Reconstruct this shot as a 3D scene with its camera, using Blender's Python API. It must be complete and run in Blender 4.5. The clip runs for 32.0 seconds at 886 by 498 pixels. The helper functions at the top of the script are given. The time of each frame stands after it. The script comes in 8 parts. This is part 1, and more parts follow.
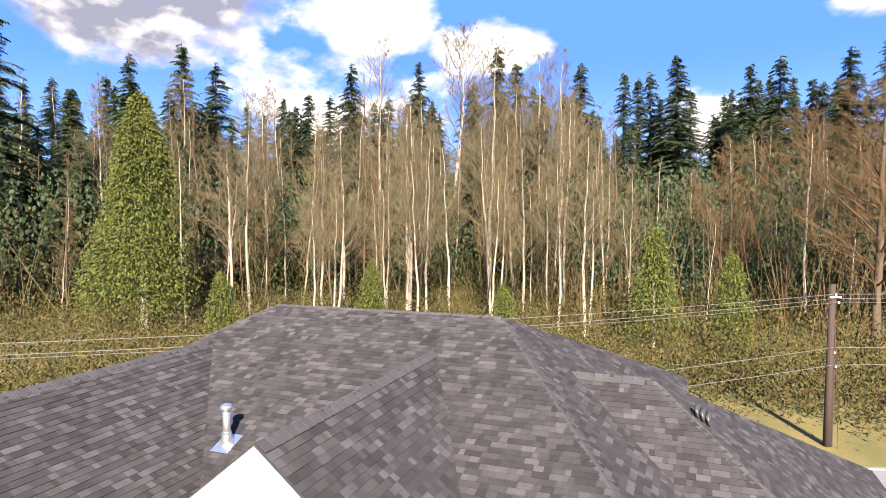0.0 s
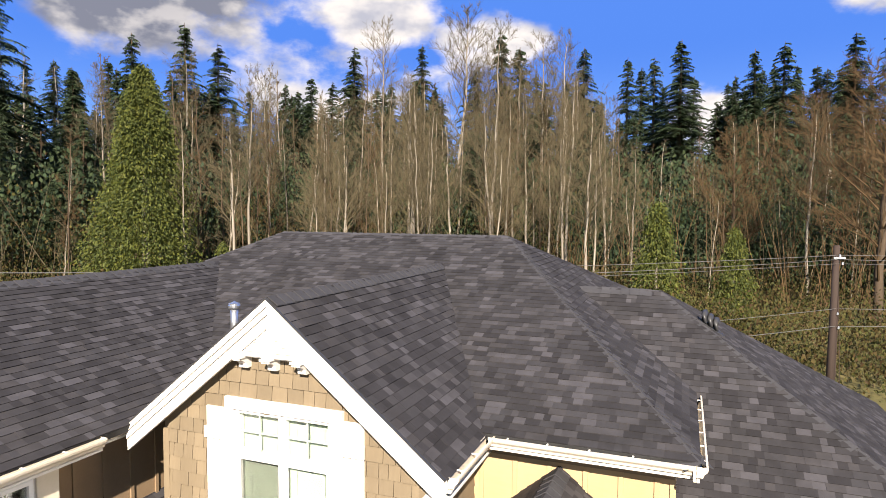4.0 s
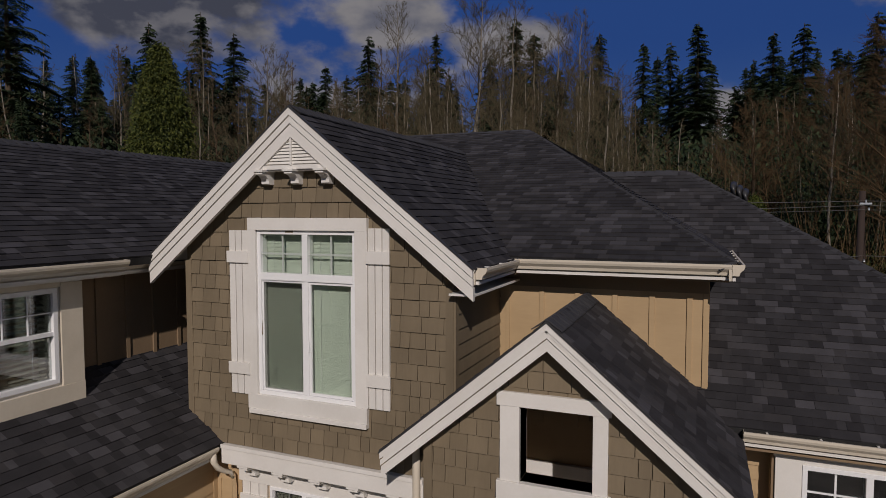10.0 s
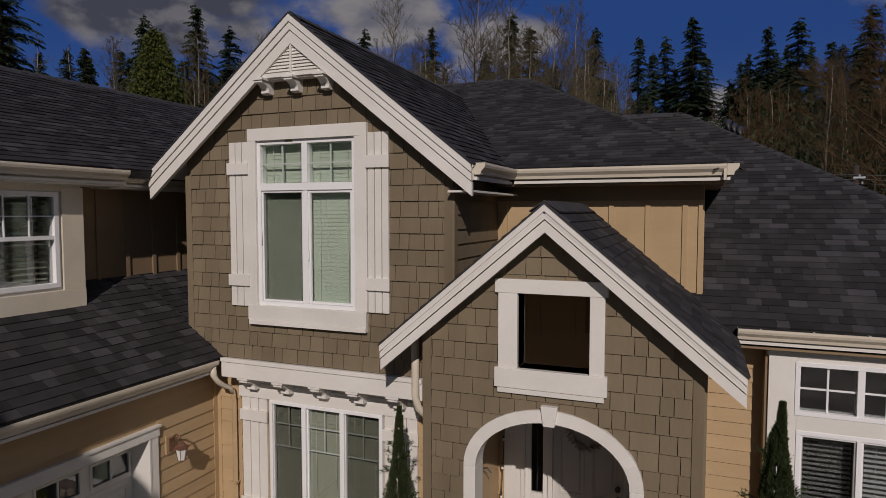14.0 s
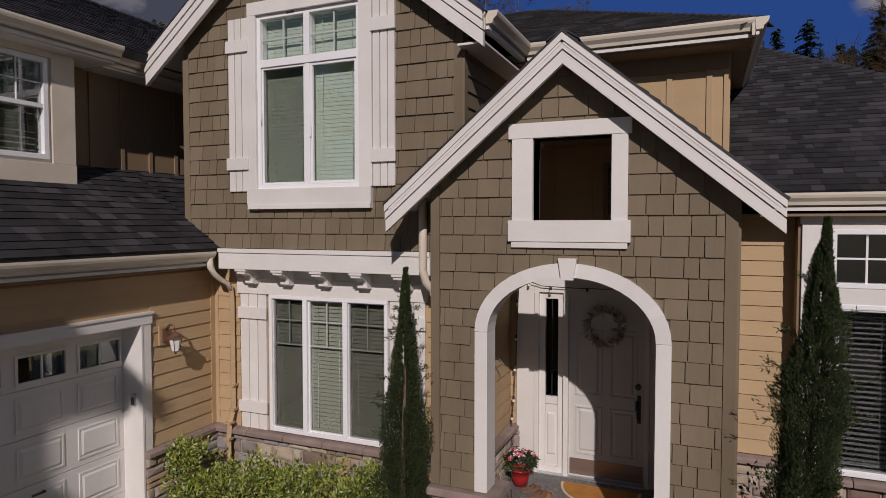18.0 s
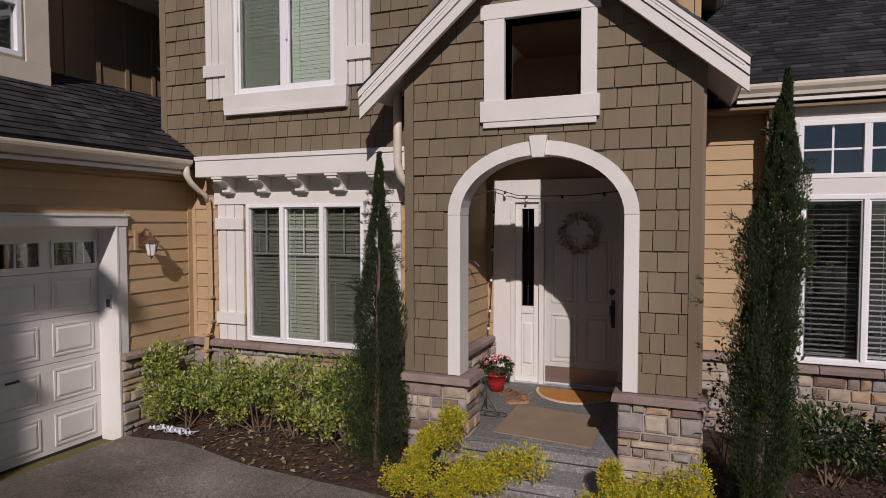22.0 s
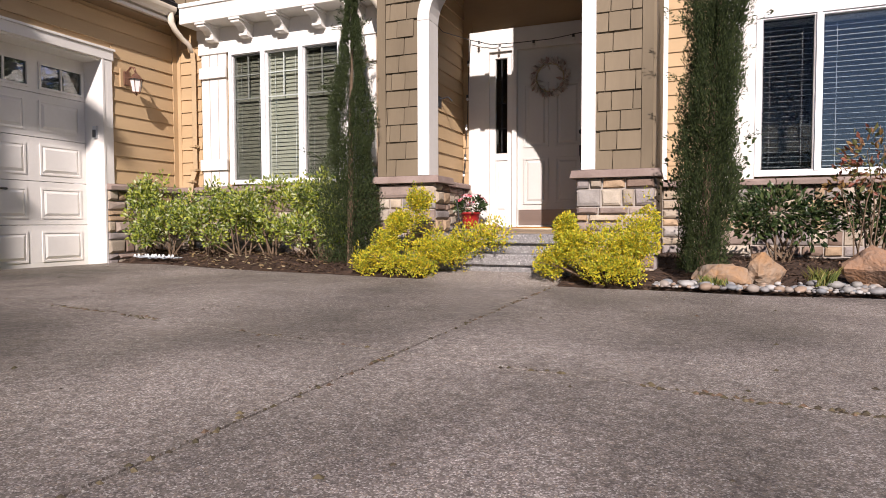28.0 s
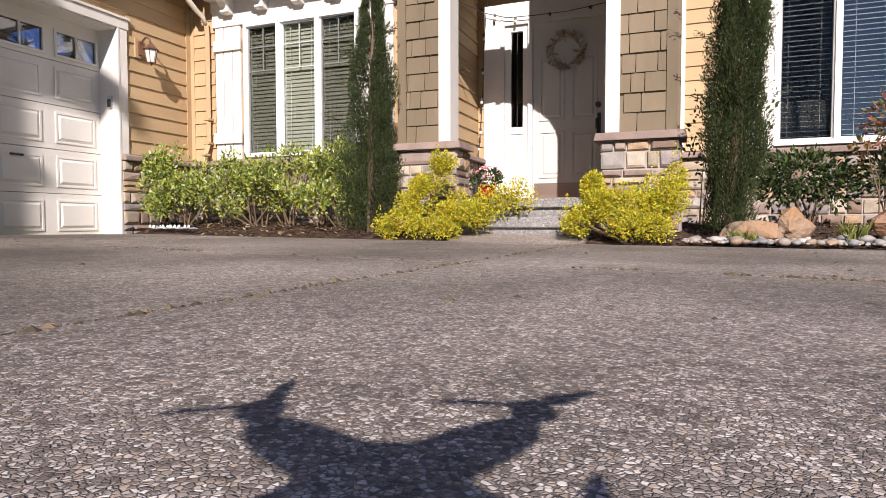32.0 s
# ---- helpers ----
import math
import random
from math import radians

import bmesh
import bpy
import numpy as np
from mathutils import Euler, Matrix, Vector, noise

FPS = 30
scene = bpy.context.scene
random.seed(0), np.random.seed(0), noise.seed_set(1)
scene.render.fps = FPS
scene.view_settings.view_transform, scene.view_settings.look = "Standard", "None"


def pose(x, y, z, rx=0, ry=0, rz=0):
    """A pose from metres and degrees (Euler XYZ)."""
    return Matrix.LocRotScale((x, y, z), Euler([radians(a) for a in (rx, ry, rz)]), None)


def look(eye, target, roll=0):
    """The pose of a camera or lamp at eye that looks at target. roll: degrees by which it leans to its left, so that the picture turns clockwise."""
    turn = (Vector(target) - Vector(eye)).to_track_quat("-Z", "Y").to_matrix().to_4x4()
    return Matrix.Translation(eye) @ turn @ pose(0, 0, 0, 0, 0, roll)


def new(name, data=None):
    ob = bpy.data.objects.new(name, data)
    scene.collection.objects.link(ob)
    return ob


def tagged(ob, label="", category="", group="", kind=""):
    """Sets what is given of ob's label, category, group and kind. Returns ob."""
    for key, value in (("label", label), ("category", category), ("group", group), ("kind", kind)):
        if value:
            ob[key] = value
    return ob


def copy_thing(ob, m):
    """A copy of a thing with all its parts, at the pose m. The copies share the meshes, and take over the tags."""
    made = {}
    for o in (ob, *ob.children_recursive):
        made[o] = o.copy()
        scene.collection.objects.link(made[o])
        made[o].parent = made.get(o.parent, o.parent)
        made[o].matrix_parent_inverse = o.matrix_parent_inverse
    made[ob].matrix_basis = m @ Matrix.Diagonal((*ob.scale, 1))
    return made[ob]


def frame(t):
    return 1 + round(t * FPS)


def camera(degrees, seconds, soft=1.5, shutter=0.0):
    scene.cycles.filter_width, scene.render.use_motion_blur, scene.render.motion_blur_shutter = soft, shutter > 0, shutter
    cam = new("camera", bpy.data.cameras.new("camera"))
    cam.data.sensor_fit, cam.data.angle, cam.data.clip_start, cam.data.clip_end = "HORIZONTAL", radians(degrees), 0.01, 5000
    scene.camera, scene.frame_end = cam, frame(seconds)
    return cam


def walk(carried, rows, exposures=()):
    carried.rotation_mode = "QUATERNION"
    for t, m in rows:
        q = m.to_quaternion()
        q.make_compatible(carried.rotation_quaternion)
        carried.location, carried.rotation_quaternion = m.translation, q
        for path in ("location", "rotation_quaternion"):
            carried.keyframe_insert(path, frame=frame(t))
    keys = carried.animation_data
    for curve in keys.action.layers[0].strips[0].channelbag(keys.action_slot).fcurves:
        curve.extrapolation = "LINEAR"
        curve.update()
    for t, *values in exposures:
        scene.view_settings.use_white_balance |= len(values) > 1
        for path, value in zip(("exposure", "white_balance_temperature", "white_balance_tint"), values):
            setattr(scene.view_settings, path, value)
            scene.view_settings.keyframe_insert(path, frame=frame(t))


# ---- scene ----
cam = camera(71.0, 32.0, 0.9)
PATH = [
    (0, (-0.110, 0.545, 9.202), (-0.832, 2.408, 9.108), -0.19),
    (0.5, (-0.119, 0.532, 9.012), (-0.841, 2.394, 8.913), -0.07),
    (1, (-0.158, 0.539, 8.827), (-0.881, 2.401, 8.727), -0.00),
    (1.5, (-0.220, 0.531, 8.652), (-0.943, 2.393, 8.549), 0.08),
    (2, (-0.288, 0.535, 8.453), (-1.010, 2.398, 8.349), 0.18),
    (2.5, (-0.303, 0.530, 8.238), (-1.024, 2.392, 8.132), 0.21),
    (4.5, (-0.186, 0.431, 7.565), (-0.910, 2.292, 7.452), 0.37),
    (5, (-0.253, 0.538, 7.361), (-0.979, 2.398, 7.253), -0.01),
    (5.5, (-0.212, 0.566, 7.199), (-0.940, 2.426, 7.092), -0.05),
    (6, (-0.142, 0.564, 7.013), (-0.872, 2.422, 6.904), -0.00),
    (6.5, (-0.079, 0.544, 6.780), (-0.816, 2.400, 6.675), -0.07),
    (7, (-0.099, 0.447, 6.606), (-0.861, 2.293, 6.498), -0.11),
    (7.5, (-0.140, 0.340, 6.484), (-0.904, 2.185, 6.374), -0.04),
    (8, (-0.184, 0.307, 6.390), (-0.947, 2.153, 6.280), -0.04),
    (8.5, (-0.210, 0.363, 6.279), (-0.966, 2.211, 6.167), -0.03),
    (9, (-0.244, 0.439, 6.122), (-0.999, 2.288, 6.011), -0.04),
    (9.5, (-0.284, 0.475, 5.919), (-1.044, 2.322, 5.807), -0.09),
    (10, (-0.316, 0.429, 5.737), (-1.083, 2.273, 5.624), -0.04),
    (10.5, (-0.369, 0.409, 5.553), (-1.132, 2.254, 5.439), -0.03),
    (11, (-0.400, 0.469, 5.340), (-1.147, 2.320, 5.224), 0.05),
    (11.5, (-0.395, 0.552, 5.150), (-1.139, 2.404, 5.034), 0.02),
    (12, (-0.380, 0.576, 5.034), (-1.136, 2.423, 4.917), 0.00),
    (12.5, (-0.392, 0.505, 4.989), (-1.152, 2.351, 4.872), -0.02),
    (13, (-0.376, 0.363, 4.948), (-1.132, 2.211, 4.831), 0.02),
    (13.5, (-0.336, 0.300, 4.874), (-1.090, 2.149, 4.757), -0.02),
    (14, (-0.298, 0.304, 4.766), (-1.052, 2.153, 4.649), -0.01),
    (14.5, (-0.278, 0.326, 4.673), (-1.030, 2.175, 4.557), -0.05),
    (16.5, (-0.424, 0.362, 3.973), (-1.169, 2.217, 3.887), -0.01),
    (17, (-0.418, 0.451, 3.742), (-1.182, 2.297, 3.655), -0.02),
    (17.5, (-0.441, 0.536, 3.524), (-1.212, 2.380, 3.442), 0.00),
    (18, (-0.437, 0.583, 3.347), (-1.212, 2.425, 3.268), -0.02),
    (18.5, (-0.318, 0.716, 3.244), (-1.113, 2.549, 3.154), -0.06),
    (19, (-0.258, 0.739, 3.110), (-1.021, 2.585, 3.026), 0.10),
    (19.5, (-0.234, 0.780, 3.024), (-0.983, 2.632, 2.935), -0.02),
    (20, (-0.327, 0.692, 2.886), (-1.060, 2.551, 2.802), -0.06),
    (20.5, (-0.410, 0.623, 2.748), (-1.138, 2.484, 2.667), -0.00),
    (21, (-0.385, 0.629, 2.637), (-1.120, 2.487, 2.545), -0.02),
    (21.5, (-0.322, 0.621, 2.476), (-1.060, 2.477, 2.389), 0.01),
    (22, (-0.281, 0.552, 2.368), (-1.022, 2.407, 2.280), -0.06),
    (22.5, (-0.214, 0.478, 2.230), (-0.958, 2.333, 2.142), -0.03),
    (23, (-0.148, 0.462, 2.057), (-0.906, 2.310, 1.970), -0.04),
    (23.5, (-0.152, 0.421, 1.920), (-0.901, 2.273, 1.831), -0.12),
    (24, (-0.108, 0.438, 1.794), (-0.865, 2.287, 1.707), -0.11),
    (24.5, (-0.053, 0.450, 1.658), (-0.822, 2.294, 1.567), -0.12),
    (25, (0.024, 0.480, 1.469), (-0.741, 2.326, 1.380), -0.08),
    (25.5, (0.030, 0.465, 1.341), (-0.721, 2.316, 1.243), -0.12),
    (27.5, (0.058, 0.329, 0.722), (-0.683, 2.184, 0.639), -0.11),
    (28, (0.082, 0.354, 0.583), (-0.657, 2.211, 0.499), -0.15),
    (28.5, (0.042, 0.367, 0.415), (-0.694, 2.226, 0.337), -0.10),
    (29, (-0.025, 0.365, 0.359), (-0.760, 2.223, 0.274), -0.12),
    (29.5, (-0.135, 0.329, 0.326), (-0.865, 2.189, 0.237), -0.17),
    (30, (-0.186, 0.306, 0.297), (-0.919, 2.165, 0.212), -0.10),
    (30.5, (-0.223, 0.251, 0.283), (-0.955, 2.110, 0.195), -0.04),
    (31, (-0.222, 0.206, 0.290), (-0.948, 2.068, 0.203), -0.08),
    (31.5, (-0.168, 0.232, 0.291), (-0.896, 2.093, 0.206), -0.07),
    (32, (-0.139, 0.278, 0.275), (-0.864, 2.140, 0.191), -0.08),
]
EXPOSURES = [(0, 2.45, 7250, 16), (2.5, 2.40, 7250, 16), (4.5, 1.25, 6950, 13), (6, 0.25, 6500, 14), (7.5, -0.45, 6400, 16), (9, -0.78, 6450, 17), (14, -0.80, 6550, 18), (17, -0.68, 6370, 21), (20, -0.55, 6320, 22), (23, -0.42, 6320, 23), (25, -0.05, 6370, 22), (27.5, 0.55, 6420, 22), (29, 0.77, 6470, 20), (32, 0.82, 6470, 20)]
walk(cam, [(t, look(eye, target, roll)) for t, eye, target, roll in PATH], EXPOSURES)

# ---------------- world and sun ----------------
LIGHT = Vector((-0.374, 0.927, -0.607)).normalized()   # the way the sunlight goes
world = bpy.data.worlds.new("world")
scene.world = world
world.use_nodes = True
wn = world.node_tree
sky = wn.nodes.new("ShaderNodeTexSky")
sky.sky_type, sky.sun_disc = "NISHITA", False
sky.sun_elevation = math.asin(-LIGHT.z)
sky.sun_rotation = math.atan2(-LIGHT.x, -LIGHT.y)
sky.air_density, sky.dust_density, sky.ozone_density, sky.altitude = 1.0, 0.1, 4.0, 900
wn.links.new(sky.outputs[0], wn.nodes["Background"].inputs[0])
wn.nodes["Background"].inputs[1].default_value = 0.046
sun = new("sun", bpy.data.lights.new("sun", "SUN"))
sun.data.energy, sun.data.angle, sun.data.color = 4.2, radians(0.5), (1.0, 0.94, 0.85)
sun.rotation_mode = "QUATERNION"
sun.rotation_quaternion = LIGHT.to_track_quat("-Z", "Y")
sun.location = (6, -14, 20)

# ---------------- helpers of this scene ----------------


class Shape:
    """Vertices and faces of one mesh."""

    def __init__(self):
        self.v, self.f = [], []

    def poly(self, pts):
        n = len(self.v)
        self.v += [tuple(p) for p in pts]
        self.f.append(tuple(range(n, n + len(pts))))
        return self

    def box(self, x0, x1, y0, y1, z0, z1):
        n = len(self.v)
        self.v += [(x, y, z) for z in (z0, z1) for y in (y0, y1) for x in (x0, x1)]
        for q in ((0, 2, 3, 1), (4, 5, 7, 6), (0, 1, 5, 4), (2, 6, 7, 3), (0, 4, 6, 2), (1, 3, 7, 5)):
            self.f.append(tuple(n + i for i in q))
        return self

    def prism(self, pts, way):
        """A polygon pushed along way into a solid."""
        n, k, way = len(self.v), len(pts), Vector(way)
        self.v += [tuple(p) for p in pts] + [tuple(Vector(p) + way) for p in pts]
        self.f.append(tuple(range(n, n + k)))
        self.f.append(tuple(range(n + 2 * k - 1, n + k - 1, -1)))
        for i in range(k):
            j = (i + 1) % k
            self.f.append((n + j, n + i, n + k + i, n + k + j))
        return self

    def loft(self, a, b):
        """Sides and ends between two rings of the same length."""
        n, k = len(self.v), len(a)
        self.v += [tuple(p) for p in a] + [tuple(p) for p in b]
        self.f.append(tuple(range(n + k - 1, n - 1, -1)))
        self.f.append(tuple(range(n + k, n + 2 * k)))
        for i in range(k):
            j = (i + 1) % k
            self.f.append((n + i, n + j, n + k + j, n + k + i))
        return self

    def tube(self, path, radii, sides=6):
        n0 = len(self.v)
        path = [Vector(p) for p in path]
        if not hasattr(radii, "__len__"):
            radii = [radii] * len(path)
        for i, p in enumerate(path):
            d = path[min(i + 1, len(path) - 1)] - path[max(i - 1, 0)]
            d.normalize()
            s = d.cross(Vector((0, 0, 1)) if abs(d.z) < 0.9 else Vector((1, 0, 0))).normalized()
            u = d.cross(s)
            for k in range(sides):
                a = 2 * math.pi * k / sides
                self.v.append(tuple(p + (s * math.cos(a) + u * math.sin(a)) * radii[i]))
        for i in range(len(path) - 1):
            for k in range(sides):
                a, b = n0 + i * sides + k, n0 + i * sides + (k + 1) % sides
                self.f.append((a, a + sides, b + sides, b))
        self.f.append(tuple(range(n0, n0 + sides)))
        self.f.append(tuple(range(len(self.v) - 1, len(self.v) - 1 - sides, -1)))
        return self

    def lathe(self, c, profile, sides=14):
        """Rings of (radius, height) about an upright line through c."""
        n0 = len(self.v)
        for r, z in profile:
            for k in range(sides):
                a = 2 * math.pi * k / sides
                self.v.append((c[0] + r * math.cos(a), c[1] + r * math.sin(a), c[2] + z))
        for i in range(len(profile) - 1):
            for k in range(sides):
                a, b = n0 + i * sides + k, n0 + i * sides + (k + 1) % sides
                self.f.append((a, b, b + sides, a + sides))
        self.f.append(tuple(range(n0 + sides - 1, n0 - 1, -1)))
        self.f.append(tuple(range(len(self.v) - sides, len(self.v))))
        return self

    def mesh(self, name, mat, smooth=False, bevel=0.0):
        me = bpy.data.meshes.new(name)
        me.from_pydata(self.v, [], self.f)
        if bevel:
            bm = bmesh.new()
            bm.from_mesh(me)
            bmesh.ops.remove_doubles(bm, verts=bm.verts, dist=1e-5)
            bmesh.ops.recalc_face_normals(bm, faces=bm.faces)
            sharp = [e for e in bm.edges if len(e.link_faces) == 2 and e.calc_face_angle(0) > 0.6]
            bmesh.ops.bevel(bm, geom=sharp, offset=bevel, segments=2, affect="EDGES", profile=0.6)
            bm.to_mesh(me)
            bm.free()
        me.materials.append(mat)
        if smooth:
            me.polygons.foreach_set("use_smooth", [True] * len(me.polygons))
        return me


def thing(name, label, category, group="", kind="", at=(0, 0, 0)):
    ob = new(name)
    ob.empty_display_size = 0.1
    ob.location = at
    return tagged(ob, label, category, group, kind)


def part(name, shape, mat, parent=None, label="", smooth=False, bevel=0.0):
    ob = new(name, shape if isinstance(shape, bpy.types.Mesh) else shape.mesh(name, mat, smooth, bevel))
    if parent is not None:
        ob.parent = parent
        ob.matrix_parent_inverse = Matrix.Translation(parent.location).inverted() if parent.parent is None else Matrix()
    return tagged(ob, label)


def structure(name, shape, mat, label, category, bevel=0.0, smooth=False):
    return tagged(part(name, shape, mat, bevel=bevel, smooth=smooth), label, category, kind="structure")


# ---------------- materials ----------------
def material(name, a, b, rough=0.8, scale=6.0, fine=60.0, bump=0.15, metal=0.0, vary=0.0, hues=(), stretch=(1, 1, 1), dist=0.004, spec=0.35, dirt=0.0):
    """Two colours mixed by coarse and fine noise in metres, with fine relief. vary: how much pieces differ in value; hues: colours that pieces pick from."""
    m = bpy.data.materials.new(name)
    m.use_nodes = True
    nt = m.node_tree
    N, L = nt.nodes.new, nt.links.new
    bsdf = nt.nodes["Principled BSDF"]
    geo, info = N("ShaderNodeNewGeometry"), N("ShaderNodeObjectInfo")
    mapping = N("ShaderNodeMapping")
    mapping.inputs["Scale"].default_value = stretch
    L(geo.outputs["Position"], mapping.inputs["Vector"])
    n1, n2 = N("ShaderNodeTexNoise"), N("ShaderNodeTexNoise")
    for n, s, det in ((n1, scale, 5), (n2, fine, 3)):
        n.inputs["Scale"].default_value, n.inputs["Detail"].default_value = s, det
        L(mapping.outputs[0], n.inputs["Vector"])
    add = N("ShaderNodeMath")
    add.operation = "MULTIPLY_ADD"
    L(n2.outputs[0], add.inputs[0])
    add.inputs[1].default_value = 0.6
    sub = N("ShaderNodeMath")
    sub.operation = "MULTIPLY_ADD"
    L(n1.outputs[0], sub.inputs[0])
    sub.inputs[1].default_value, sub.inputs[2].default_value = 1.6, -0.6
    L(sub.outputs[0], add.inputs[2])
    add.use_clamp = True
    mix = N("ShaderNodeMix")
    mix.data_type = "RGBA"
    mix.inputs["A"].default_value, mix.inputs["B"].default_value = (*a, 1), (*b, 1)
    L(add.outputs[0], mix.inputs["Factor"])
    colour = mix.outputs["Result"]
    if vary or hues:
        rnd = N("ShaderNodeMath")
        L(info.outputs["Random"], rnd.inputs[0])
        L(geo.outputs["Random Per Island"], rnd.inputs[1])
        frac = N("ShaderNodeMath")
        frac.operation = "FRACT"
        L(rnd.outputs[0], frac.inputs[0])
        if hues:
            ramp = N("ShaderNodeValToRGB")
            ramp.color_ramp.interpolation = "CONSTANT"
            el = ramp.color_ramp.elements
            while len(el) < len(hues):
                el.new(0.5)
            for i, h in enumerate(hues):
                el[i].position, el[i].color = i / len(hues), (*h, 1)
            L(frac.outputs[0], ramp.inputs[0])
            hm = N("ShaderNodeMix")
            hm.data_type, hm.blend_type = "RGBA", "MULTIPLY"
            hm.inputs["Factor"].default_value = 1.0
            L(colour, hm.inputs["A"])
            L(ramp.outputs[0], hm.inputs["B"])
            colour = hm.outputs["Result"]
        if vary:
            wn_ = N("ShaderNodeTexWhiteNoise")
            wn_.noise_dimensions = "1D"
            L(frac.outputs[0], wn_.inputs["W"])
            mr = N("ShaderNodeMapRange")
            mr.inputs["To Min"].default_value, mr.inputs["To Max"].default_value = 1 - vary, 1 + vary
            L(wn_.outputs["Value"], mr.inputs["Value"])
            vm = N("ShaderNodeHueSaturation")
            L(colour, vm.inputs["Color"])
            L(mr.outputs[0], vm.inputs["Value"])
            colour = vm.outputs[0]
    if dirt:
        n3, r3 = N("ShaderNodeTexNoise"), N("ShaderNodeMapRange")
        n3.inputs["Scale"].default_value, n3.inputs["Detail"].default_value = 1.3, 6
        L(geo.outputs["Position"], n3.inputs["Vector"])
        r3.inputs["From Min"].default_value, r3.inputs["From Max"].default_value = 0.48, 0.7
        r3.inputs["To Min"].default_value, r3.inputs["To Max"].default_value = 0, dirt
        L(n3.outputs[0], r3.inputs["Value"])
        dm = N("ShaderNodeMix")
        dm.data_type = "RGBA"
        dm.inputs["B"].default_value = (a[0] * 0.45, a[1] * 0.43, a[2] * 0.38, 1)
        L(r3.outputs[0], dm.inputs["Factor"])
        L(colour, dm.inputs["A"])
        colour = dm.outputs["Result"]
    L(colour, bsdf.inputs["Base Color"])
    bsdf.inputs["Roughness"].default_value, bsdf.inputs["Metallic"].default_value = rough, metal
    bsdf.inputs["Specular IOR Level"].default_value = spec
    if bump:
        bp = N("ShaderNodeBump")
        bp.inputs["Strength"].default_value, bp.inputs["Distance"].default_value = bump, dist
        L(add.outputs[0], bp.inputs["Height"])
        L(bp.outputs[0], bsdf.inputs["Normal"])
    return m


def glass_material(name, tint, gloss=0.12):
    m = bpy.data.materials.new(name)
    m.use_nodes = True
    nt = m.node_tree
    nt.nodes.remove(nt.nodes["Principled BSDF"])
    tr, gl, mx, fr = (nt.nodes.new("ShaderNode" + k) for k in ("BsdfTransparent", "BsdfGlossy", "MixShader", "LayerWeight"))
    tr.inputs[0].default_value = (*tint, 1)
    gl.inputs["Roughness"].default_value = 0.01
    fr.inputs["Blend"].default_value = 0.5
    pw = nt.nodes.new("ShaderNodeMath")
    pw.operation, pw.inputs[1].default_value = "POWER", 4.5
    nt.links.new(fr.outputs["Facing"], pw.inputs[0])
    ad = nt.nodes.new("ShaderNodeMath")
    ad.use_clamp = True
    ad.inputs[1].default_value = gloss
    nt.links.new(pw.outputs[0], ad.inputs[0])
    nt.links.new(ad.outputs[0], mx.inputs[0])
    nt.links.new(tr.outputs[0], mx.inputs[1])
    nt.links.new(gl.outputs[0], mx.inputs[2])
    nt.links.new(mx.outputs[0], nt.nodes["Material Output"].inputs[0])
    return m


M_ROOF = material("asphalt_shingle", (0.034, 0.033, 0.0345), (0.050, 0.0485, 0.0505), 0.95, 5, 260, 0.5, hues=((0.78, 0.76, 0.78), (0.95, 0.94, 0.97), (1.55, 1.52, 1.58), (0.85, 0.83, 0.85), (1.0, 0.98, 1.0), (0.7, 0.68, 0.7), (1.3, 1.27, 1.3), (0.62, 0.6, 0.62), (1.1, 1.06, 1.06), (0.8, 0.78, 0.8)), dist=0.003, dirt=0.3, spec=0.15)
M_HIP = material("cap_shingle_grey", (0.043, 0.0425, 0.046), (0.060, 0.059, 0.064), 0.95, 5, 260, 0.4, vary=0.10, spec=0.15)
M_FELT = material("roof_felt", (0.03, 0.03, 0.03), (0.05, 0.05, 0.05), 0.95, 8, 90)
M_SHAKE = material("brown_shake", (0.165, 0.128, 0.082), (0.215, 0.168, 0.108), 0.75, 4, 55, 0.25, vary=0.10, stretch=(1, 1, 0.15), dirt=0.2)
M_TAN = material("tan_siding", (0.43, 0.30, 0.165), (0.50, 0.355, 0.20), 0.7, 3, 45, 0.18, vary=0.05, stretch=(0.2, 0.2, 1), dirt=0.15)
# Brown boards; also puts shade into some side, recess and frieze surfaces.
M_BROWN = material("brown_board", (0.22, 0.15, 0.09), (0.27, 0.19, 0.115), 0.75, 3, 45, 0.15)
M_WHITE = material("white_paint", (0.70, 0.67, 0.62), (0.78, 0.755, 0.71), 0.55, 2.5, 35, 0.1, vary=0.03, dirt=0.12)
M_CREAM = material("cream_gutter", (0.62, 0.55, 0.44), (0.70, 0.63, 0.52), 0.45, 2.5, 30, 0.06, dirt=0.2)
M_VINYL = material("white_vinyl", (0.80, 0.80, 0.80), (0.86, 0.86, 0.86), 0.35, 2, 30, 0.03)
M_STONE = material("ledge_stone", (0.55, 0.52, 0.48), (1.0, 0.96, 0.9), 0.85, 9, 70, 0.7, vary=0.15, hues=((0.46, 0.40, 0.33), (0.36, 0.29, 0.26), (0.55, 0.47, 0.37), (0.33, 0.30, 0.30), (0.50, 0.37, 0.25), (0.40, 0.38, 0.37), (0.58, 0.52, 0.44), (0.30, 0.22, 0.18), (0.47, 0.39, 0.34)), dist=0.008)
M_CAP = material("stone_cap", (0.20, 0.145, 0.12), (0.31, 0.24, 0.21), 0.85, 7, 80, 0.6, vary=0.12, dist=0.006)
M_MORTAR = material("mortar", (0.34, 0.30, 0.26), (0.42, 0.38, 0.33), 0.95, 10, 90, 0.4)
M_GLASS = glass_material("window_glass", (0.82, 0.86, 0.83), 0.09)
M_GLASS_DARK = glass_material("dark_window_glass", (0.70, 0.73, 0.73), 0.13)
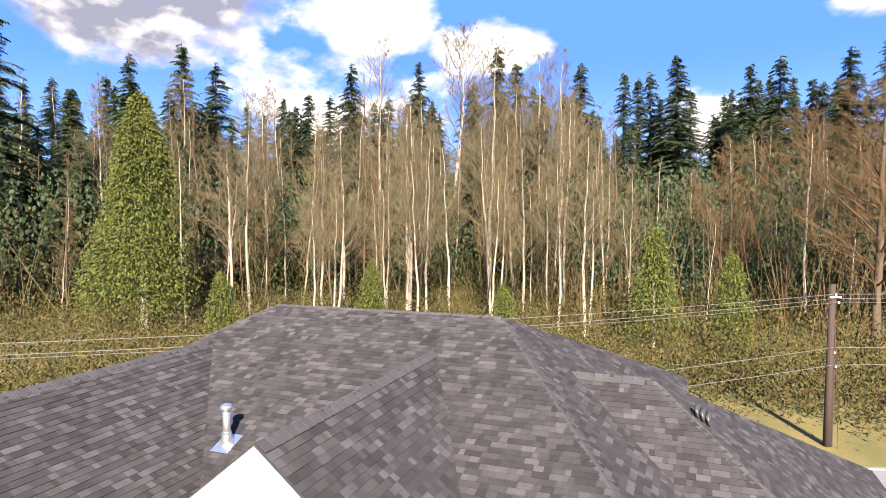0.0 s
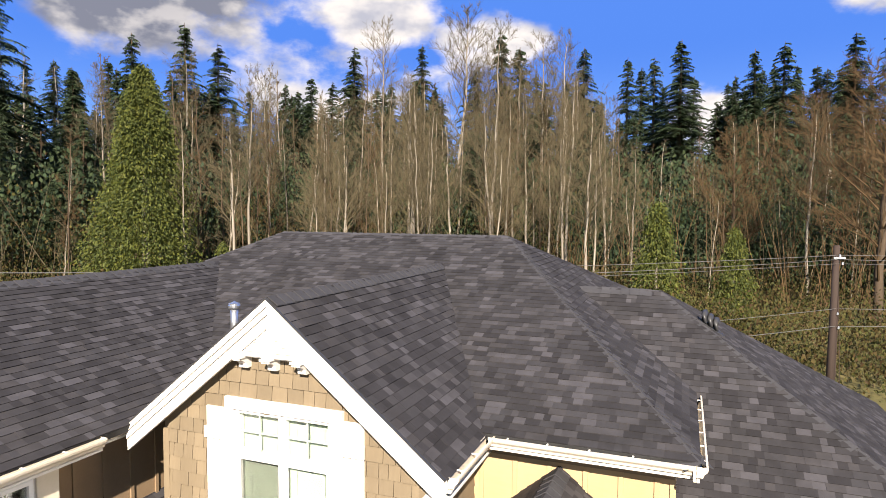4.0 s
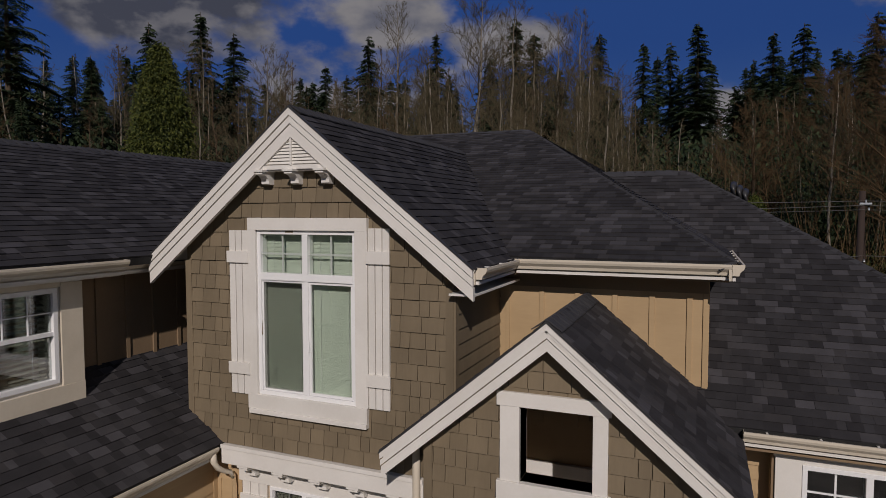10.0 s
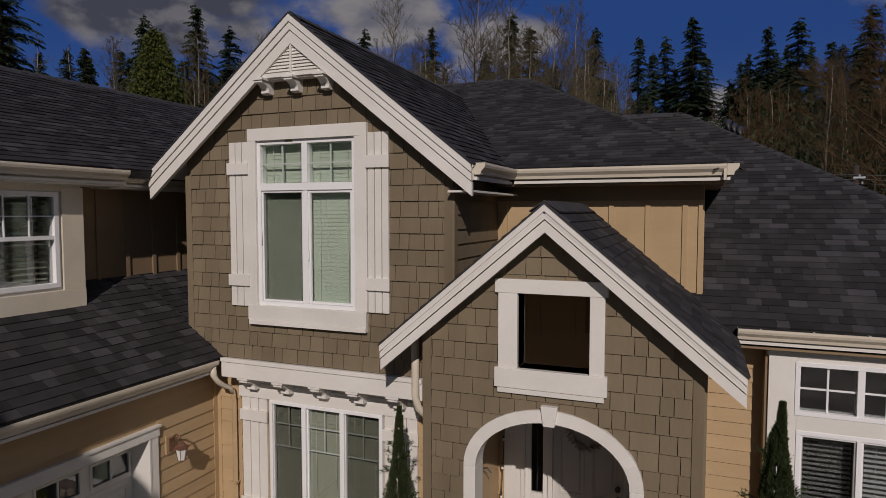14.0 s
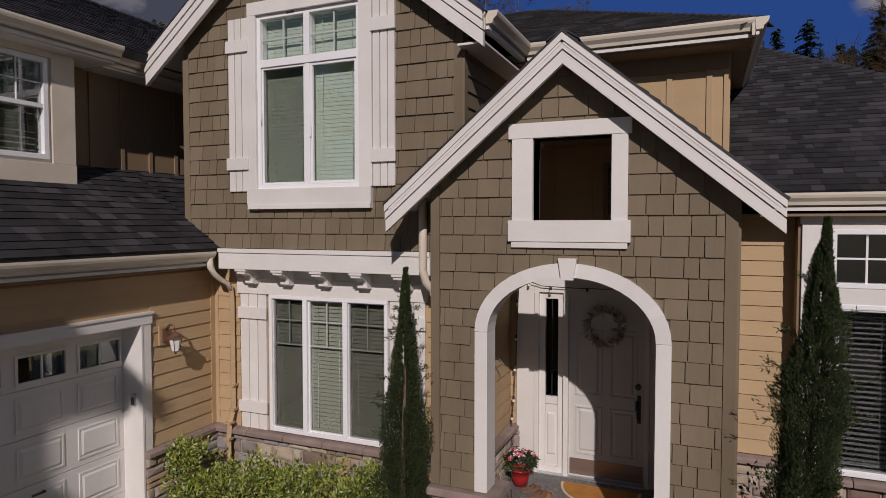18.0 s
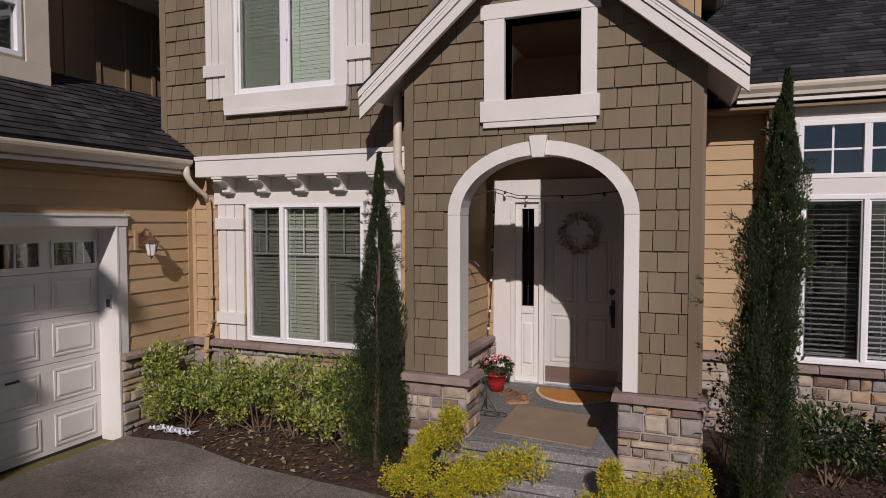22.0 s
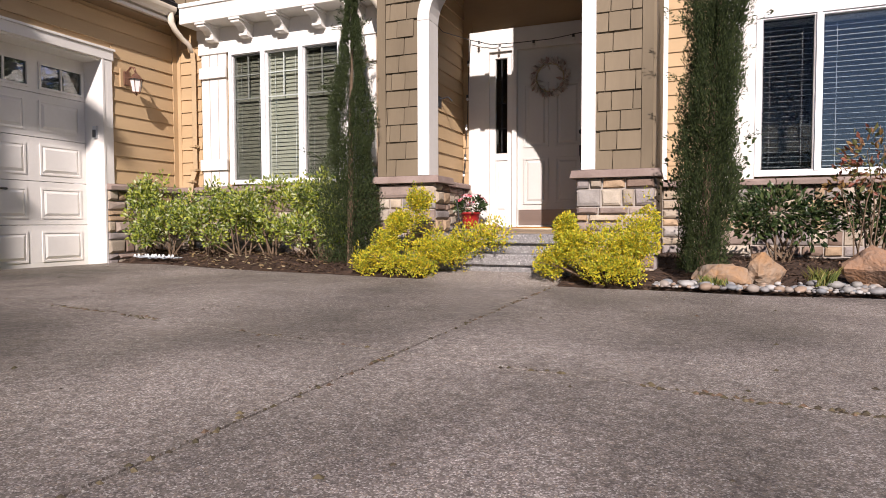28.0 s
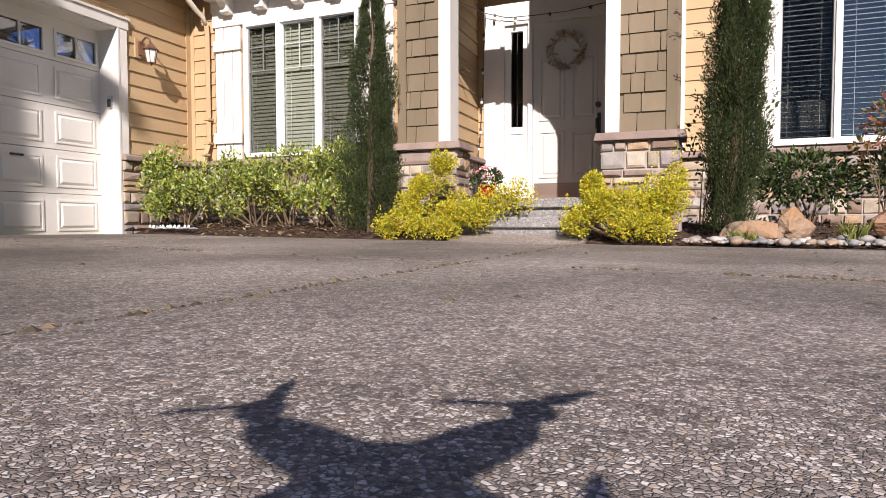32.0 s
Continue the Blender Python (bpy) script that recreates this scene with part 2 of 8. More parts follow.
M_SCREEN = glass_material("insect_screen", (0.66, 0.655, 0.65), 0.0)
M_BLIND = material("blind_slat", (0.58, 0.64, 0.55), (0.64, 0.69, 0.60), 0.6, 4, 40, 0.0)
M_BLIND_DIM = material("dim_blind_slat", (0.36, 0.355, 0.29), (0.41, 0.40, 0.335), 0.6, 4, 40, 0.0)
# Dark wall colour stands in for the dimness of unlit rooms.
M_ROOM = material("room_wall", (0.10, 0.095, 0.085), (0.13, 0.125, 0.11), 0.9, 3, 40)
M_DARK = material("dark_metal", (0.03, 0.03, 0.032), (0.05, 0.05, 0.052), 0.4, 8, 60, 0.05)
M_BRONZE = material("bronze_metal", (0.20, 0.10, 0.065), (0.27, 0.15, 0.10), 0.45, 12, 80, 0.1, metal=0.6)
M_STEEL = material("galvanised_steel", (0.52, 0.54, 0.56), (0.66, 0.68, 0.70), 0.35, 14, 90, 0.1, metal=0.9)
def aggregate_material(name, stones, scale, joint, stain):
    """Washed concrete: flat stones of many colours set close in a darker bed, with broad stains."""
    m = bpy.data.materials.new(name)
    m.use_nodes = True
    nt = m.node_tree
    N, L = nt.nodes.new, nt.links.new
    bsdf = nt.nodes["Principled BSDF"]
    geo = N("ShaderNodeNewGeometry")
    warp = N("ShaderNodeTexNoise")
    warp.inputs["Scale"].default_value = scale * 0.5
    L(geo.outputs["Position"], warp.inputs["Vector"])
    shift = N("ShaderNodeVectorMath")
    shift.operation = "MULTIPLY_ADD"
    L(warp.outputs["Color"], shift.inputs[0])
    shift.inputs[1].default_value = (0.9 / scale,) * 3
    L(geo.outputs["Position"], shift.inputs[2])
    cell, rim = N("ShaderNodeTexVoronoi"), N("ShaderNodeTexVoronoi")
    rim.feature = "DISTANCE_TO_EDGE"
    for v in (cell, rim):
        v.inputs["Scale"].default_value = scale
        L(shift.outputs[0], v.inputs["Vector"])
    sep = N("ShaderNodeSeparateColor")
    L(cell.outputs["Color"], sep.inputs[0])
    ramp = N("ShaderNodeValToRGB")
    ramp.color_ramp.interpolation = "CONSTANT"
    el = ramp.color_ramp.elements
    while len(el) < len(stones):
        el.new(0.5)
    for i, (at_, c) in enumerate(stones):
        el[i].position, el[i].color = at_, (*c, 1)
    L(sep.outputs["Red"], ramp.inputs[0])
    edge = N("ShaderNodeMapRange")
    edge.inputs["From Max"].default_value = 0.16
    L(rim.outputs["Distance"], edge.inputs["Value"])
    bed = N("ShaderNodeMix")
    bed.data_type = "RGBA"
    bed.inputs["A"].default_value = (*joint, 1)
    L(edge.outputs[0], bed.inputs["Factor"])
    L(ramp.outputs[0], bed.inputs["B"])
    big, sm = N("ShaderNodeTexNoise"), N("ShaderNodeMapRange")
    big.inputs["Scale"].default_value, big.inputs["Detail"].default_value, big.inputs["Roughness"].default_value = 0.9, 7, 0.6
    L(geo.outputs["Position"], big.inputs["Vector"])
    sm.inputs["From Min"].default_value, sm.inputs["From Max"].default_value = 0.36, 0.66
    sm.inputs["To Min"].default_value, sm.inputs["To Max"].default_value = 1.12, 1 - stain
    L(big.outputs[0], sm.inputs["Value"])
    hs = N("ShaderNodeHueSaturation")
    mid, ms = N("ShaderNodeTexNoise"), N("ShaderNodeMapRange")
    mid.inputs["Scale"].default_value, mid.inputs["Detail"].default_value, mid.inputs["Roughness"].default_value = 34.0, 4, 0.7
    L(geo.outputs["Position"], mid.inputs["Vector"])
    ms.inputs["From Min"].default_value, ms.inputs["From Max"].default_value = 0.34, 0.66
    ms.inputs["To Min"].default_value, ms.inputs["To Max"].default_value = 0.70, 1.30
    L(mid.outputs[0], ms.inputs["Value"])
    both = N("ShaderNodeMath")
    both.operation = "MULTIPLY"
    L(ms.outputs[0], both.inputs[0])
    L(sm.outputs[0], both.inputs[1])
    film_, fm, moss = N("ShaderNodeTexNoise"), N("ShaderNodeMapRange"), N("ShaderNodeMix")
    film_.inputs["Scale"].default_value, film_.inputs["Detail"].default_value, film_.inputs["Roughness"].default_value = 0.42, 8, 0.62
    L(geo.outputs["Position"], film_.inputs["Vector"])
    fm.inputs["From Min"].default_value, fm.inputs["From Max"].default_value, fm.inputs["To Max"].default_value = 0.44, 0.68, stain * 1.1
    L(film_.outputs[0], fm.inputs["Value"])
    moss.data_type = "RGBA"
    L(fm.outputs[0], moss.inputs["Factor"])
    L(bed.outputs["Result"], moss.inputs["A"])
    moss.inputs["B"].default_value = (0.10, 0.088, 0.05, 1)
    L(moss.outputs["Result"], hs.inputs["Color"])
    L(both.outputs[0], hs.inputs["Value"])
    L(hs.outputs[0], bsdf.inputs["Base Color"])
    bsdf.inputs["Roughness"].default_value, bsdf.inputs["Specular IOR Level"].default_value = 0.75, 0.3
    bp = N("ShaderNodeBump")
    bp.inputs["Strength"].default_value, bp.inputs["Distance"].default_value = 0.7, 0.003
    h = N("ShaderNodeMath")
    h.operation = "MULTIPLY_ADD"
    L(sep.outputs["Green"], h.inputs[0])
    h.inputs[1].default_value = 0.6
    L(edge.outputs[0], h.inputs[2])
    L(h.outputs[0], bp.inputs["Height"])
    L(bp.outputs[0], bsdf.inputs["Normal"])
    return m


STONE_MIX = ((0.0, (0.168, 0.137, 0.117)), (0.18, (0.290, 0.246, 0.212)), (0.40, (0.470, 0.408, 0.364)), (0.58, (0.211, 0.171, 0.148)), (0.70, (0.614, 0.552, 0.495)), (0.84, (0.429, 0.338, 0.263)), (0.93, (0.716, 0.674, 0.615)))
M_CONC = aggregate_material("exposed_aggregate", STONE_MIX, 235.0, (0.215, 0.188, 0.162), 0.5)
M_STEP = aggregate_material("step_concrete", ((0.0, (0.22, 0.21, 0.205)), (0.3, (0.32, 0.31, 0.30)), (0.6, (0.26, 0.245, 0.235)), (0.8, (0.42, 0.40, 0.39)), (0.93, (0.52, 0.50, 0.49))), 150.0, (0.22, 0.21, 0.205), 0.25)
M_MULCH = material("bark_mulch", (0.035, 0.020, 0.013), (0.10, 0.06, 0.04), 0.95, 14, 70, 1.0, dist=0.03)
M_CHIP = material("bark_chip", (0.06, 0.035, 0.02), (0.13, 0.08, 0.05), 0.9, 14, 70, 0.4, vary=0.5)
M_GRASS = material("rough_grass", (0.080, 0.080, 0.024), (0.176, 0.136, 0.048), 0.95, 0.5, 9, 0.6, dist=0.05)
M_ROAD = material("road_asphalt", (0.13, 0.13, 0.135), (0.19, 0.19, 0.195), 0.9, 1, 60, 0.2)


# ---------------- courses of shingles, shakes and boards ----------------
def clip(poly, inside, edge):
    """A convex polygon cut by the half plane where edge() is not negative."""
    out = []
    for i, p in enumerate(poly):
        q = poly[(i + 1) % len(poly)]
        a, b = edge(p), edge(q)
        if a >= 0:
            out.append(p)
        if (a >= 0) != (b >= 0):
            s = a / (a - b)
            out.append((p[0] + s * (q[0] - p[0]), p[1] + s * (q[1] - p[1])))
    return out


def clip_convex(poly, region):
    """poly cut to a convex region that runs anticlockwise."""
    for i, (ax, ay) in enumerate(region):
        bx, by = region[(i + 1) % len(region)]
        poly = clip(poly, None, lambda p: (bx - ax) * (p[1] - ay) - (by - ay) * (p[0] - ax))
        if len(poly) < 3:
            return []
    return poly


def area2(poly):
    return sum(a[0] * b[1] - b[0] * a[1] for a, b in zip(poly, poly[1:] + poly[:1])) / 2


def courses(parent, O, u, w, n, region, exposure, widths, thick, mat, piece, limit, near, gap=0.0, skip=None, lap=0.012, ragged=0.0, seed=1, stuff=""):
    """Rows of tabs on the plane through O. Whole tabs nearest to the place near become pieces of their own, the others one mesh."""
    rr = random.Random(seed)
    if area2(region) < 0:
        region = region[::-1]
    u0, u1 = min(p[0] for p in region), max(p[0] for p in region)
    w0, w1 = min(p[1] for p in region), max(p[1] for p in region)
    whole, cut = [], []
    row = 0
    y = w0
    while y < w1:
        x = u0 - rr.random() * widths[-1]
        while x < u1:
            i = rr.randrange(len(widths))
            wd = widths[i]
            drop = -rr.random() * ragged
            q = [(x + gap, y + drop), (x + wd - gap, y + drop), (x + wd - gap, y + exposure + lap), (x + gap, y + exposure + lap)]
            c = clip_convex(q, region)
            if len(c) >= 3 and abs(area2(c)) > 0.0004 and not (skip and skip(x + wd / 2, y + exposure / 2)):
                full = abs(abs(area2(c)) - abs(area2(q))) < 1e-6
                (whole if full else cut).append((x, y + drop, i, c, rr.random(), exposure + lap - drop))
            x += wd
        y += exposure
        row += 1
    frame_ = Matrix((u, w, n)).transposed().to_4x4()
    frame_.translation = O
    near = Vector(near)
    whole.sort(key=lambda p: (O + u * p[0] + w * p[1] - near).length)
    meshes = {}
    for x, y, i, c, r, h in whole[:limit]:
        if i not in meshes:
            wd = widths[i]
            s = Shape().loft([(gap, 0, 0), (wd - gap, 0, 0), (wd - gap, exposure + lap, 0), (gap, exposure + lap, 0)],
                             [(gap, 0, thick), (wd - gap, 0, thick), (wd - gap, exposure + lap, thick * 0.3), (gap, exposure + lap, thick * 0.3)])
            meshes[i] = s.mesh(piece, mat)
        ob = new(piece, meshes[i])
        ob.parent = parent
        ob.matrix_parent_inverse = Matrix.Translation(parent.location).inverted()
        ob.matrix_basis = frame_ @ Matrix.Translation((x, y, r * thick * 0.35))
    rest = Shape()
    for x, y, i, c, r, h in whole[limit:] + cut:
        up = [thick * (1 - 0.7 * min(1, max(0, (p[1] - y) / h))) + r * thick * 0.35 for p in c]
        rest.loft([O + u * p[0] + w * p[1] for p in c], [O + u * p[0] + w * p[1] + n * k for p, k in zip(c, up)])
    if rest.f:
        tagged(part(stuff or piece + "_field", rest, mat, parent), kind="stuff")


ROOF_W = (0.08, 0.11, 0.14, 0.17, 0.20, 0.24)


def roof(name, pts, label, limit=120, near=(-1, 6, 5), thick=0.10, seed=1, under=None):
    """One sloping roof plane with its deck and rows of shingles. pts: its corners, the eave first, anticlockwise from outside."""
    pts = [Vector(p) for p in pts]
    u = (pts[1] - pts[0]).normalized()
    n = (pts[1] - pts[0]).cross(pts[-1] - pts[0]).normalized()
    w = n.cross(u)
    ob = structure(name, Shape().prism([p - n * 0.002 for p in pts], -n * thick), under or M_FELT, label, "roof")
    region = [((p - pts[0]).dot(u), (p - pts[0]).dot(w)) for p in pts]
    courses(ob, pts[0], u, w, n, region, 0.112, ROOF_W, 0.016, M_ROOF, "shingle", limit, near, seed=seed)
    return ob


def cap_row(parent, a, b, seed=3, width=0.165, lift=0.012):
    """Bent cap shingles along a ridge or hip, from its low end to its high end."""
    rr = random.Random(seed)
    a, b = Vector(a), Vector(b)
    d = (b - a).normalized()
    s = d.cross(Vector((0, 0, 1))).normalized()
    up = s.cross(d)
    k = int((b - a).length / 0.16)
    sh = Shape().loft([(-width, -0.10, -0.085), (0, -0.10, 0.0), (width, -0.10, -0.085), (width, -0.10, -0.075), (0, -0.10, 0.014), (-width, -0.10, -0.075)],
                      [(-width, 0.10, -0.095), (0, 0.10, -0.01), (width, 0.10, -0.095), (width, 0.10, -0.09), (0, 0.10, 0.0), (-width, 0.10, -0.09)])
    me = sh.mesh("cap_shingle", M_HIP)
    m = Matrix((s, d, up)).transposed().to_4x4()
    for i in range(k):
        ob = new("cap_shingle", me)
        ob.parent = parent
        ob.matrix_parent_inverse = Matrix.Translation(parent.location).inverted()
        m.translation = a + d * (0.08 + i * 0.16) + up * (lift + 0.004 * rr.random())
        ob.matrix_basis = m.copy()


def gutter(name, a, b, out, label, ends=(True, True), h=0.11, d=0.11, fascia=0.05):
    """An ogee gutter with a hollow trough, hangers and the fascia board under it; a to b along its back top edge, out: the way it faces."""
    a, b, out = Vector(a), Vector(b), Vector(out)
    t = 0.006
    prof = [(0, 0), (0, -h), (d * 0.55, -h), (d * 0.62, -h * 0.72), (d * 0.92, -h * 0.42), (d, -h * 0.2), (d, 0), (d - 0.02, 0), (d - 0.02, -0.008), (d - t, -0.008),
            (d - t, -h * 0.2), (d * 0.92 - t, -h * 0.4), (d * 0.62 - t, -h * 0.7), (d * 0.5, -h + t), (t, -h + t), (t, 0)]
    g = thing(name, label, "gutter", kind="structure", at=tuple(a))
    ring = lambda p: [p + out * x + Vector((0, 0, z)) for x, z in prof]
    sh = Shape()
    A, B = ring(a), ring(b)
    n = len(sh.v)
    sh.v += [tuple(p) for p in A + B]
    k = len(prof)
    for i in range(k):
        j = (i + 1) % k
        sh.f.append((i, j, k + j, k + i))
    part("trough", sh, M_CREAM, g)
    for e, p in zip(ends, (a, b)):
        if e:
            q = [p + out * x + Vector((0, 0, z)) for x, z in prof[:7]]
            part("end_cap", Shape().prism(q, (b - a).normalized() * (0.004 if p is a else -0.004)), M_CREAM, g)
    f = [a - out * 0.03 + Vector((0, 0, -0.01)), a - out * 0.004 + Vector((0, 0, -0.01)), a - out * 0.004 + Vector((0, 0, -h - fascia)), a - out * 0.03 + Vector((0, 0, -h - fascia))]
    part("fascia_board", Shape().prism(f, b - a), M_CREAM, g)
    lip = [a + out * 0.002 + Vector((0, 0, -h - fascia + 0.03)), a + out * 0.03 + Vector((0, 0, -h - fascia + 0.03)), a + out * 0.03 + Vector((0, 0, -h - fascia)), a + out * 0.002 + Vector((0, 0, -h - fascia))]
    part("fascia_trim", Shape().prism(lip, b - a), M_WHITE, g)
    dist = (b - a).length
    for i in range(int(dist / 0.45)):
        p = a + (b - a).normalized() * (0.2 + 0.45 * i)
        q = (b - a).normalized() * 0.02
        part("hanger", Shape().prism([p + out * 0.005 + Vector((0, 0, -0.004)), p + out * (d - 0.01) + Vector((0, 0, -0.004)), p + out * (d - 0.01) + Vector((0, 0, -0.012)), p + out * 0.005 + Vector((0, 0, -0.012))], q), M_WHITE, g)
    return g


def wall(name, axis, front, thick, a0, a1, z0, z1, mat, label, openings=(), top=None):
    """A wall along x (axis 'x', front facing -y) or along y (axis 'y', front facing +x) with openings cut through it."""
    aa = sorted({a0, a1, *[o[0] for o in openings], *[o[1] for o in openings]})
    zz = sorted({z0, z1, *[o[2] for o in openings], *[o[3] for o in openings]})
    sh = Shape()
    for i in range(len(aa) - 1):
        run = None
        for j in range(len(zz) - 1):
            ca, cz = (aa[i] + aa[i + 1]) / 2, (zz[j] + zz[j + 1]) / 2
            hole = any(o[0] < ca < o[1] and o[2] < cz < o[3] for o in openings)
            if not hole and run is None:
                run = zz[j]
            if run is not None and (hole or j == len(zz) - 2):
                hi = zz[j] if hole else zz[j + 1]
                if axis == "x":
                    sh.box(aa[i], aa[i + 1], front, front + thick, run, hi)
                else:
                    sh.box(front - thick, front, aa[i], aa[i + 1], run, hi)
                run = None
    if top:
        sh.prism(top, (0, thick, 0) if axis == "x" else (-thick, 0, 0))
    return structure(name, sh, mat, label, "wall")


def lap_siding(parent, axis, front, a0, a1, z0, z1, mat=None, step=0.15, skip=(), name="siding_board", cut=None):
    """Overlapping boards on a wall; each board leans out at its foot. skip: openings that part a board in two."""
    mat = mat or M_TAN
    z = z0
    while z < z1 - 0.02:
        h = min(step + 0.012, z1 - z)
        spans = [(a0, a1)]
        for o in skip:
            if o[2] < z + step - 0.02 and o[3] > z + 0.02:
                spans = [s for p in spans for s in ((p[0], min(p[1], o[0])), (max(p[0], o[1]), p[1])) if s[1] - s[0] > 0.02]
        for s0, s1 in spans:
            if axis == "x":
                ring = lambda x: [(x, front, z), (x, front - 0.022, z), (x, front - 0.006, z + h), (x, front, z + h)]
            else:
                ring = lambda y: [(front, y, z), (front + 0.022, y, z), (front + 0.006, y, z + h), (front, y, z + h)]
            part(name, Shape().loft(ring(s0), ring(s1)), mat, parent)
        z += step


STONES = []


def stone_face(parent, O, u, out, width, height, seed):
    """Ledge stones laid in uneven rows on a face; O: its lower corner, u: along it, out: the way it faces."""
    rr = random.Random(seed)
    if not STONES:
        for k in range(7):
            b = [(0.0, 0, 0.0), (1.0, 0, 0.0), (1.0, 0, 1.0), (0.0, 0, 1.0)]
            mid, f = [], []
            for (x, _, z), (dx, dz) in zip(b, ((1, 1), (-1, 1), (-1, -1), (1, -1))):
                mid.append((x + dx * 0.01 + rr.uniform(0, 0.05) * dx, 0.62 + rr.uniform(-0.1, 0.1), z + dz * rr.uniform(0.01, 0.09)))
                f.append((x + dx * rr.uniform(0.08, 0.16), 1.0 + rr.uniform(-0.25, 0.1), z + dz * rr.uniform(0.12, 0.26)))
            s = Shape()
            s.v = b + mid + f + [(rr.uniform(0.35, 0.65), 1.0 + rr.uniform(0, 0.2), rr.uniform(0.4, 0.6))]
            for g in (0, 4):
                for i in range(4):
                    j = (i + 1) % 4
                    s.f.append((g + i, g + j, g + 4 + j, g + 4 + i))
            for i in range(4):
                s.f.append((8 + i, 8 + (i + 1) % 4, 12))
            s.f.append((3, 2, 1, 0))
            STONES.append(s.mesh("stone", M_STONE))
    u, out, up = Vector(u), Vector(out), Vector((0, 0, 1))
    z = 0.0
    while z < height - 0.03:
        h = rr.choice((0.06, 0.08, 0.10, 0.12, 0.15))
        h = min(h, height - z)
        if height - z - h < 0.04:
            h = height - z
        x = 0.0
        while x < width - 0.001:
            wd = rr.choice((0.10, 0.13, 0.17, 0.21, 0.26, 0.31)) * rr.uniform(0.85, 1.15)
            if width - x - wd < 0.07:
                wd = width - x
            ob = new("stone", rr.choice(STONES))
            ob.parent = parent
            ob.matrix_parent_inverse = Matrix.Translation(parent.location).inverted()
            m = Matrix((u * (wd - 0.012), out * rr.uniform(0.020, 0.036), up * (h - 0.012))).transposed().to_4x4()
            m.translation = Vector(O) + u * (x + 0.006) + up * (z + 0.006)
            ob.matrix_basis = m
            x += wd
        z += h


def stone_cap(parent, a, b, out, depth=0.09, h=0.06, seed=5):
    """Capstones of about half a metre in a row along a to b, standing out from the stones."""
    rr = random.Random(seed)
    a, b, out = Vector(a), Vector(b), Vector(out)
    dist, d = (b - a).length, (b - a).normalized()
    k = max(1, round(dist / 0.5))
    for i in range(k):
        p, q = a + d * (dist * i / k + 0.003), a + d * (dist * (i + 1) / k - 0.003)
        o = rr.uniform(-0.004, 0.006)
        ring = lambda c: [c - out * 0.02, c + out * (depth + o), c + out * (depth + o) + Vector((0, 0, h * 0.75)), c + out * (depth + o - 0.03) + Vector((0, 0, h)), c - out * 0.02 + Vector((0, 0, h + 0.012))]
        part("cap_stone", Shape().loft(ring(p), ring(q)), M_CAP, parent, bevel=0.006)

# ---------------- the ground ----------------
EDGE = [(-7.0, 5.2), (-5.66, 5.2), (-5.0, 5.3), (-4.04, 5.07), (-3.37, 5.03), (-2.77, 5.0), (-2.21, 4.94), (-1.94, 4.97), (-0.84, 4.84), (-0.45, 4.82), (-0.13, 4.87), (0.27, 4.84), (0.6, 4.83), (1.06, 4.96), (3.0, 5.1), (9.0, 5.4)]


def edge_y(x):
    return float(np.interp(x, [p[0] for p in EDGE], [p[1] for p in EDGE]))


def drive_z(x, y):
    x, y = max(-9.0, min(6.0, x)), max(-14.0, min(8.0, y))
    return 0.150 - 0.0098 * x - 0.008 * y


def land_z(x, y):
    """The ground under everything: near the drive a little below it, behind the house nearly level, then a low rise under the woods."""
    d = drive_z(x, y) - 0.06
    k = max(0.0, min(1.0, (y - 9) / 8))
    far = 0.10 + 0.035 * min(90.0, max(0.0, y - 45)) + 0.2 * noise.noise((x * 0.08, y * 0.08, 0))
    r = max(0.0, min(1.0, (math.hypot(x, y - 5) - 18) / 30))
    z = d * (1 - k) + far * k
    return z if y > 9 else z * (1 - r)


sh = Shape()
xs = [-3000, -1200, -500, -200, -150, -110, -90, -75, -60, -45] + [-36 + 2 * i for i in range(37)] + [45, 60, 75, 100, 200, 500, 1200, 3000]
ys = [-3000, -1000, -300, -100, -50, -25] + [-14 + 2 * i for i in range(36)] + [62, 68, 75, 82, 90, 100, 110, 122, 135, 160, 200, 500, 1200, 3000]
sh.v = [(x, y, land_z(x, y)) for y in ys for x in xs]
nx = len(xs)
sh.f = [(j * nx + i, j * nx + i + 1, (j + 1) * nx + i + 1, (j + 1) * nx + i) for j in range(len(ys) - 1) for i in range(nx - 1)]
structure("ground", sh, M_GRASS, "rough dry yellow-green grass and earth around the house", "ground", smooth=True)

# drive: slabs of aggregate concrete parted by saw-cut joints
drive = thing("driveway", "grey exposed-aggregate concrete driveway with saw-cut joints", "driveway", kind="structure")
JX, JY = (-9.0, -5.68, -3.26, -0.84, 1.5, 3.8, 6.0), (-12.0, -9.0, -6.0, -3.4, -0.65, 2.145)
G = 0.006
joint_y = lambda x, y: y - 0.158 * (x + 0.1) if y == JY[-1] else y
for i in range(len(JX) - 1):
    cells = list(zip(JY[:-1], JY[1:]))
    for y0, y1 in cells + [(JY[-1], None)]:
        if JX[i] < -5.69 and (y1 is None or y0 > -1):
            continue
        s = Shape()
        k = 12
        bottom, top = [], []
        for q in range(k + 1):
            x = JX[i] + G + (JX[i + 1] - JX[i] - 2 * G) * q / k
            bottom.append((x, joint_y(x, y0) + G))
            top.append((x, (edge_y(x) if y1 is None else joint_y(x, y1) - G)))
        ring = bottom + top[::-1]
        ring = [Vector((x, y, drive_z(x, y))) for x, y in ring]
        s.prism(ring, (0, 0, -0.10))
        part("concrete_slab", s, M_CONC, drive)
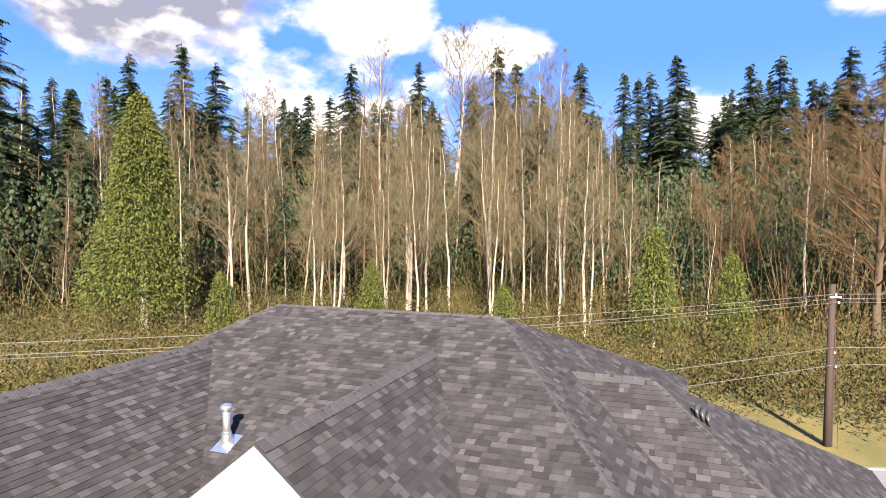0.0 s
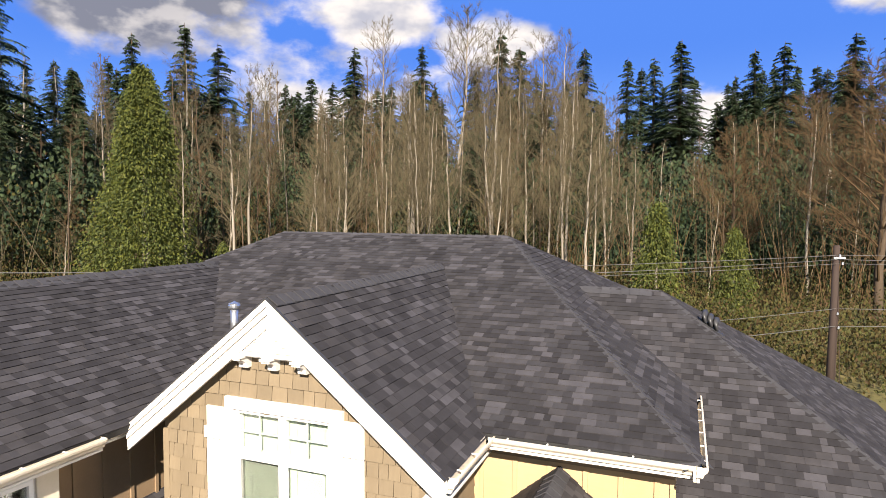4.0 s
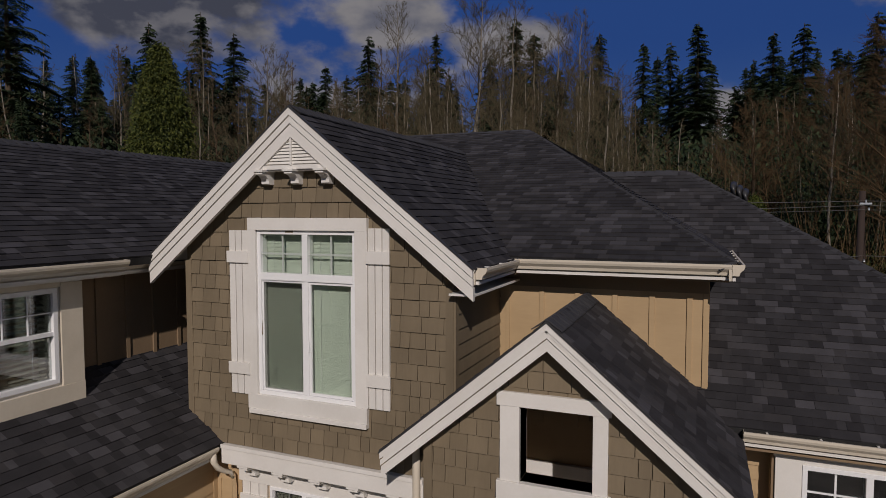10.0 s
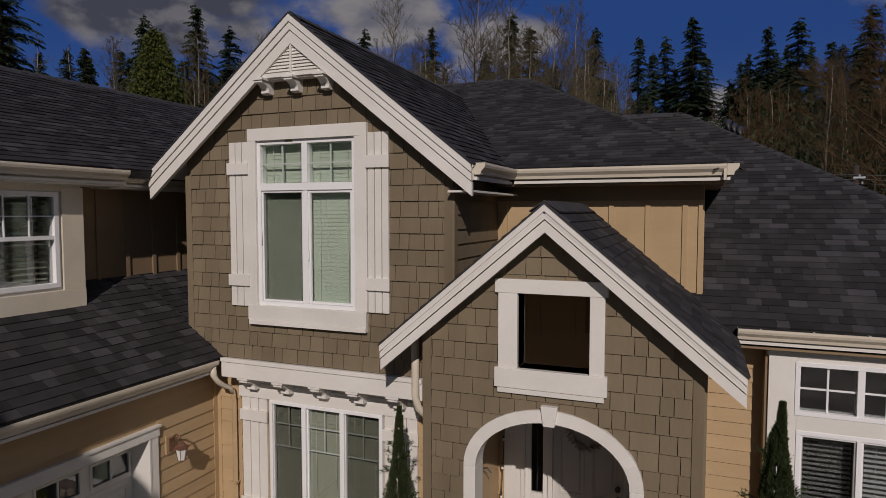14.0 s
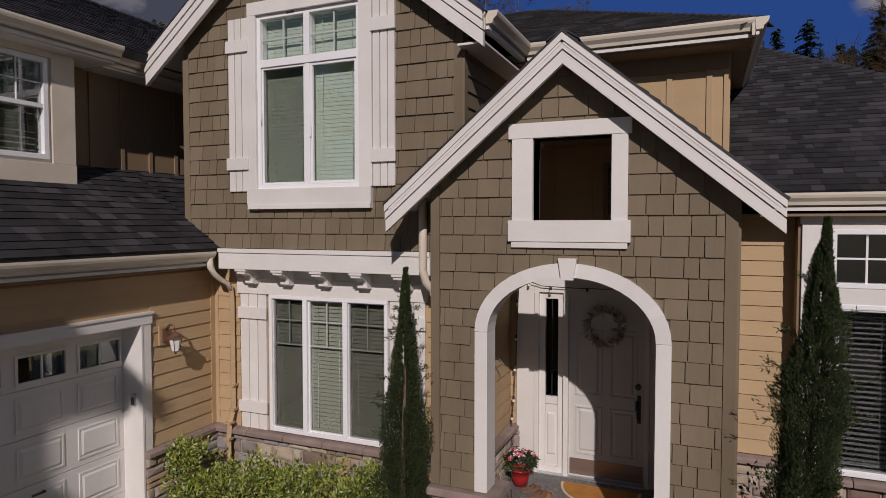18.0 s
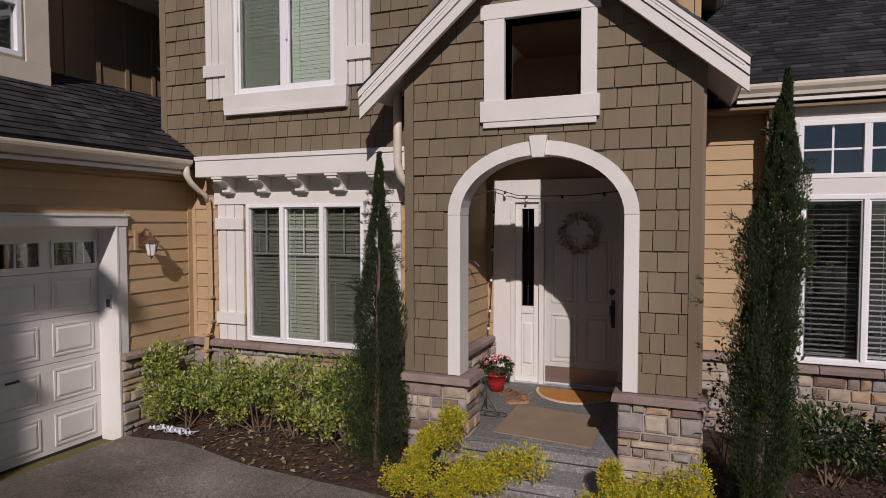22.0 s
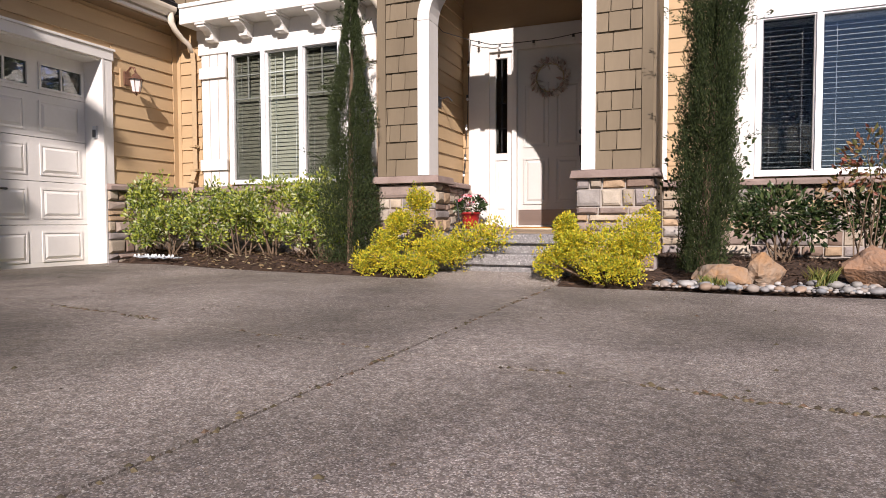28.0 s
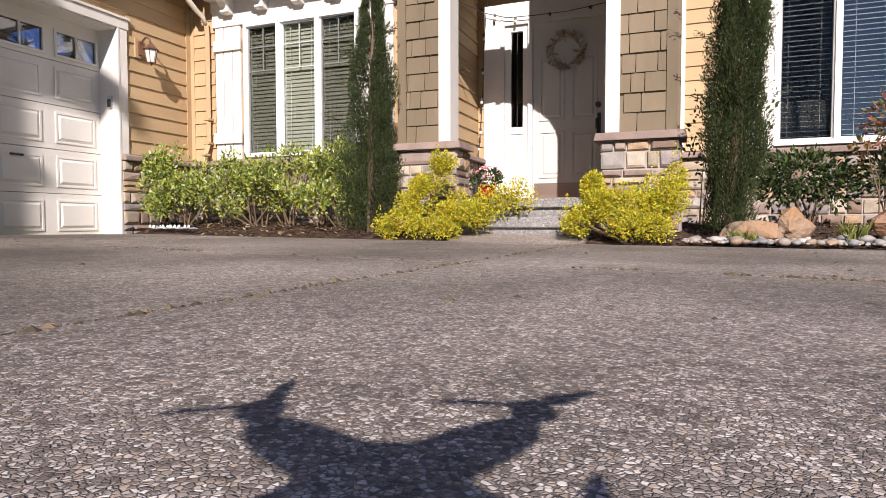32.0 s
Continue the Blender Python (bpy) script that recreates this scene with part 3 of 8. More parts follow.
# the joint's dark bed
s = Shape()
s.poly([(x, y, drive_z(x, y) - 0.016) for x, y in ((-5.69, -11.9), (5.9, -11.9), (5.9, 4.75), (-5.69, 4.75))])
part("joint_filler", s, M_MULCH, drive)

# planting beds
def bed(name, x0, x1, back, label, steps=40, rise=0.12):
    s = Shape()
    rows = 8
    for q in range(steps + 1):
        x = x0 + (x1 - x0) * q / steps
        e = edge_y(x) + 0.003
        for r in range(rows + 1):
            k = r / rows
            y = e + (back - e) * k
            z = drive_z(x, min(y, e)) - 0.02 + rise * min(1, k * 2.2) + 0.02 * noise.noise((x * 5, y * 5, 1)) * (k > 0) + 0.012 * noise.noise((x * 17, y * 17, 4)) * (k > 0)
            s.v.append((x, y, z))
    for q in range(steps):
        for r in range(rows):
            a = q * (rows + 1) + r
            s.f.append((a, a + rows + 1, a + rows + 2, a + 1))
    return structure(name, s, M_MULCH, label, "planting bed", smooth=True)


bed("planting_bed", -5.70, -1.95, 6.3, "dark bark mulch bed under the shrubs along the wall")
bed("planting_bed", -0.86, 6.0, 7.3, "dark bark mulch bed with rocks and shrubs beside the steps", 70, 0.16)

# walk, steps and porch floor
FLOOR = lambda y: 0.482 + 0.022 * (y - 5.55)       # the porch floor falls a little to the front
structure("walkway", Shape().loft([(-1.95, 4.96, -0.02), (-1.95, 4.985, 0.128), (-1.95, 5.30, 0.185), (-1.95, 5.30, -0.02)], [(-0.84, 4.84, -0.02), (-0.84, 4.86, 0.120), (-0.83, 5.30, 0.178), (-0.83, 5.30, -0.02)]), M_CONC, "short sloping concrete walk up to the porch steps", "walkway", bevel=0.012)
steps = thing("porch_steps", "two grey concrete steps before the arched porch", "steps", kind="structure", at=(-1.45, 5.4, 0))
part("tread", Shape().box(-2.09, -0.79, 5.255, 5.60, 0.235, 0.325), M_STEP, steps, bevel=0.012)
part("riser", Shape().box(-2.08, -0.80, 5.29, 5.62, 0.0, 0.237), M_STEP, steps)
part("tread", Shape().box(-2.09, -0.79, 5.535, 5.66, 0.405, 0.482), M_STEP, steps, bevel=0.010)
part("riser", Shape().box(-2.08, -0.80, 5.575, 5.655, 0.2, 0.408), M_STEP, steps)
structure("porch_floor", Shape().loft([(-2.62, 5.66, 0.2), (-0.3, 5.66, 0.2), (-0.3, 5.66, FLOOR(5.66)), (-2.62, 5.66, FLOOR(5.66))], [(-2.62, 7.56, 0.2), (-0.3, 7.56, 0.2), (-0.3, 7.56, FLOOR(7.56)), (-2.62, 7.56, FLOOR(7.56))]), M_STEP, "grey concrete porch floor", "floor")

# ---------------- walls ----------------
TOPZ = lambda x: 6.70 - 0.80 * abs(x + 4.28)
UW = (-4.86, -3.60, 3.725, 5.56)
bay_wall = wall("wall_bay", "x", 6.012, 0.14, -5.90, -2.52, 3.0, 5.2, M_SHAKE, "upper gable wall clad in brown painted shakes", [(UW[0], UW[1], UW[2], 5.2)])
gable = Shape()
for a, b in ((-5.90, UW[0]), (UW[1], -2.52)):
    gable.prism([(a, 6.012, 5.2), (b, 6.012, 5.2), (b, 6.012, TOPZ(b)), (a, 6.012, TOPZ(a))], (0, 0.14, 0))
gable.prism([(UW[0], 6.012, UW[3]), (UW[1], 6.012, UW[3]), (UW[1], 6.012, TOPZ(UW[1])), (-4.28, 6.012, 6.70), (UW[0], 6.012, TOPZ(UW[0]))], (0, 0.14, 0))
part("gable_wall", gable, M_SHAKE, bay_wall)
side = wall("wall_bay_side", "y", -2.522, 0.14, 6.03, 7.47, 3.0, 5.1, M_SHAKE, "side of the gable bay with brown lap boards")
structure("wall_bay_side_far", Shape().box(-5.90, -5.76, 6.16, 9.2, 3.0, 5.3), M_SHAKE, "far side of the brown gable bay", "wall")

LW = (-4.91, -3.415, 1.035, 2.565)
front_wall = wall("wall_front", "x", 6.25, 0.14, -5.72, -2.62, 0.0, 3.05, M_TAN, "front wall with tan lap siding over a stone base", [LW])
garage_wall = wall("wall_garage", "y", -5.735, 0.20, -2.0, 6.25, 0.0, 3.05, M_TAN, "garage wall with tan lap siding over a stone base", [(0.42, 5.19, 0.0, 2.32)])
RW = (0.66, 2.42, 1.03, 3.30)
PORCH_UP = (-1.42, -0.98, 3.42, 3.98)
main_wall = wall("wall_main", "x", 7.495, 0.16, -2.62, 0.40, 0.0, 3.45, M_TAN, "main front wall with tan lap siding over a stone base", [(-2.15, -0.995, 0.4, 2.58), (PORCH_UP[0], PORCH_UP[1], 3.42, 3.45)])
bay_window_wall = wall("wall_window_bay", "x", 7.285, 0.16, 0.40, 4.2, 0.0, 3.45, M_TAN, "shallow wall projection round the large window over a stone base", [RW])
# The shade on this side face is put in as brown.
structure("wall_window_bay_side", Shape().box(0.40, 0.50, 7.445, 7.655, 0.0, 3.45), M_BROWN, "narrow side of the window projection, its shade put in as brown", "wall")
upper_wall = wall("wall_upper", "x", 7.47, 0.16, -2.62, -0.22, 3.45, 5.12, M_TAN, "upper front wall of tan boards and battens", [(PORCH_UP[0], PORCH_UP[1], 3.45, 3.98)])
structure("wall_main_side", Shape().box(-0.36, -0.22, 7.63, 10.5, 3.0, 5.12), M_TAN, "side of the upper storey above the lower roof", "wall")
# Brown here darkens the boards for the shade of their own eave.
dark_wall = structure("wall_recess", Shape().box(-6.89, -6.75, 3.0, 9.0, 3.4, 5.25), M_BROWN, "board-and-batten wall beside the bay, its shade put in as brown", "wall")
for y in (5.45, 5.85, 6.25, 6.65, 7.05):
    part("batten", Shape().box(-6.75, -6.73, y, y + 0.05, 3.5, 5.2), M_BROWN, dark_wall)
structure("wall_back", Shape().box(-9.5, 6.0, 15.4, 15.6, 0.0, 3.5), M_TAN, "back wall of the house", "wall")
structure("wall_right", Shape().box(4.0, 4.2, 7.45, 15.4, 0.0, 3.4), M_TAN, "east wall of the house", "wall")

# the window bump on the west wing
LB = (3.93, 4.77, 3.99, 4.98)
bump = wall("wall_bump", "y", -6.44, 0.31, 2.2, 5.04, 3.62, 5.16, M_WHITE, "cream window projection above the garage roof, some shade in its trim colour", [LB])

# ---------------- roofs ----------------
RZ, RYM, EZ = 7.32, 12.05, 5.255
RA, RB, RC, RD = (0.0, 7.08, EZ), (-3.37, RYM, RZ), (-8.5, RYM, RZ), (-11.8, 7.08, EZ)
roof_main = roof("roof_main_front", [RD, RA, RB, RC], "main hipped roof slope with grey laminated asphalt shingles", 300, (-1.5, 7.5, 5.3), seed=2)
roof_main_r = roof("roof_main_right", [RA, (0.0, 17.0, EZ), RB], "east hip slope of the main roof, grey asphalt shingles", 150, (0, 7.5, 5.3), seed=3)
roof("roof_main_left", [(-11.8, 17.0, EZ), RD, RC], "west hip slope of the main roof, grey asphalt shingles", 0, seed=4)
roof("roof_main_back", [(0.0, 17.0, EZ), (-11.8, 17.0, EZ), RC, RB], "back slope of the main roof, grey asphalt shingles", 0, seed=5)
cap_row(roof_main_r, RA, RB)
cap_row(roof_main, RC, RB, 4)
cap_row(roof_main, (-9.44, 10.64, 6.734), RC, 5)

# lower right wing
AP = Vector((-0.565, 11.70, 6.45))
FR = Vector((3.82, 7.06, 3.64))
roof_right = roof("roof_right_front", [(-0.6, 7.06, 3.64), FR, AP, (-4.0, AP.y, AP.z)], "front slope of the lower east roof, grey asphalt shingles", 300, (0.8, 7, 3.7), seed=6)
roof_right_side = roof("roof_right_side", [FR, (FR.x, 16.5, 3.64), AP], "east hip slope of the lower roof, grey asphalt shingles", 120, (2, 9, 4.5), seed=7)
roof("roof_right_back", [(FR.x, 16.5, 3.64), (-4.0, 16.5, 3.64), (-4.0, AP.y, AP.z), AP], "back slope of the lower east roof, grey asphalt shingles", 0, seed=8)
cap_row(roof_right_side, FR, AP, 7)
cap_row(roof_right, (-2.0, AP.y, AP.z), AP, 8)

# west wing and garage
roof_left = roof("roof_left_wing", [(-6.22, -2.0, 5.245), (-6.22, 11.2, 5.245), (-9.1, 11.2, 6.74), (-9.1, -2.0, 6.74)], "west wing roof slope with grey laminated asphalt shingles", 300, (-6.5, 5.0, 5.4), seed=9)
roof("roof_left_wing_far", [(-11.98, 11.2, 5.245), (-11.98, -2.0, 5.245), (-9.1, -2.0, 6.74), (-9.1, 11.2, 6.74)], "far slope of the west wing roof", 0, seed=10)
cap_row(roof_left, (-9.1, 1.5, 6.74), (-9.1, 10.6, 6.74), 9)
GS = 0.67
roof_garage = roof("roof_garage", [(-5.40, -2.2, 3.075), (-5.40, 6.02, 3.075), (-6.95, 6.02, 3.075 + 1.55 * GS), (-6.95, -2.2, 3.075 + 1.55 * GS)], "garage roof slope with grey asphalt shingles, partly in shade", 300, (-5.8, 5.2, 3.3), seed=11)
roof("roof_garage_end", [(-5.91, 6.02, 3.075 + 0.51 * GS), (-5.91, 9.0, 3.075 + 0.51 * GS), (-6.95, 9.0, 3.075 + 1.55 * GS), (-6.95, 6.02, 3.075 + 1.55 * GS)], "end of the garage roof behind the bay", 0, seed=12)

# gable of the bay: two slopes behind a rake
def gable_roof(base, xp, zp, run_l, run_r, y0, y1, k, label, seed, near, limit=300):
    zl, zr = zp - k * run_l, zp - k * run_r
    a = roof(base, [(xp - run_l, y1, zl), (xp - run_l, y0, zl), (xp, y0, zp), (xp, y1, zp)], label + ", west slope", 60, near, 0.07, seed, M_WHITE)
    b = roof(base, [(xp + run_r, y0, zr), (xp + run_r, y1, zr), (xp, y1, zp), (xp, y0, zp)], label + ", east slope", limit, near, 0.07, seed + 1, M_WHITE)
    cap_row(b, (xp, y0 + 0.02, zp), (xp, y1, zp), seed, 0.13)
    return a, b


gable_roof("roof_gable", -4.28, 6.845, 2.02, 2.04, 5.83, 10.9, 0.80, "steep gable roof over the bay, grey asphalt shingles", 20, (-3, 6.5, 5.8))
gable_roof("roof_porch", -1.475, 4.845, 1.56, 1.57, 5.43, 7.47, 0.845, "steep porch gable roof, grey asphalt shingles", 30, (-1, 6, 4))


def rake(name, xp, zp, run, k, y, label, depth=0.222):
    """White rake boards of a gable in three steps, with mitred peak and plumb-cut ends."""
    r = thing(name, label, "rake board", kind="structure", at=(xp, y, zp))
    d1, d2 = depth * 0.27, depth * 0.54
    off = ((0.0, d1, 0.0), (d1 + 0.009, d2, 0.014), (d2 + 0.009, depth, 0.028))
    for s, nm in ((-1, "left"), (1, "right")):
        for t0, t1, back in off:
            sl = math.sqrt(1 + k * k)
            pts = [(xp, y + back, zp - t0 * sl), (xp + s * run, y + back, zp - k * run - t0 * sl), (xp + s * run, y + back, zp - k * run - t1 * sl), (xp, y + back, zp - t1 * sl)]
            part("rake_board", Shape().prism(pts, (0, 0.045, 0)), M_WHITE, r)
        sl = math.sqrt(1 + k * k)
        part("drip_edge", Shape().prism([(xp, y - 0.006, zp + 0.012), (xp + s * (run + 0.01), y - 0.006, zp - k * (run + 0.01) + 0.012), (xp + s * (run + 0.01), y - 0.006, zp - k * (run + 0.01) - 0.008), (xp, y - 0.006, zp - 0.008)], (0, 0.03, 0)), M_DARK, r)
    return r


rake("rake_bay", -4.28, 6.845, 2.02, 0.80, 5.80, "white painted stepped rake boards of the bay gable", 0.240)
rake("rake_porch", -1.475, 4.845, 1.56, 0.845, 5.42, "white painted stepped rake boards of the porch gable", 0.187)

# gutters
gutter("gutter_main", (-2.20, 7.11, 5.245), (-0.03, 7.11, 5.245), (0, -1, 0), "cream metal gutter along the upper eave", (False, True))
gutter("gutter_main_side", (-0.03, 7.01, 5.245), (-0.03, 10.0, 5.245), (1, 0, 0), "cream metal gutter round the corner of the upper eave", (True, False))
gutter("gutter_bay", (-2.25, 5.87, 5.235), (-2.25, 7.08, 5.24), (1, 0, 0), "cream metal gutter on the side eave of the bay", (True, False))
gutter("gutter_right", (0.10, 7.09, 3.63), (3.80, 7.09, 3.63), (0, -1, 0), "cream metal gutter along the lower east eave", (True, True))
gutter("gutter_left_wing", (-6.24, -2.0, 5.235), (-6.24, 5.42, 5.235), (1, 0, 0), "cream metal gutter along the west wing eave", (False, True))
gutter("gutter_recess", (-6.42, 5.42, 5.22), (-6.42, 7.1, 5.22), (1, 0, 0), "cream metal gutter set back behind the west wing gutter", (False, False))
gutter("gutter_garage", (-5.51, -2.2, 3.05), (-5.51, 5.93, 3.05), (1, 0, 0), "cream metal gutter along the garage eave", (False, True))

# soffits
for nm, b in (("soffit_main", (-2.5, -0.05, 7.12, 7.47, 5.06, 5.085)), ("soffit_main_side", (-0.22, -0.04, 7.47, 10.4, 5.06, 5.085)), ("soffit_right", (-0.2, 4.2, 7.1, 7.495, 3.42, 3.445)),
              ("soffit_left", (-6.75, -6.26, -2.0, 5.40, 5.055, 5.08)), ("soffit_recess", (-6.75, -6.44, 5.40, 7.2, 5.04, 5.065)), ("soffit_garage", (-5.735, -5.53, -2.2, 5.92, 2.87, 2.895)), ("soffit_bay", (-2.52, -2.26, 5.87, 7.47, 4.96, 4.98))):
    structure(nm, Shape().box(*b), M_BROWN if nm in ("soffit_garage", "soffit_main", "soffit_right", "soffit_main_side") else M_WHITE, "boards under the eave", "soffit")

# ---------------- cladding of the walls ----------------
def in_upper_window(x, z):
    return UW[0] - 0.05 < x - 5.90 < UW[1] + 0.05 and UW[2] - 0.05 < z + 3.05 < UW[3] + 0.05


SHAKE_W = (0.11, 0.14, 0.17, 0.20, 0.24)
X, Y, Z = Vector((1, 0, 0)), Vector((0, 1, 0)), Vector((0, 0, 1))
courses(bay_wall, Vector((-5.90, 6.012, 3.05)), X, Z, -Y, [(0.08, 0.04), (3.30, 0.04), (3.30, TOPZ(-2.60) - 3.07), (1.62, 3.63), (0.08, TOPZ(-5.82) - 3.07)], 0.163, SHAKE_W, 0.022, M_SHAKE, "shake", 300, (-4.2, 6, 4.5), 0.0038, in_upper_window, 0.004, 0.0, 41)
part("corner_board", Shape().box(-5.905, -5.82, 5.985, 6.012, 3.35, 5.2), M_SHAKE, bay_wall)
part("corner_board", Shape().box(-2.60, -2.518, 5.985, 6.012, 3.08, 5.02), M_SHAKE, bay_wall)
lap_siding(side, "y", -2.522, 6.05, 7.47, 3.1, 5.0, M_SHAKE, 0.15)
part("corner_board", Shape().box(-2.522, -2.495, 5.99, 6.08, 3.08, 5.0), M_SHAKE, side)
# tan boards and battens above the porch roof
for x in (-2.44, -2.03, -1.62, -1.21, -0.82, -0.44, -0.28):
    part("batten", Shape().box(x, x + 0.055, 7.45, 7.473, 3.3, 5.06), M_TAN, upper_wall, bevel=0.003)
# Frieze coloured brown to stand in for the eave's shade on it.
part("frieze_board", Shape().box(-2.5, -0.23, 7.443, 7.473, 4.90, 5.06), M_BROWN, upper_wall)
# lap boards
lap_siding(front_wall, "x", 6.25, -5.72, -2.69, 1.02, 2.74, skip=[(-5.35, -2.98, 0.9, 2.74)])
part("corner_board", Shape().box(-5.735, -5.66, 6.225, 6.25, 1.02, 2.8), M_TAN, front_wall)
lap_siding(garage_wall, "y", -5.735, -1.9, 6.22, 1.02, 2.84, skip=[(0.2, 5.31, 0.0, 2.45)])
part("corner_board", Shape().box(-5.735, -5.71, 6.16, 6.24, 1.02, 2.84), M_TAN, garage_wall)
lap_siding(main_wall, "x", 7.495, -0.20, 0.40, 1.04, 3.4)
lap_siding(bay_window_wall, "x", 7.285, 2.64, 4.1, 1.04, 3.4)
lap_siding(main_wall, "x", 7.495, -2.5, -2.37, 1.04, 3.0)
# Brown slab over the projection's side carries the shade in its colour.
part("corner_board", Shape().box(0.375, 0.40, 7.25, 7.47, 1.03, 3.4), M_BROWN, bay_window_wall)
part("corner_board", Shape().box(-0.215, -0.16, 7.465, 7.495, 1.03, 3.3), M_WHITE, main_wall)

# stone base courses
mortar = structure("stone_base_front", Shape().box(-5.72, -2.66, 6.215, 6.25, 0.0, 0.95), M_MORTAR, "ledge-stone base of mixed tan and grey stones under the front window", "stone wall")
stone_face(mortar, (-5.69, 6.215, 0.06), (1, 0, 0), (0, -1, 0), 3.0, 0.885, 51)
stone_cap(mortar, (-5.71, 6.22, 0.95), (-2.66, 6.22, 0.95), (0, -1, 0))
mortar = structure("stone_base_garage", Shape().box(-5.735, -5.70, 5.20, 6.24, 0.0, 0.945), M_MORTAR, "ledge-stone base beside the garage door", "stone wall")
stone_face(mortar, (-5.70, 5.20, 0.10), (0, 1, 0), (1, 0, 0), 1.03, 0.84, 52)
stone_cap(mortar, (-5.695, 5.195, 0.945), (-5.695, 6.22, 0.945), (1, 0, 0), 0.06)
mortar = structure("stone_base_right", Shape().box(0.38, 4.2, 7.25, 7.285, 0.0, 0.945), M_MORTAR, "ledge-stone base under the large window", "stone wall")
stone_face(mortar, (0.36, 7.25, 0.1), (1, 0, 0), (0, -1, 0), 2.7, 0.845, 53)
stone_cap(mortar, (0.34, 7.25, 0.945), (3.9, 7.25, 0.945), (0, -1, 0))
mortar = structure("stone_base_corner", Shape().box(-0.20, 0.40, 7.46, 7.495, 0.0, 0.96), M_MORTAR, "ledge-stone base between porch and window projection", "stone wall")
stone_face(mortar, (-0.2, 7.46, 0.1), (1, 0, 0), (0, -1, 0), 0.56, 0.86, 54)
stone_cap(mortar, (-0.2, 7.46, 0.96), (0.36, 7.46, 0.96), (0, -1, 0))


# ---------------- windows ----------------
M_GRID = material("window_grid", (0.42, 0.46, 0.42), (0.48, 0.52, 0.48), 0.4, 3, 30, 0.0)


def frame_bars(parent, name, x0, x1, z0, z1, wd, y0, y1, mat, axis="x", bevel=0.004):
    """Four bars round an opening."""
    for a0, a1, c0, c1 in ((x0, x1, z1 - wd, z1), (x0, x1, z0, z0 + wd), (x0, x0 + wd, z0 + wd, z1 - wd), (x1 - wd, x1, z0 + wd, z1 - wd)):
        b = (a0, a1, y0, y1, c0, c1) if axis == "x" else (y0, y1, a0, a1, c0, c1)
        part(name, Shape().box(*b), mat, parent, bevel=bevel)


def pane(parent, x0, x1, z0, z1, y, mat, axis="x"):
    b = (x0, x1, y, y + 0.005, z0, z1) if axis == "x" else (y - 0.005, y, x0, x1, z0, z1)
    ob = part("pane", Shape().box(*b), mat, parent)
    ob.visible_shadow = False
    return ob


def muntins(parent, x0, x1, z0, z1, cols, rows, y, axis="x", wd=0.018, mat=None):
    mat = mat or M_VINYL
    for i in range(1, cols):
        c = x0 + (x1 - x0) * i / cols
        b = (c - wd / 2, c + wd / 2, y, y + 0.012, z0, z1)
        part("muntin", Shape().box(*(b if axis == "x" else (y - 0.012, y, b[0], b[1], z0, z1))), mat, parent)
    for i in range(1, rows):
        c = z0 + (z1 - z0) * i / rows
        b = (x0, x1, y + 0.001, y + 0.011, c - wd / 2, c + wd / 2)
        part("muntin", Shape().box(*(b if axis == "x" else (y - 0.011, y - 0.001, x0, x1, c - wd / 2, c + wd / 2))), mat, parent)


def blind(x0, x1, z0, z1, y, label, mat, pitch=0.046, tilt=62, axis="x", group="window blinds"):
    """A hanging blind: head rail, slats one by one, bottom rail and cords."""
    c = ((x0 + x1) / 2, y, z1) if axis == "x" else (y, (x0 + x1) / 2, z1)
    b = thing("window_blind", label, "blind", group, at=c)
    put = lambda a0, a1, y0, y1, c0, c1: Shape().box(a0, a1, y0, y1, c0, c1) if axis == "x" else Shape().box(2 * y - y1, 2 * y - y0, a0, a1, c0, c1)
    part("head_rail", put(x0, x1, y - 0.02, y + 0.03, z1 - 0.04, z1), mat, b)
    part("bottom_rail", put(x0, x1, y - 0.015, y + 0.02, z0, z0 + 0.025), mat, b)
    t = radians(tilt)
    z = z0 + 0.05
    dy, dz = 0.025 * math.cos(t), 0.025 * math.sin(t)
    me = None
    while z < z1 - 0.05:
        if me is None:
            if axis == "x":
                ring = lambda x: [(x, y - dy, -dz), (x, y + dy, dz), (x, y + dy, dz + 0.003), (x, y - dy, -dz + 0.003)]
            else:
                ring = lambda x: [(y + dy, x, -dz), (y - dy, x, dz), (y - dy, x, dz + 0.003), (y + dy, x, -dz + 0.003)]
            me = Shape().loft(ring(x0 + 0.004), ring(x1 - 0.004)).mesh("slat", mat)
        ob = new("slat", me)
        ob.parent = b
        ob.matrix_parent_inverse = Matrix.Translation(b.location).inverted()
        ob.location = (0, 0, z)
        z += pitch
    for q in (0.2, 0.8):
        a = x0 + (x1 - x0) * q
        part("cord", put(a - 0.002, a + 0.002, y - 0.03, y - 0.027, z0 + 0.02, z1 - 0.03), M_VINYL, b)
    return b


def shutter(x0, x1, z0, z1, y, label, group, boards=3):
    """A board shutter: upright boards with gaps and two battens across."""
    s = thing("shutter", label, "shutter", group, at=((x0 + x1) / 2, y, z0))
    w = (x1 - x0) / boards
    for i in range(boards):
        part("board", Shape().box(x0 + i * w + 0.005, x0 + (i + 1) * w - 0.005, y - 0.03, y, z0, z1), M_WHITE, s, bevel=0.003)
    h = z1 - z0
    for k in (0.16, 0.84):
        part("batten", Shape().box(x0 - 0.012, x1 + 0.012, y - 0.058, y - 0.031, z0 + h * k - 0.065, z0 + h * k + 0.065), M_WHITE, s, bevel=0.004)
    return s


def screen(parent, *b):
    ob = part("insect_screen", Shape().box(*b), M_SCREEN, parent, "grey insect screen")
    ob.visible_shadow = False


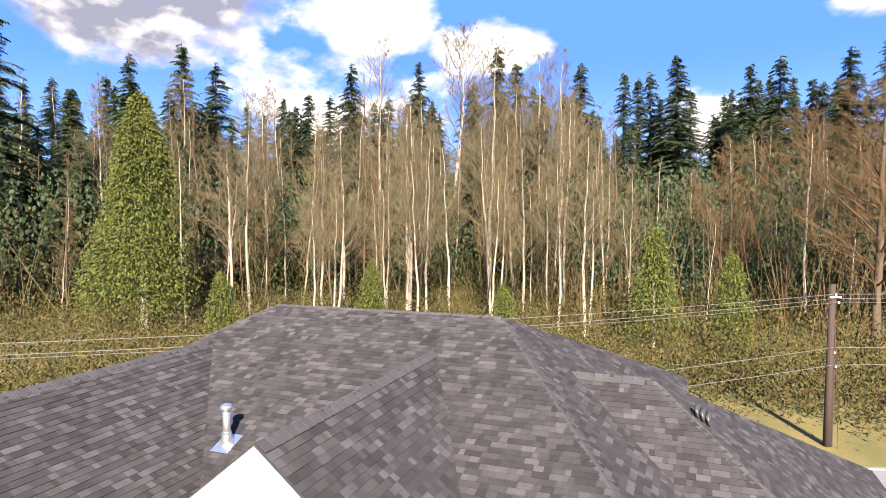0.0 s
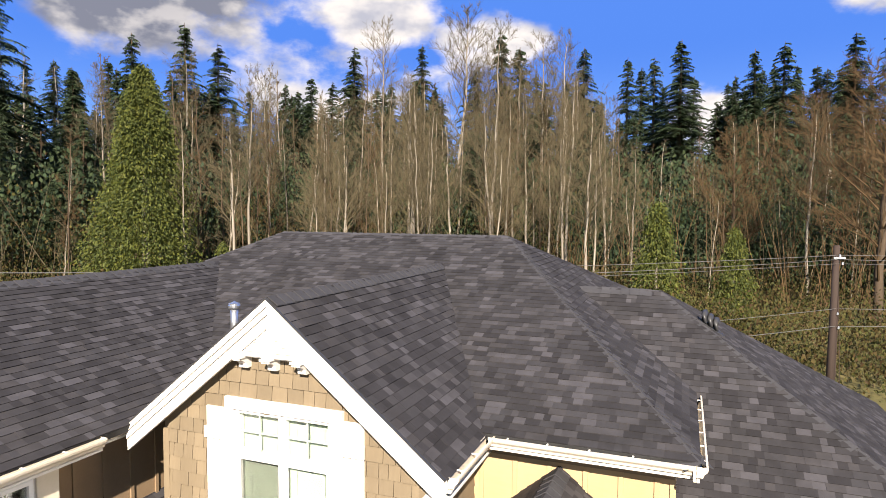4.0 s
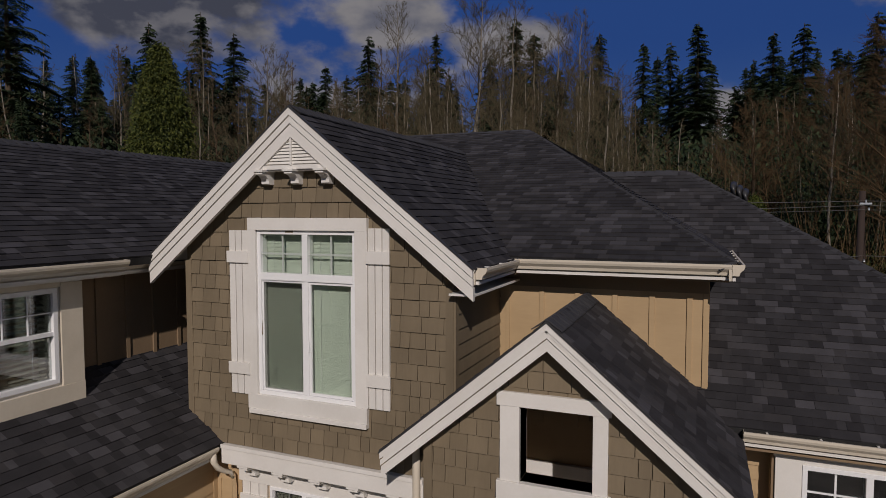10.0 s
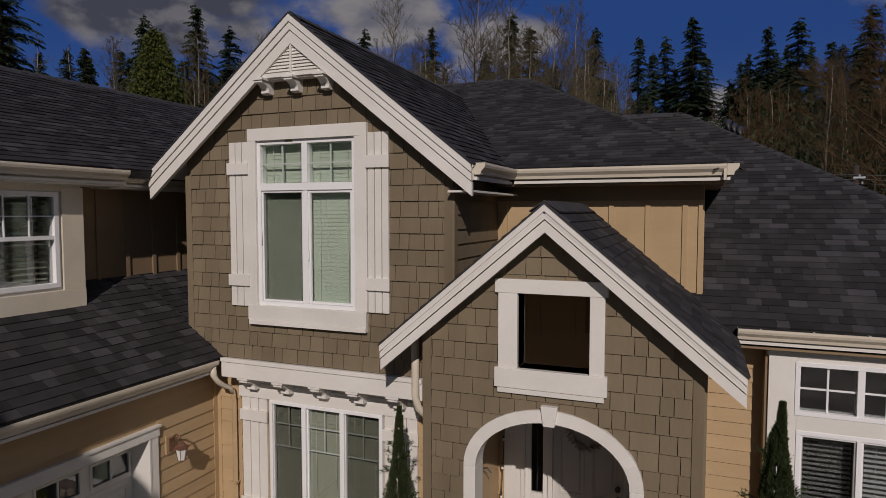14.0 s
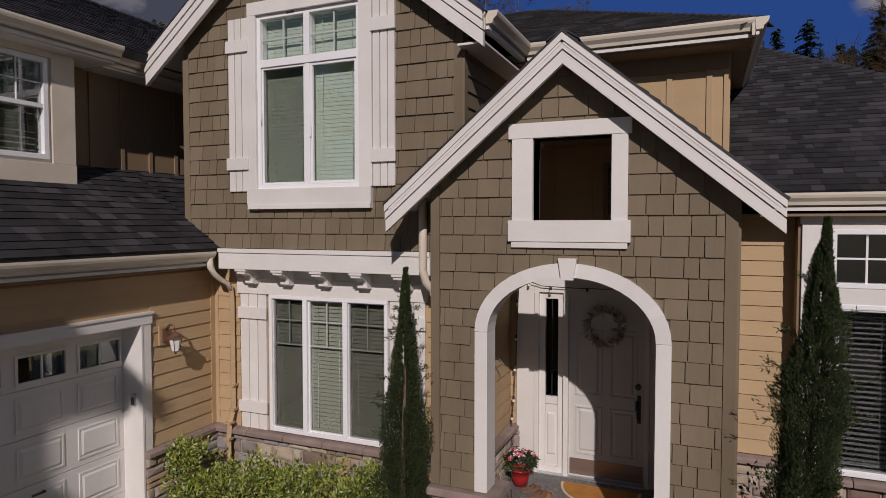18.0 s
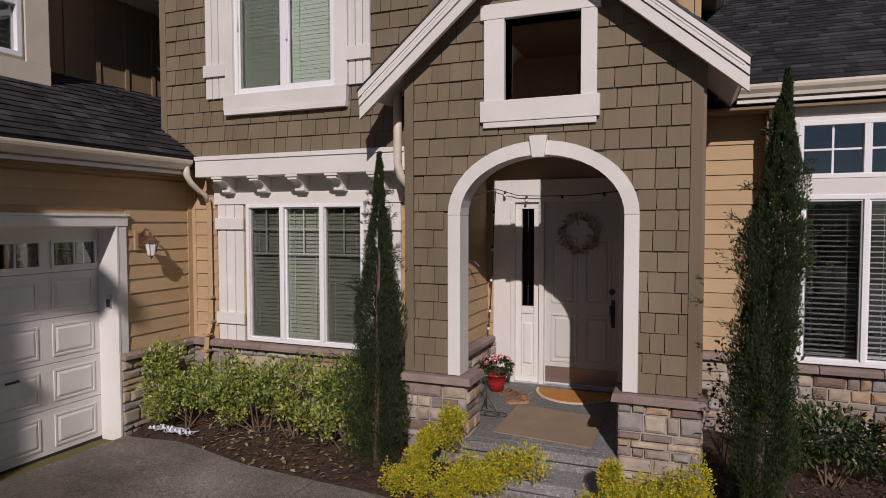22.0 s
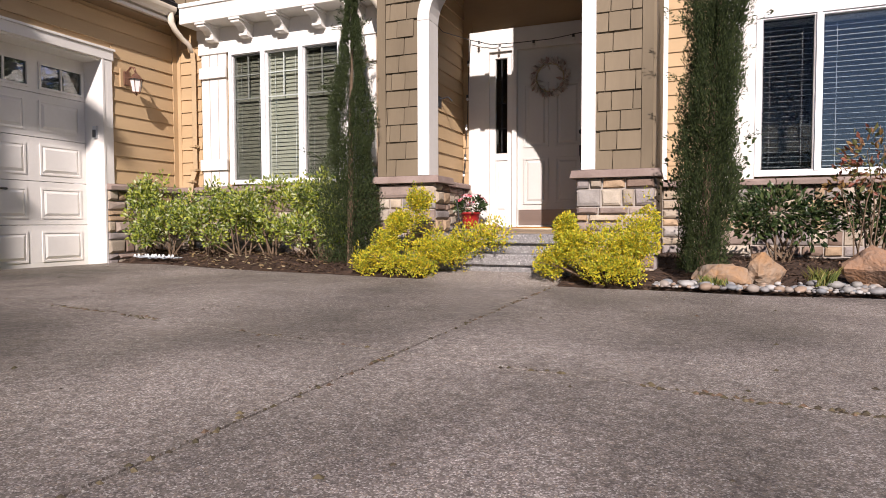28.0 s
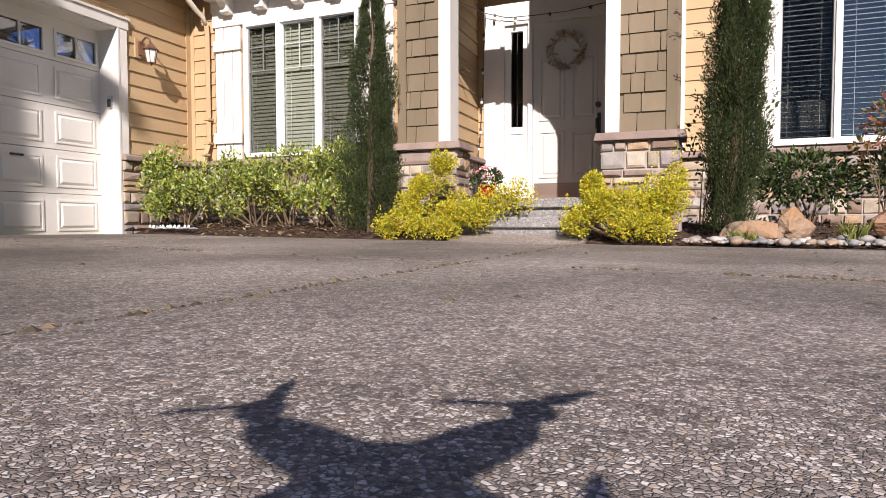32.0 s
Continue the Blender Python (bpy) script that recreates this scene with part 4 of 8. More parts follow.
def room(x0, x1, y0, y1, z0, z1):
    """Plain room behind a window, dimness put into its dark walls, open to the front."""
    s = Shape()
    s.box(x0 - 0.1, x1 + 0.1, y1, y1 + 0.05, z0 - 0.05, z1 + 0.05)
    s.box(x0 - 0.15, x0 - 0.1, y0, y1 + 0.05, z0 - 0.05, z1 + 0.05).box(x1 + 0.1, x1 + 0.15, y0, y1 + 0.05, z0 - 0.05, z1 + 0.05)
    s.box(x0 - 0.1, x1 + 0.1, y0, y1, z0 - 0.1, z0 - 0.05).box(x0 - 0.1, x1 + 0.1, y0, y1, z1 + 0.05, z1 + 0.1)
    return structure("room_wall", s, M_ROOM, "plain room behind the window, its dimness put in as dark walls", "room")


# upper window of the bay
w = thing("window_1", "white upper window, gridded transom over a slider, wide board trim", "window", kind="structure", at=(-4.2, 6.0, 3.7))
x0, x1, z0, z1 = UW
frame_bars(w, "window_frame", x0, x1, z0, z1, 0.045, 5.985, 6.10, M_VINYL)
part("transom_bar", Shape().box(x0 + 0.045, x1 - 0.045, 5.982, 6.09, 5.01, 5.09), M_VINYL, w, bevel=0.004)
xm = (x0 + x1) / 2
part("mullion", Shape().box(xm - 0.035, xm + 0.035, 5.98, 6.09, 5.09, z1 - 0.045), M_VINYL, w, bevel=0.004)
part("meeting_rail", Shape().box(xm - 0.03, xm + 0.03, 5.99, 6.08, z0 + 0.045, 5.01), M_VINYL, w, bevel=0.004)
for a, b in ((x0 + 0.045, xm - 0.035), (xm + 0.035, x1 - 0.045)):
    pane(w, a, b, 5.09, z1 - 0.045, 6.03, M_GLASS)
    muntins(w, a, b, 5.09, z1 - 0.045, 2, 2, 6.016, mat=M_GRID)
pane(w, x0 + 0.045, xm - 0.03, z0 + 0.045, 5.01, 6.05, M_GLASS)
pane(w, xm + 0.03, x1 - 0.045, z0 + 0.045, 5.01, 6.03, M_GLASS)
screen(w, x0 + 0.06, xm - 0.032, 6.004, 6.007, z0 + 0.06, 4.995)
frame_bars(w, "sash", x0 + 0.047, xm - 0.031, z0 + 0.047, 5.008, 0.022, 6.0, 6.045, M_VINYL)
frame_bars(w, "sash", xm + 0.031, x1 - 0.047, z0 + 0.047, 5.008, 0.028, 6.0, 6.028, M_VINYL)
part("latch", Shape().box(xm + 0.032, xm + 0.05, 5.975, 6.0, 4.25, 4.36), M_VINYL, w, bevel=0.004)
part("head_trim", Shape().box(-4.965, -3.455, 5.950, 6.012, 5.56, 5.695), M_WHITE, w, bevel=0.004)
part("apron", Shape().box(-4.985, -3.465, 5.945, 6.012, 3.56, 3.725), M_WHITE, w, bevel=0.004)
part("sill", Shape().box(-4.965, -3.465, 5.93, 6.012, 3.51, 3.56), M_WHITE, w, bevel=0.004)
part("side_trim", Shape().box(-4.965, x0, 5.952, 6.012, 3.725, 5.56), M_WHITE, w, bevel=0.004)
part("side_trim", Shape().box(x1, -3.455, 5.952, 6.012, 3.725, 5.56), M_WHITE, w, bevel=0.004)
shutter(-5.24, -4.968, 3.705, 5.555, 5.998, "white board shutter with two battens beside the upper window", "upper shutters")
shutter(-3.452, -3.205, 3.725, 5.59, 5.998, "white board shutter with two battens beside the upper window", "upper shutters")
blind(x0 + 0.03, xm - 0.01, z0 + 0.03, z1 - 0.03, 6.115, "pale green closed slatted blind in the upper window", M_BLIND, 0.044, 84)
blind(xm + 0.01, x1 - 0.03, z0 + 0.03, z1 - 0.03, 6.115, "pale green closed slatted blind in the upper window", M_BLIND, 0.044, 84)
room(x0, x1, 6.16, 7.2, z0, z1)

# lower front window
w = thing("window_2", "white three-part front window with grids and blinds, above shrubs", "window", kind="structure", at=(-4.2, 6.2, 1.0))
x0, x1, z0, z1 = LW
frame_bars(w, "window_frame", x0, x1, z0, z1, 0.04, 6.19, 6.33, M_VINYL)
cuts = (x0 + 0.04, -4.43, -3.922, x1 - 0.04)
for c in (-4.43, -3.922):
    part("mullion", Shape().box(c - 0.028, c + 0.028, 6.185, 6.32, z0 + 0.04, z1 - 0.04), M_VINYL, w, bevel=0.004)
for i in range(3):
    a, b = cuts[i] + (0.028 if i else 0), cuts[i + 1] - (0.028 if i < 2 else 0)
    pane(w, a, b, z0 + 0.04, z1 - 0.04, 6.25, M_GLASS)
    frame_bars(w, "sash", a, b, z0 + 0.04, z1 - 0.04, 0.016, 6.22, 6.248, M_VINYL)
    muntins(w, a, b, 2.02, z1 - 0.05, 2, 1, 6.236, wd=0.012, mat=M_GRID)
    for zz in (2.02, 2.29):
        part("muntin", Shape().box(a, b, 6.237, 6.247, zz - 0.006, zz + 0.006), M_GRID, w)
    if i != 1:
        screen(w, a + 0.01, b - 0.01, 6.212, 6.215, z0 + 0.05, z1 - 0.05)
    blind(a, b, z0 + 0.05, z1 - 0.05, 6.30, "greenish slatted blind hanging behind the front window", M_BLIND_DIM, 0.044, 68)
part("head_trim", Shape().box(-5.36, -2.97, 6.20, 6.25, z1, 2.745), M_WHITE, w, bevel=0.004)
room(x0, x1, 6.39, 7.2, z0, z1)
shutter(-5.33, -4.96, 1.02, 2.60, 6.245, "white board shutter with two battens beside the front window", "lower shutters")
shutter(-3.40, -3.0, 1.02, 2.60, 6.245, "white board shutter partly behind the slim cypress", "lower shutters")

# beam and corbels over it
beam = structure("beam", Shape().box(-5.39, -2.83, 5.945, 6.25, 2.86, 3.08), M_WHITE, "white painted beam under the bay", "beam", bevel=0.006)
part("frieze_board", Shape().box(-5.39, -2.83, 6.215, 6.249, 2.747, 2.858), M_WHITE, beam)
part("beam_trim", Shape().box(-5.39, -2.83, 5.93, 5.945, 3.04, 3.085), M_WHITE, beam, bevel=0.003)
def corbel(x, y, z, wide, deep, high, group, label):
    c = thing("corbel", label, "corbel", group, at=(x, y, z))
    prof = [(0, 0), (-deep, 0), (-deep, -high * 0.18), (-deep * 0.86, -high * 0.20), (-deep * 0.66, -high * 0.30), (-deep * 0.50, -high * 0.52), (-deep * 0.46, -high * 0.66), (-deep * 0.46, -high * 0.92), (-deep * 0.36, -high), (0, -high)]
    part("block", Shape().prism([(x - wide / 2, y + a, z + b) for a, b in prof], (wide, 0, 0)), M_WHITE, c, bevel=0.004)
    part("cap_board", Shape().box(x - wide / 2 - 0.015, x + wide / 2 + 0.015, y - deep - 0.015, y, z, z + 0.025), M_WHITE, c, bevel=0.003)
    return c


for x in (-5.10, -4.62, -4.13, -3.655, -3.175):
    corbel(x, 6.215, 2.835, 0.115, 0.25, 0.15, "corbels under the beam", "white scrolled corbel under the beam")

# louvre and corbels in the peak of the gable
v = thing("gable_vent", "white triangular louvred vent in the gable peak", "vent", at=(-4.29, 5.9, 6.2))
part("panel", Shape().prism([(-4.83, 5.868, 6.215), (-3.75, 5.868, 6.215), (-4.29, 5.868, 6.65)], (0, 0.12, 0)), M_WHITE, v)
part("soffit_board", Shape().box(-4.82, -3.76, 5.87, 6.0, 6.190, 6.214), M_WHITE, v)
for i in range(9):
    z = 6.262 + i * 0.034
    h = 0.40 - (z - 6.262) / 0.82 - 0.015
    part("slat", Shape().loft([(-4.29 - h, 5.868, z), (-4.29 - h, 5.846, z), (-4.29 - h + 0.01, 5.862, z + 0.026)], [(-4.29 + h, 5.868, z), (-4.29 + h, 5.846, z), (-4.29 + h - 0.01, 5.862, z + 0.026)]), M_WHITE, v)
part("centre_bar", Shape().box(-4.302, -4.278, 5.838, 5.868, 6.245, 6.57), M_WHITE, v)
part("sill", Shape().box(-4.80, -3.78, 5.846, 5.868, 6.205, 6.25), M_WHITE, v, bevel=0.004)
for x in (-4.67, -4.29, -3.91):
    corbel(x, 6.0, 6.18, 0.10, 0.21, 0.13, "corbels in the gable", "white scrolled corbel under the gable vent")

# window of the left bump
w = thing("window_3", "white double-hung window with grids above the garage roof", "window", kind="structure", at=(-6.44, 4.5, 4.0))
frame_bars(w, "window_frame", LB[0], LB[1], LB[2], LB[3], 0.05, -6.51, -6.42, M_VINYL, "y")
part("meeting_rail", Shape().box(-6.50, -6.425, LB[0] + 0.05, LB[1] - 0.05, 4.49, 4.53), M_VINYL, w)
pane(w, LB[0] + 0.05, LB[1] - 0.05, LB[2] + 0.05, 4.49, -6.47, M_GLASS_DARK, "y")
pane(w, LB[0] + 0.05, LB[1] - 0.05, 4.53, LB[3] - 0.05, -6.455, M_GLASS_DARK, "y")
muntins(w, LB[0] + 0.05, LB[1] - 0.05, 4.53, LB[3] - 0.05, 3, 2, -6.442, "y", 0.012)
# Cream trim: a slightly creamy tone, with some shade put into it.
part("apron", Shape().box(-6.44, -6.41, 3.0, 5.05, 3.73, 3.955), M_CREAM, bump, bevel=0.004)
part("corner_trim", Shape().box(-6.44, -6.412, 4.80, 5.045, 3.955, 5.03), M_CREAM, bump, bevel=0.004)
part("head_trim", Shape().box(-6.44, -6.414, 3.0, 4.80, 4.985, 5.06), M_CREAM, bump, bevel=0.004)
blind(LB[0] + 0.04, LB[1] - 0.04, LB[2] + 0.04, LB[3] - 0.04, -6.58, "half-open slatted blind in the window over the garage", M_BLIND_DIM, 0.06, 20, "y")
structure("room_wall", Shape().box(-7.4, -7.35, 3.2, 5.6, 3.5, 5.2), M_ROOM, "plain room behind the window, its dimness put in as dark walls", "room")

# large window
w = thing("window_4", "large white window with gridded transom and open blinds", "window", kind="structure", at=(1.5, 7.205, 1.0))
x0, x1, z0, z1 = RW
frame_bars(w, "window_frame", x0, x1, z0, 2.615, 0.045, 7.210, 7.355, M_VINYL)
frame_bars(w, "transom_frame", x0 - 0.02, x1, 2.765, z1, 0.045, 7.210, 7.355, M_VINYL)
part("transom_bar", Shape().box(x0, x1, 7.217, 7.285, 2.615, 2.765), M_WHITE, w)
for i, (a, b) in enumerate(((x0 + 0.045, 1.175), (1.215, 2.0), (2.04, x1 - 0.045))):
    pane(w, a, b, z0 + 0.045, 2.57, 7.255 if i != 1 else 7.275, M_GLASS_DARK)
    frame_bars(w, "sash", a, b, z0 + 0.045, 2.57, 0.02, 7.225, 7.253, M_VINYL)
    if i != 1:
        screen(w, a + 0.01, b - 0.01, 7.217, 7.220, z0 + 0.06, 2.555)
    blind(a, b, z0 + 0.05, 2.565, 7.405, "white slatted blind with open slats in the large window", M_VINYL, 0.05, 8)
for c in (1.195, 2.02):
    part("mullion", Shape().box(c - 0.02, c + 0.02, 7.205, 7.335, z0 + 0.045, 2.57), M_VINYL, w)
for i, (a, b) in enumerate(((x0 + 0.025, 1.165), (1.225, 1.60), (1.60, 1.99), (2.05, x1 - 0.045))):
    pane(w, a, b, 2.81, z1 - 0.045, 7.265, M_GLASS_DARK)
    muntins(w, a, b, 2.81, z1 - 0.045, 2, 2, 7.250)
for c in (1.195, 2.02):
    part("transom_mullion", Shape().box(c - 0.03, c + 0.03, 7.213, 7.335, 2.81, z1 - 0.045), M_VINYL, w)
part("side_trim", Shape().box(0.405, 0.66, 7.220, 7.290, 1.01, 3.43), M_WHITE, w, bevel=0.004)
part("side_trim", Shape().box(2.42, 2.64, 7.220, 7.290, 1.01, 3.43), M_WHITE, w, bevel=0.004)
part("head_trim", Shape().box(0.66, 2.42, 7.223, 7.290, 3.30, 3.43), M_WHITE, w, bevel=0.004)
part("crown", Shape().box(0.390, 2.66, 7.205, 7.290, 3.35, 3.428), M_WHITE, w, bevel=0.006)
room(x0, x1, 7.455, 9.4, z0, z1)

# ---------------- garage door and its casing ----------------
d = thing("garage_door", "cream sectional garage door with raised panels and small top windows", "garage door", at=(-5.99, 3.0, 0.15))
D0, D1, DX = 0.42, 5.19, -5.97
sect = 0.437
for r in range(5):
    za, zb = 0.138 + sect * r, 0.138 + sect * (r + 1) - 0.006
    if r < 4:
        sec = part("section", Shape().box(DX - 0.04, DX, D0, D1, za, zb), M_WHITE, d, bevel=0.003)
        for i in range(8):
            c = 4.885 - i * 0.585
            part("raised_panel", Shape().loft([(DX, c - 0.20, za + 0.085), (DX, c + 0.20, za + 0.085), (DX, c + 0.20, zb - 0.085), (DX, c - 0.20, zb - 0.085)], [(DX + 0.014, c - 0.17, za + 0.115), (DX + 0.014, c + 0.17, za + 0.115), (DX + 0.014, c + 0.17, zb - 0.115), (DX + 0.014, c - 0.17, zb - 0.115)]), M_WHITE, sec)
            frame_bars(sec, "panel_moulding", c - 0.22, c + 0.22, za + 0.062, zb - 0.062, 0.02, DX, DX + 0.008, M_WHITE, "y", 0)
    else:
        holes = [(4.915 - i * 0.585 - 0.225, 4.915 - i * 0.585 + 0.225, 1.945, 2.175) for i in range(8)]
        s = Shape()
        edges = sorted([D0, D1] + [q for h in holes for q in h[:2]])
        for a, b in zip(edges[:-1], edges[1:]):
            if any(h[0] <= (a + b) / 2 <= h[1] for h in holes):
                s.box(DX - 0.04, DX, a, b, za, 1.945).box(DX - 0.04, DX, a, b, 2.175, 2.32)
            else:
                s.box(DX - 0.04, DX, a, b, za, 2.32)
        sec = part("section", s, M_WHITE, d)
        for h in holes:
            pane(sec, h[0], h[1], h[2], h[3], DX - 0.015, M_GLASS_DARK, "y")
            frame_bars(sec, "window_frame", h[0] - 0.02, h[1] + 0.02, h[2] - 0.02, h[3] + 0.02, 0.025, DX, DX + 0.012, M_WHITE, "y", 0)
            part("muntin", Shape().box(DX - 0.012, DX + 0.006, (h[0] + h[1]) / 2 - 0.008, (h[0] + h[1]) / 2 + 0.008, h[2], h[3]), M_WHITE, sec)
part("handle", Shape().tube([(DX + 0.003, 4.31, 0.92), (DX + 0.035, 4.31, 0.92), (DX + 0.035, 4.19, 0.92)], 0.011, 8), M_DARK, d, "dark metal lift handle")
part("bottom_seal", Shape().box(DX - 0.03, DX + 0.004, D0, D1, 0.105, 0.14), M_DARK, d)
structure("garage_room", Shape().box(-9.0, -8.9, -2.0, 6.2, 0.0, 2.9).box(-8.9, -6.03, -2.0, 6.2, 2.9, 2.95), M_ROOM, "plain garage interior behind the door, its dimness put in as dark walls", "room")
case = thing("garage_casing", "white painted casing round the garage door", "door casing", kind="structure", at=(-5.8, 5.45, 0))
part("jamb", Shape().box(-5.97, -5.695, 5.175, 5.20, 0.1, 2.34), M_WHITE, case, bevel=0.003)
part("head_jamb", Shape().box(-5.97, -5.725, 0.42, 5.175, 2.305, 2.34), M_WHITE, case)
part("side_casing", Shape().box(-5.735, -5.70, 5.20, 5.30, 1.005, 2.325), M_WHITE, case, bevel=0.003)
part("side_casing", Shape().box(-5.735, -5.698, 5.185, 5.20, 0.1, 1.005), M_WHITE, case)
part("header", Shape().box(-5.735, -5.692, 0.3, 5.315, 2.325, 2.425), M_WHITE, case, bevel=0.004)
part("header_cap", Shape().box(-5.735, -5.677, 0.28, 5.33, 2.425, 2.45), M_WHITE, case, bevel=0.003)
kp = thing("keypad", "small grey garage keypad on the white door jamb", "keypad", at=(-5.81, 5.17, 1.55))
part("case", Shape().box(-5.835, -5.78, 5.152, 5.175, 1.49, 1.62), M_STEEL, kp, bevel=0.006)
part("cover", Shape().box(-5.83, -5.785, 5.146, 5.152, 1.50, 1.58), M_DARK, kp, bevel=0.002)

# ---------------- wall lantern ----------------
lamp = thing("wall_lantern", "bronze wall lantern with frosted glass on the garage wall", "wall lamp", at=(-5.740, 5.475, 2.170))
part("mounting_block", Shape().box(-5.735, -5.70, 5.405, 5.525, 2.07, 2.28), M_TAN, lamp, bevel=0.006)
part("back_plate", Shape().box(-5.70, -5.68, 5.44, 5.51, 2.10, 2.25), M_BRONZE, lamp, bevel=0.006)
part("arm", Shape().tube([(-5.710, 5.475, 2.180), (-5.675, 5.475, 2.250), (-5.625, 5.478, 2.293), (-5.580, 5.480, 2.280), (-5.560, 5.480, 2.230)], 0.011, 8), M_BRONZE, lamp, smooth=True)
c = (-5.555, 5.480, 1.980)
part("roof", Shape().lathe(c, [(0.015, 0.245), (0.02, 0.235), (0.035, 0.225), (0.05, 0.20), (0.085, 0.18), (0.088, 0.172), (0.0, 0.172)], 6), M_BRONZE, lamp)
M_FROST = material("frosted_glass", (0.72, 0.70, 0.66), (0.80, 0.78, 0.74), 0.3, 10, 60, 0.05)
part("glass", Shape().lathe(c, [(0.038, 0.035), (0.062, 0.172)], 6), M_FROST, lamp, "frosted white glass")
for k in range(6):
    a = 2 * math.pi * k / 6
    part("rib", Shape().tube([(c[0] + 0.040 * math.cos(a), c[1] + 0.040 * math.sin(a), c[2] + 0.035), (c[0] + 0.066 * math.cos(a), c[1] + 0.066 * math.sin(a), c[2] + 0.172)], 0.004, 4), M_BRONZE, lamp)
part("finial", Shape().lathe(c, [(0.004, 0.0), (0.014, 0.012), (0.008, 0.022), (0.042, 0.03), (0.042, 0.037)], 8), M_BRONZE, lamp)

# ---------------- downspouts ----------------
def downspout(pts, label, size=0.035):
    g = thing("downspout", label, "downspout", "downspouts", at=pts[0])
    part("pipe", Shape().tube(pts, size, 4), M_TAN if pts[-1][2] < 1 else M_CREAM, g)
    for p in pts[2:-1]:
        part("strap", Shape().box(p[0] - 0.042, p[0] + 0.042, p[1] - 0.04, p[1] + 0.04, p[2] - 0.012, p[2] + 0.012), M_TAN if pts[-1][2] < 1 else M_CREAM, g)
    return g


elbow = thing("gutter_outlet", "cream curved gutter outlet at the end of the garage gutter", "gutter outlet", at=(-5.53, 5.92, 2.95))
part("elbow", Shape().tube([(-5.46, 5.88, 2.98), (-5.45, 5.89, 2.88), (-5.44, 5.93, 2.80), (-5.43, 6.02, 2.73), (-5.42, 6.12, 2.68), (-5.42, 6.165, 2.60)], (0.040, 0.038, 0.034, 0.030, 0.028, 0.028), 8), M_CREAM, elbow, smooth=True)
downspout([(-5.42, 6.165, 2.64), (-5.42, 6.185, 2.5), (-5.42, 6.185, 1.5), (-5.42, 6.185, 1.22), (-5.42, 6.12, 1.08), (-5.42, 6.10, 0.9), (-5.42, 6.10, 0.15)], "tan downspout in the corner between garage and front wall")
elbow = thing("gutter_outlet", "cream curved downspout end beside the porch gable", "gutter outlet", at=(-2.78, 5.88, 3.2))
part("elbow", Shape().tube([(-2.88, 5.90, 3.6), (-2.88, 5.90, 3.2), (-2.88, 5.90, 2.92), (-2.86, 5.92, 2.80), (-2.80, 6.0, 2.70), (-2.79, 6.08, 2.62)], 0.042, 8), M_CREAM, elbow, smooth=True)

# ---------------- porch ----------------
PX0, PX1, PY = -2.675, -0.207, 5.645
AX, AZ, AA, AR = -1.454, 2.425, 0.70, 0.51       # arch centre, spring, half width, rise
PWIN = (-1.748, -1.116, 3.38, 4.055)
PTOP = lambda x: 4.72 - 0.845 * abs(x + 1.475)
s = Shape()
T = 0.20
for a, b in ((PX0, AX - AA), (AX + AA, PX1)):
    s.box(a, b, PY, PY + T, 0.96, AZ)
bounds = [PX0, AX - AA] + [AX - AA * math.cos(math.pi * i / 20) for i in range(1, 20)] + [AX + AA, PX1]
for a, b in zip(bounds[:-1], bounds[1:]):
    za = AZ + AR * math.sqrt(max(0, 1 - ((a - AX) / AA) ** 2)) if abs(a - AX) < AA else AZ
    zb = AZ + AR * math.sqrt(max(0, 1 - ((b - AX) / AA) ** 2)) if abs(b - AX) < AA else AZ
    s.prism([(a, PY, za), (b, PY, zb), (b, PY, 3.15), (a, PY, 3.15)], (0, T, 0))
for a, b in ((PX0, PWIN[0]), (PWIN[1], PX1)):
    s.prism([(a, PY, 3.15), (b, PY, 3.15), (b, PY, PTOP(b)), (a, PY, PTOP(a))], (0, T, 0))
s.box(PWIN[0], PWIN[1], PY, PY + T, 3.15, PWIN[2])
s.prism([(PWIN[0], PY, PWIN[3]), (PWIN[1], PY, PWIN[3]), (PWIN[1], PY, PTOP(PWIN[1])), (-1.475, PY, 4.72), (PWIN[0], PY, PTOP(PWIN[0]))], (0, T, 0))
porch_wall = structure("wall_porch", s, M_SHAKE, "porch front wall clad in brown shakes with an arched opening", "wall")
def porch_hole(x, z):
    x, z = x + PX0, z + 1.02
    return (abs(x - AX) < AA + 0.08 and z < AZ) or (z >= AZ and ((x - AX) / (AA + 0.09)) ** 2 + ((z - AZ) / (AR + 0.08)) ** 2 < 1) or (PWIN[0] - 0.09 < x < PWIN[1] + 0.09 and PWIN[2] - 0.12 < z < PWIN[3] + 0.04)


courses(porch_wall, Vector((PX0, PY, 1.02)), X, Z, -Y, [(0.09, 0), (2.378, 0), (2.378, PTOP(-0.297) - 1.05), (1.20, 3.66), (0.09, PTOP(-2.585) - 1.05)], 0.160, SHAKE_W, 0.022, M_SHAKE, "shake", 300, (-1.4, 5.6, 2.2), 0.0038, porch_hole, 0.004, 0.0, 42)
part("corner_board", Shape().box(PX0, PX0 + 0.085, PY - 0.026, PY, 1.02, PTOP(PX0 + 0.04) - 0.06), M_SHAKE, porch_wall)
part("corner_board", Shape().box(PX1 - 0.085, PX1, PY - 0.026, PY, 1.02, PTOP(PX1 - 0.04) - 0.06), M_SHAKE, porch_wall)
left_in = wall("wall_porch_left", "y", -2.50, 0.18, PY + T, 7.495, 0.4, 3.75, M_TAN, "west wall inside the porch with tan lap siding")
lap_siding(left_in, "y", -2.50, PY + T, 7.49, 1.06, 3.6)
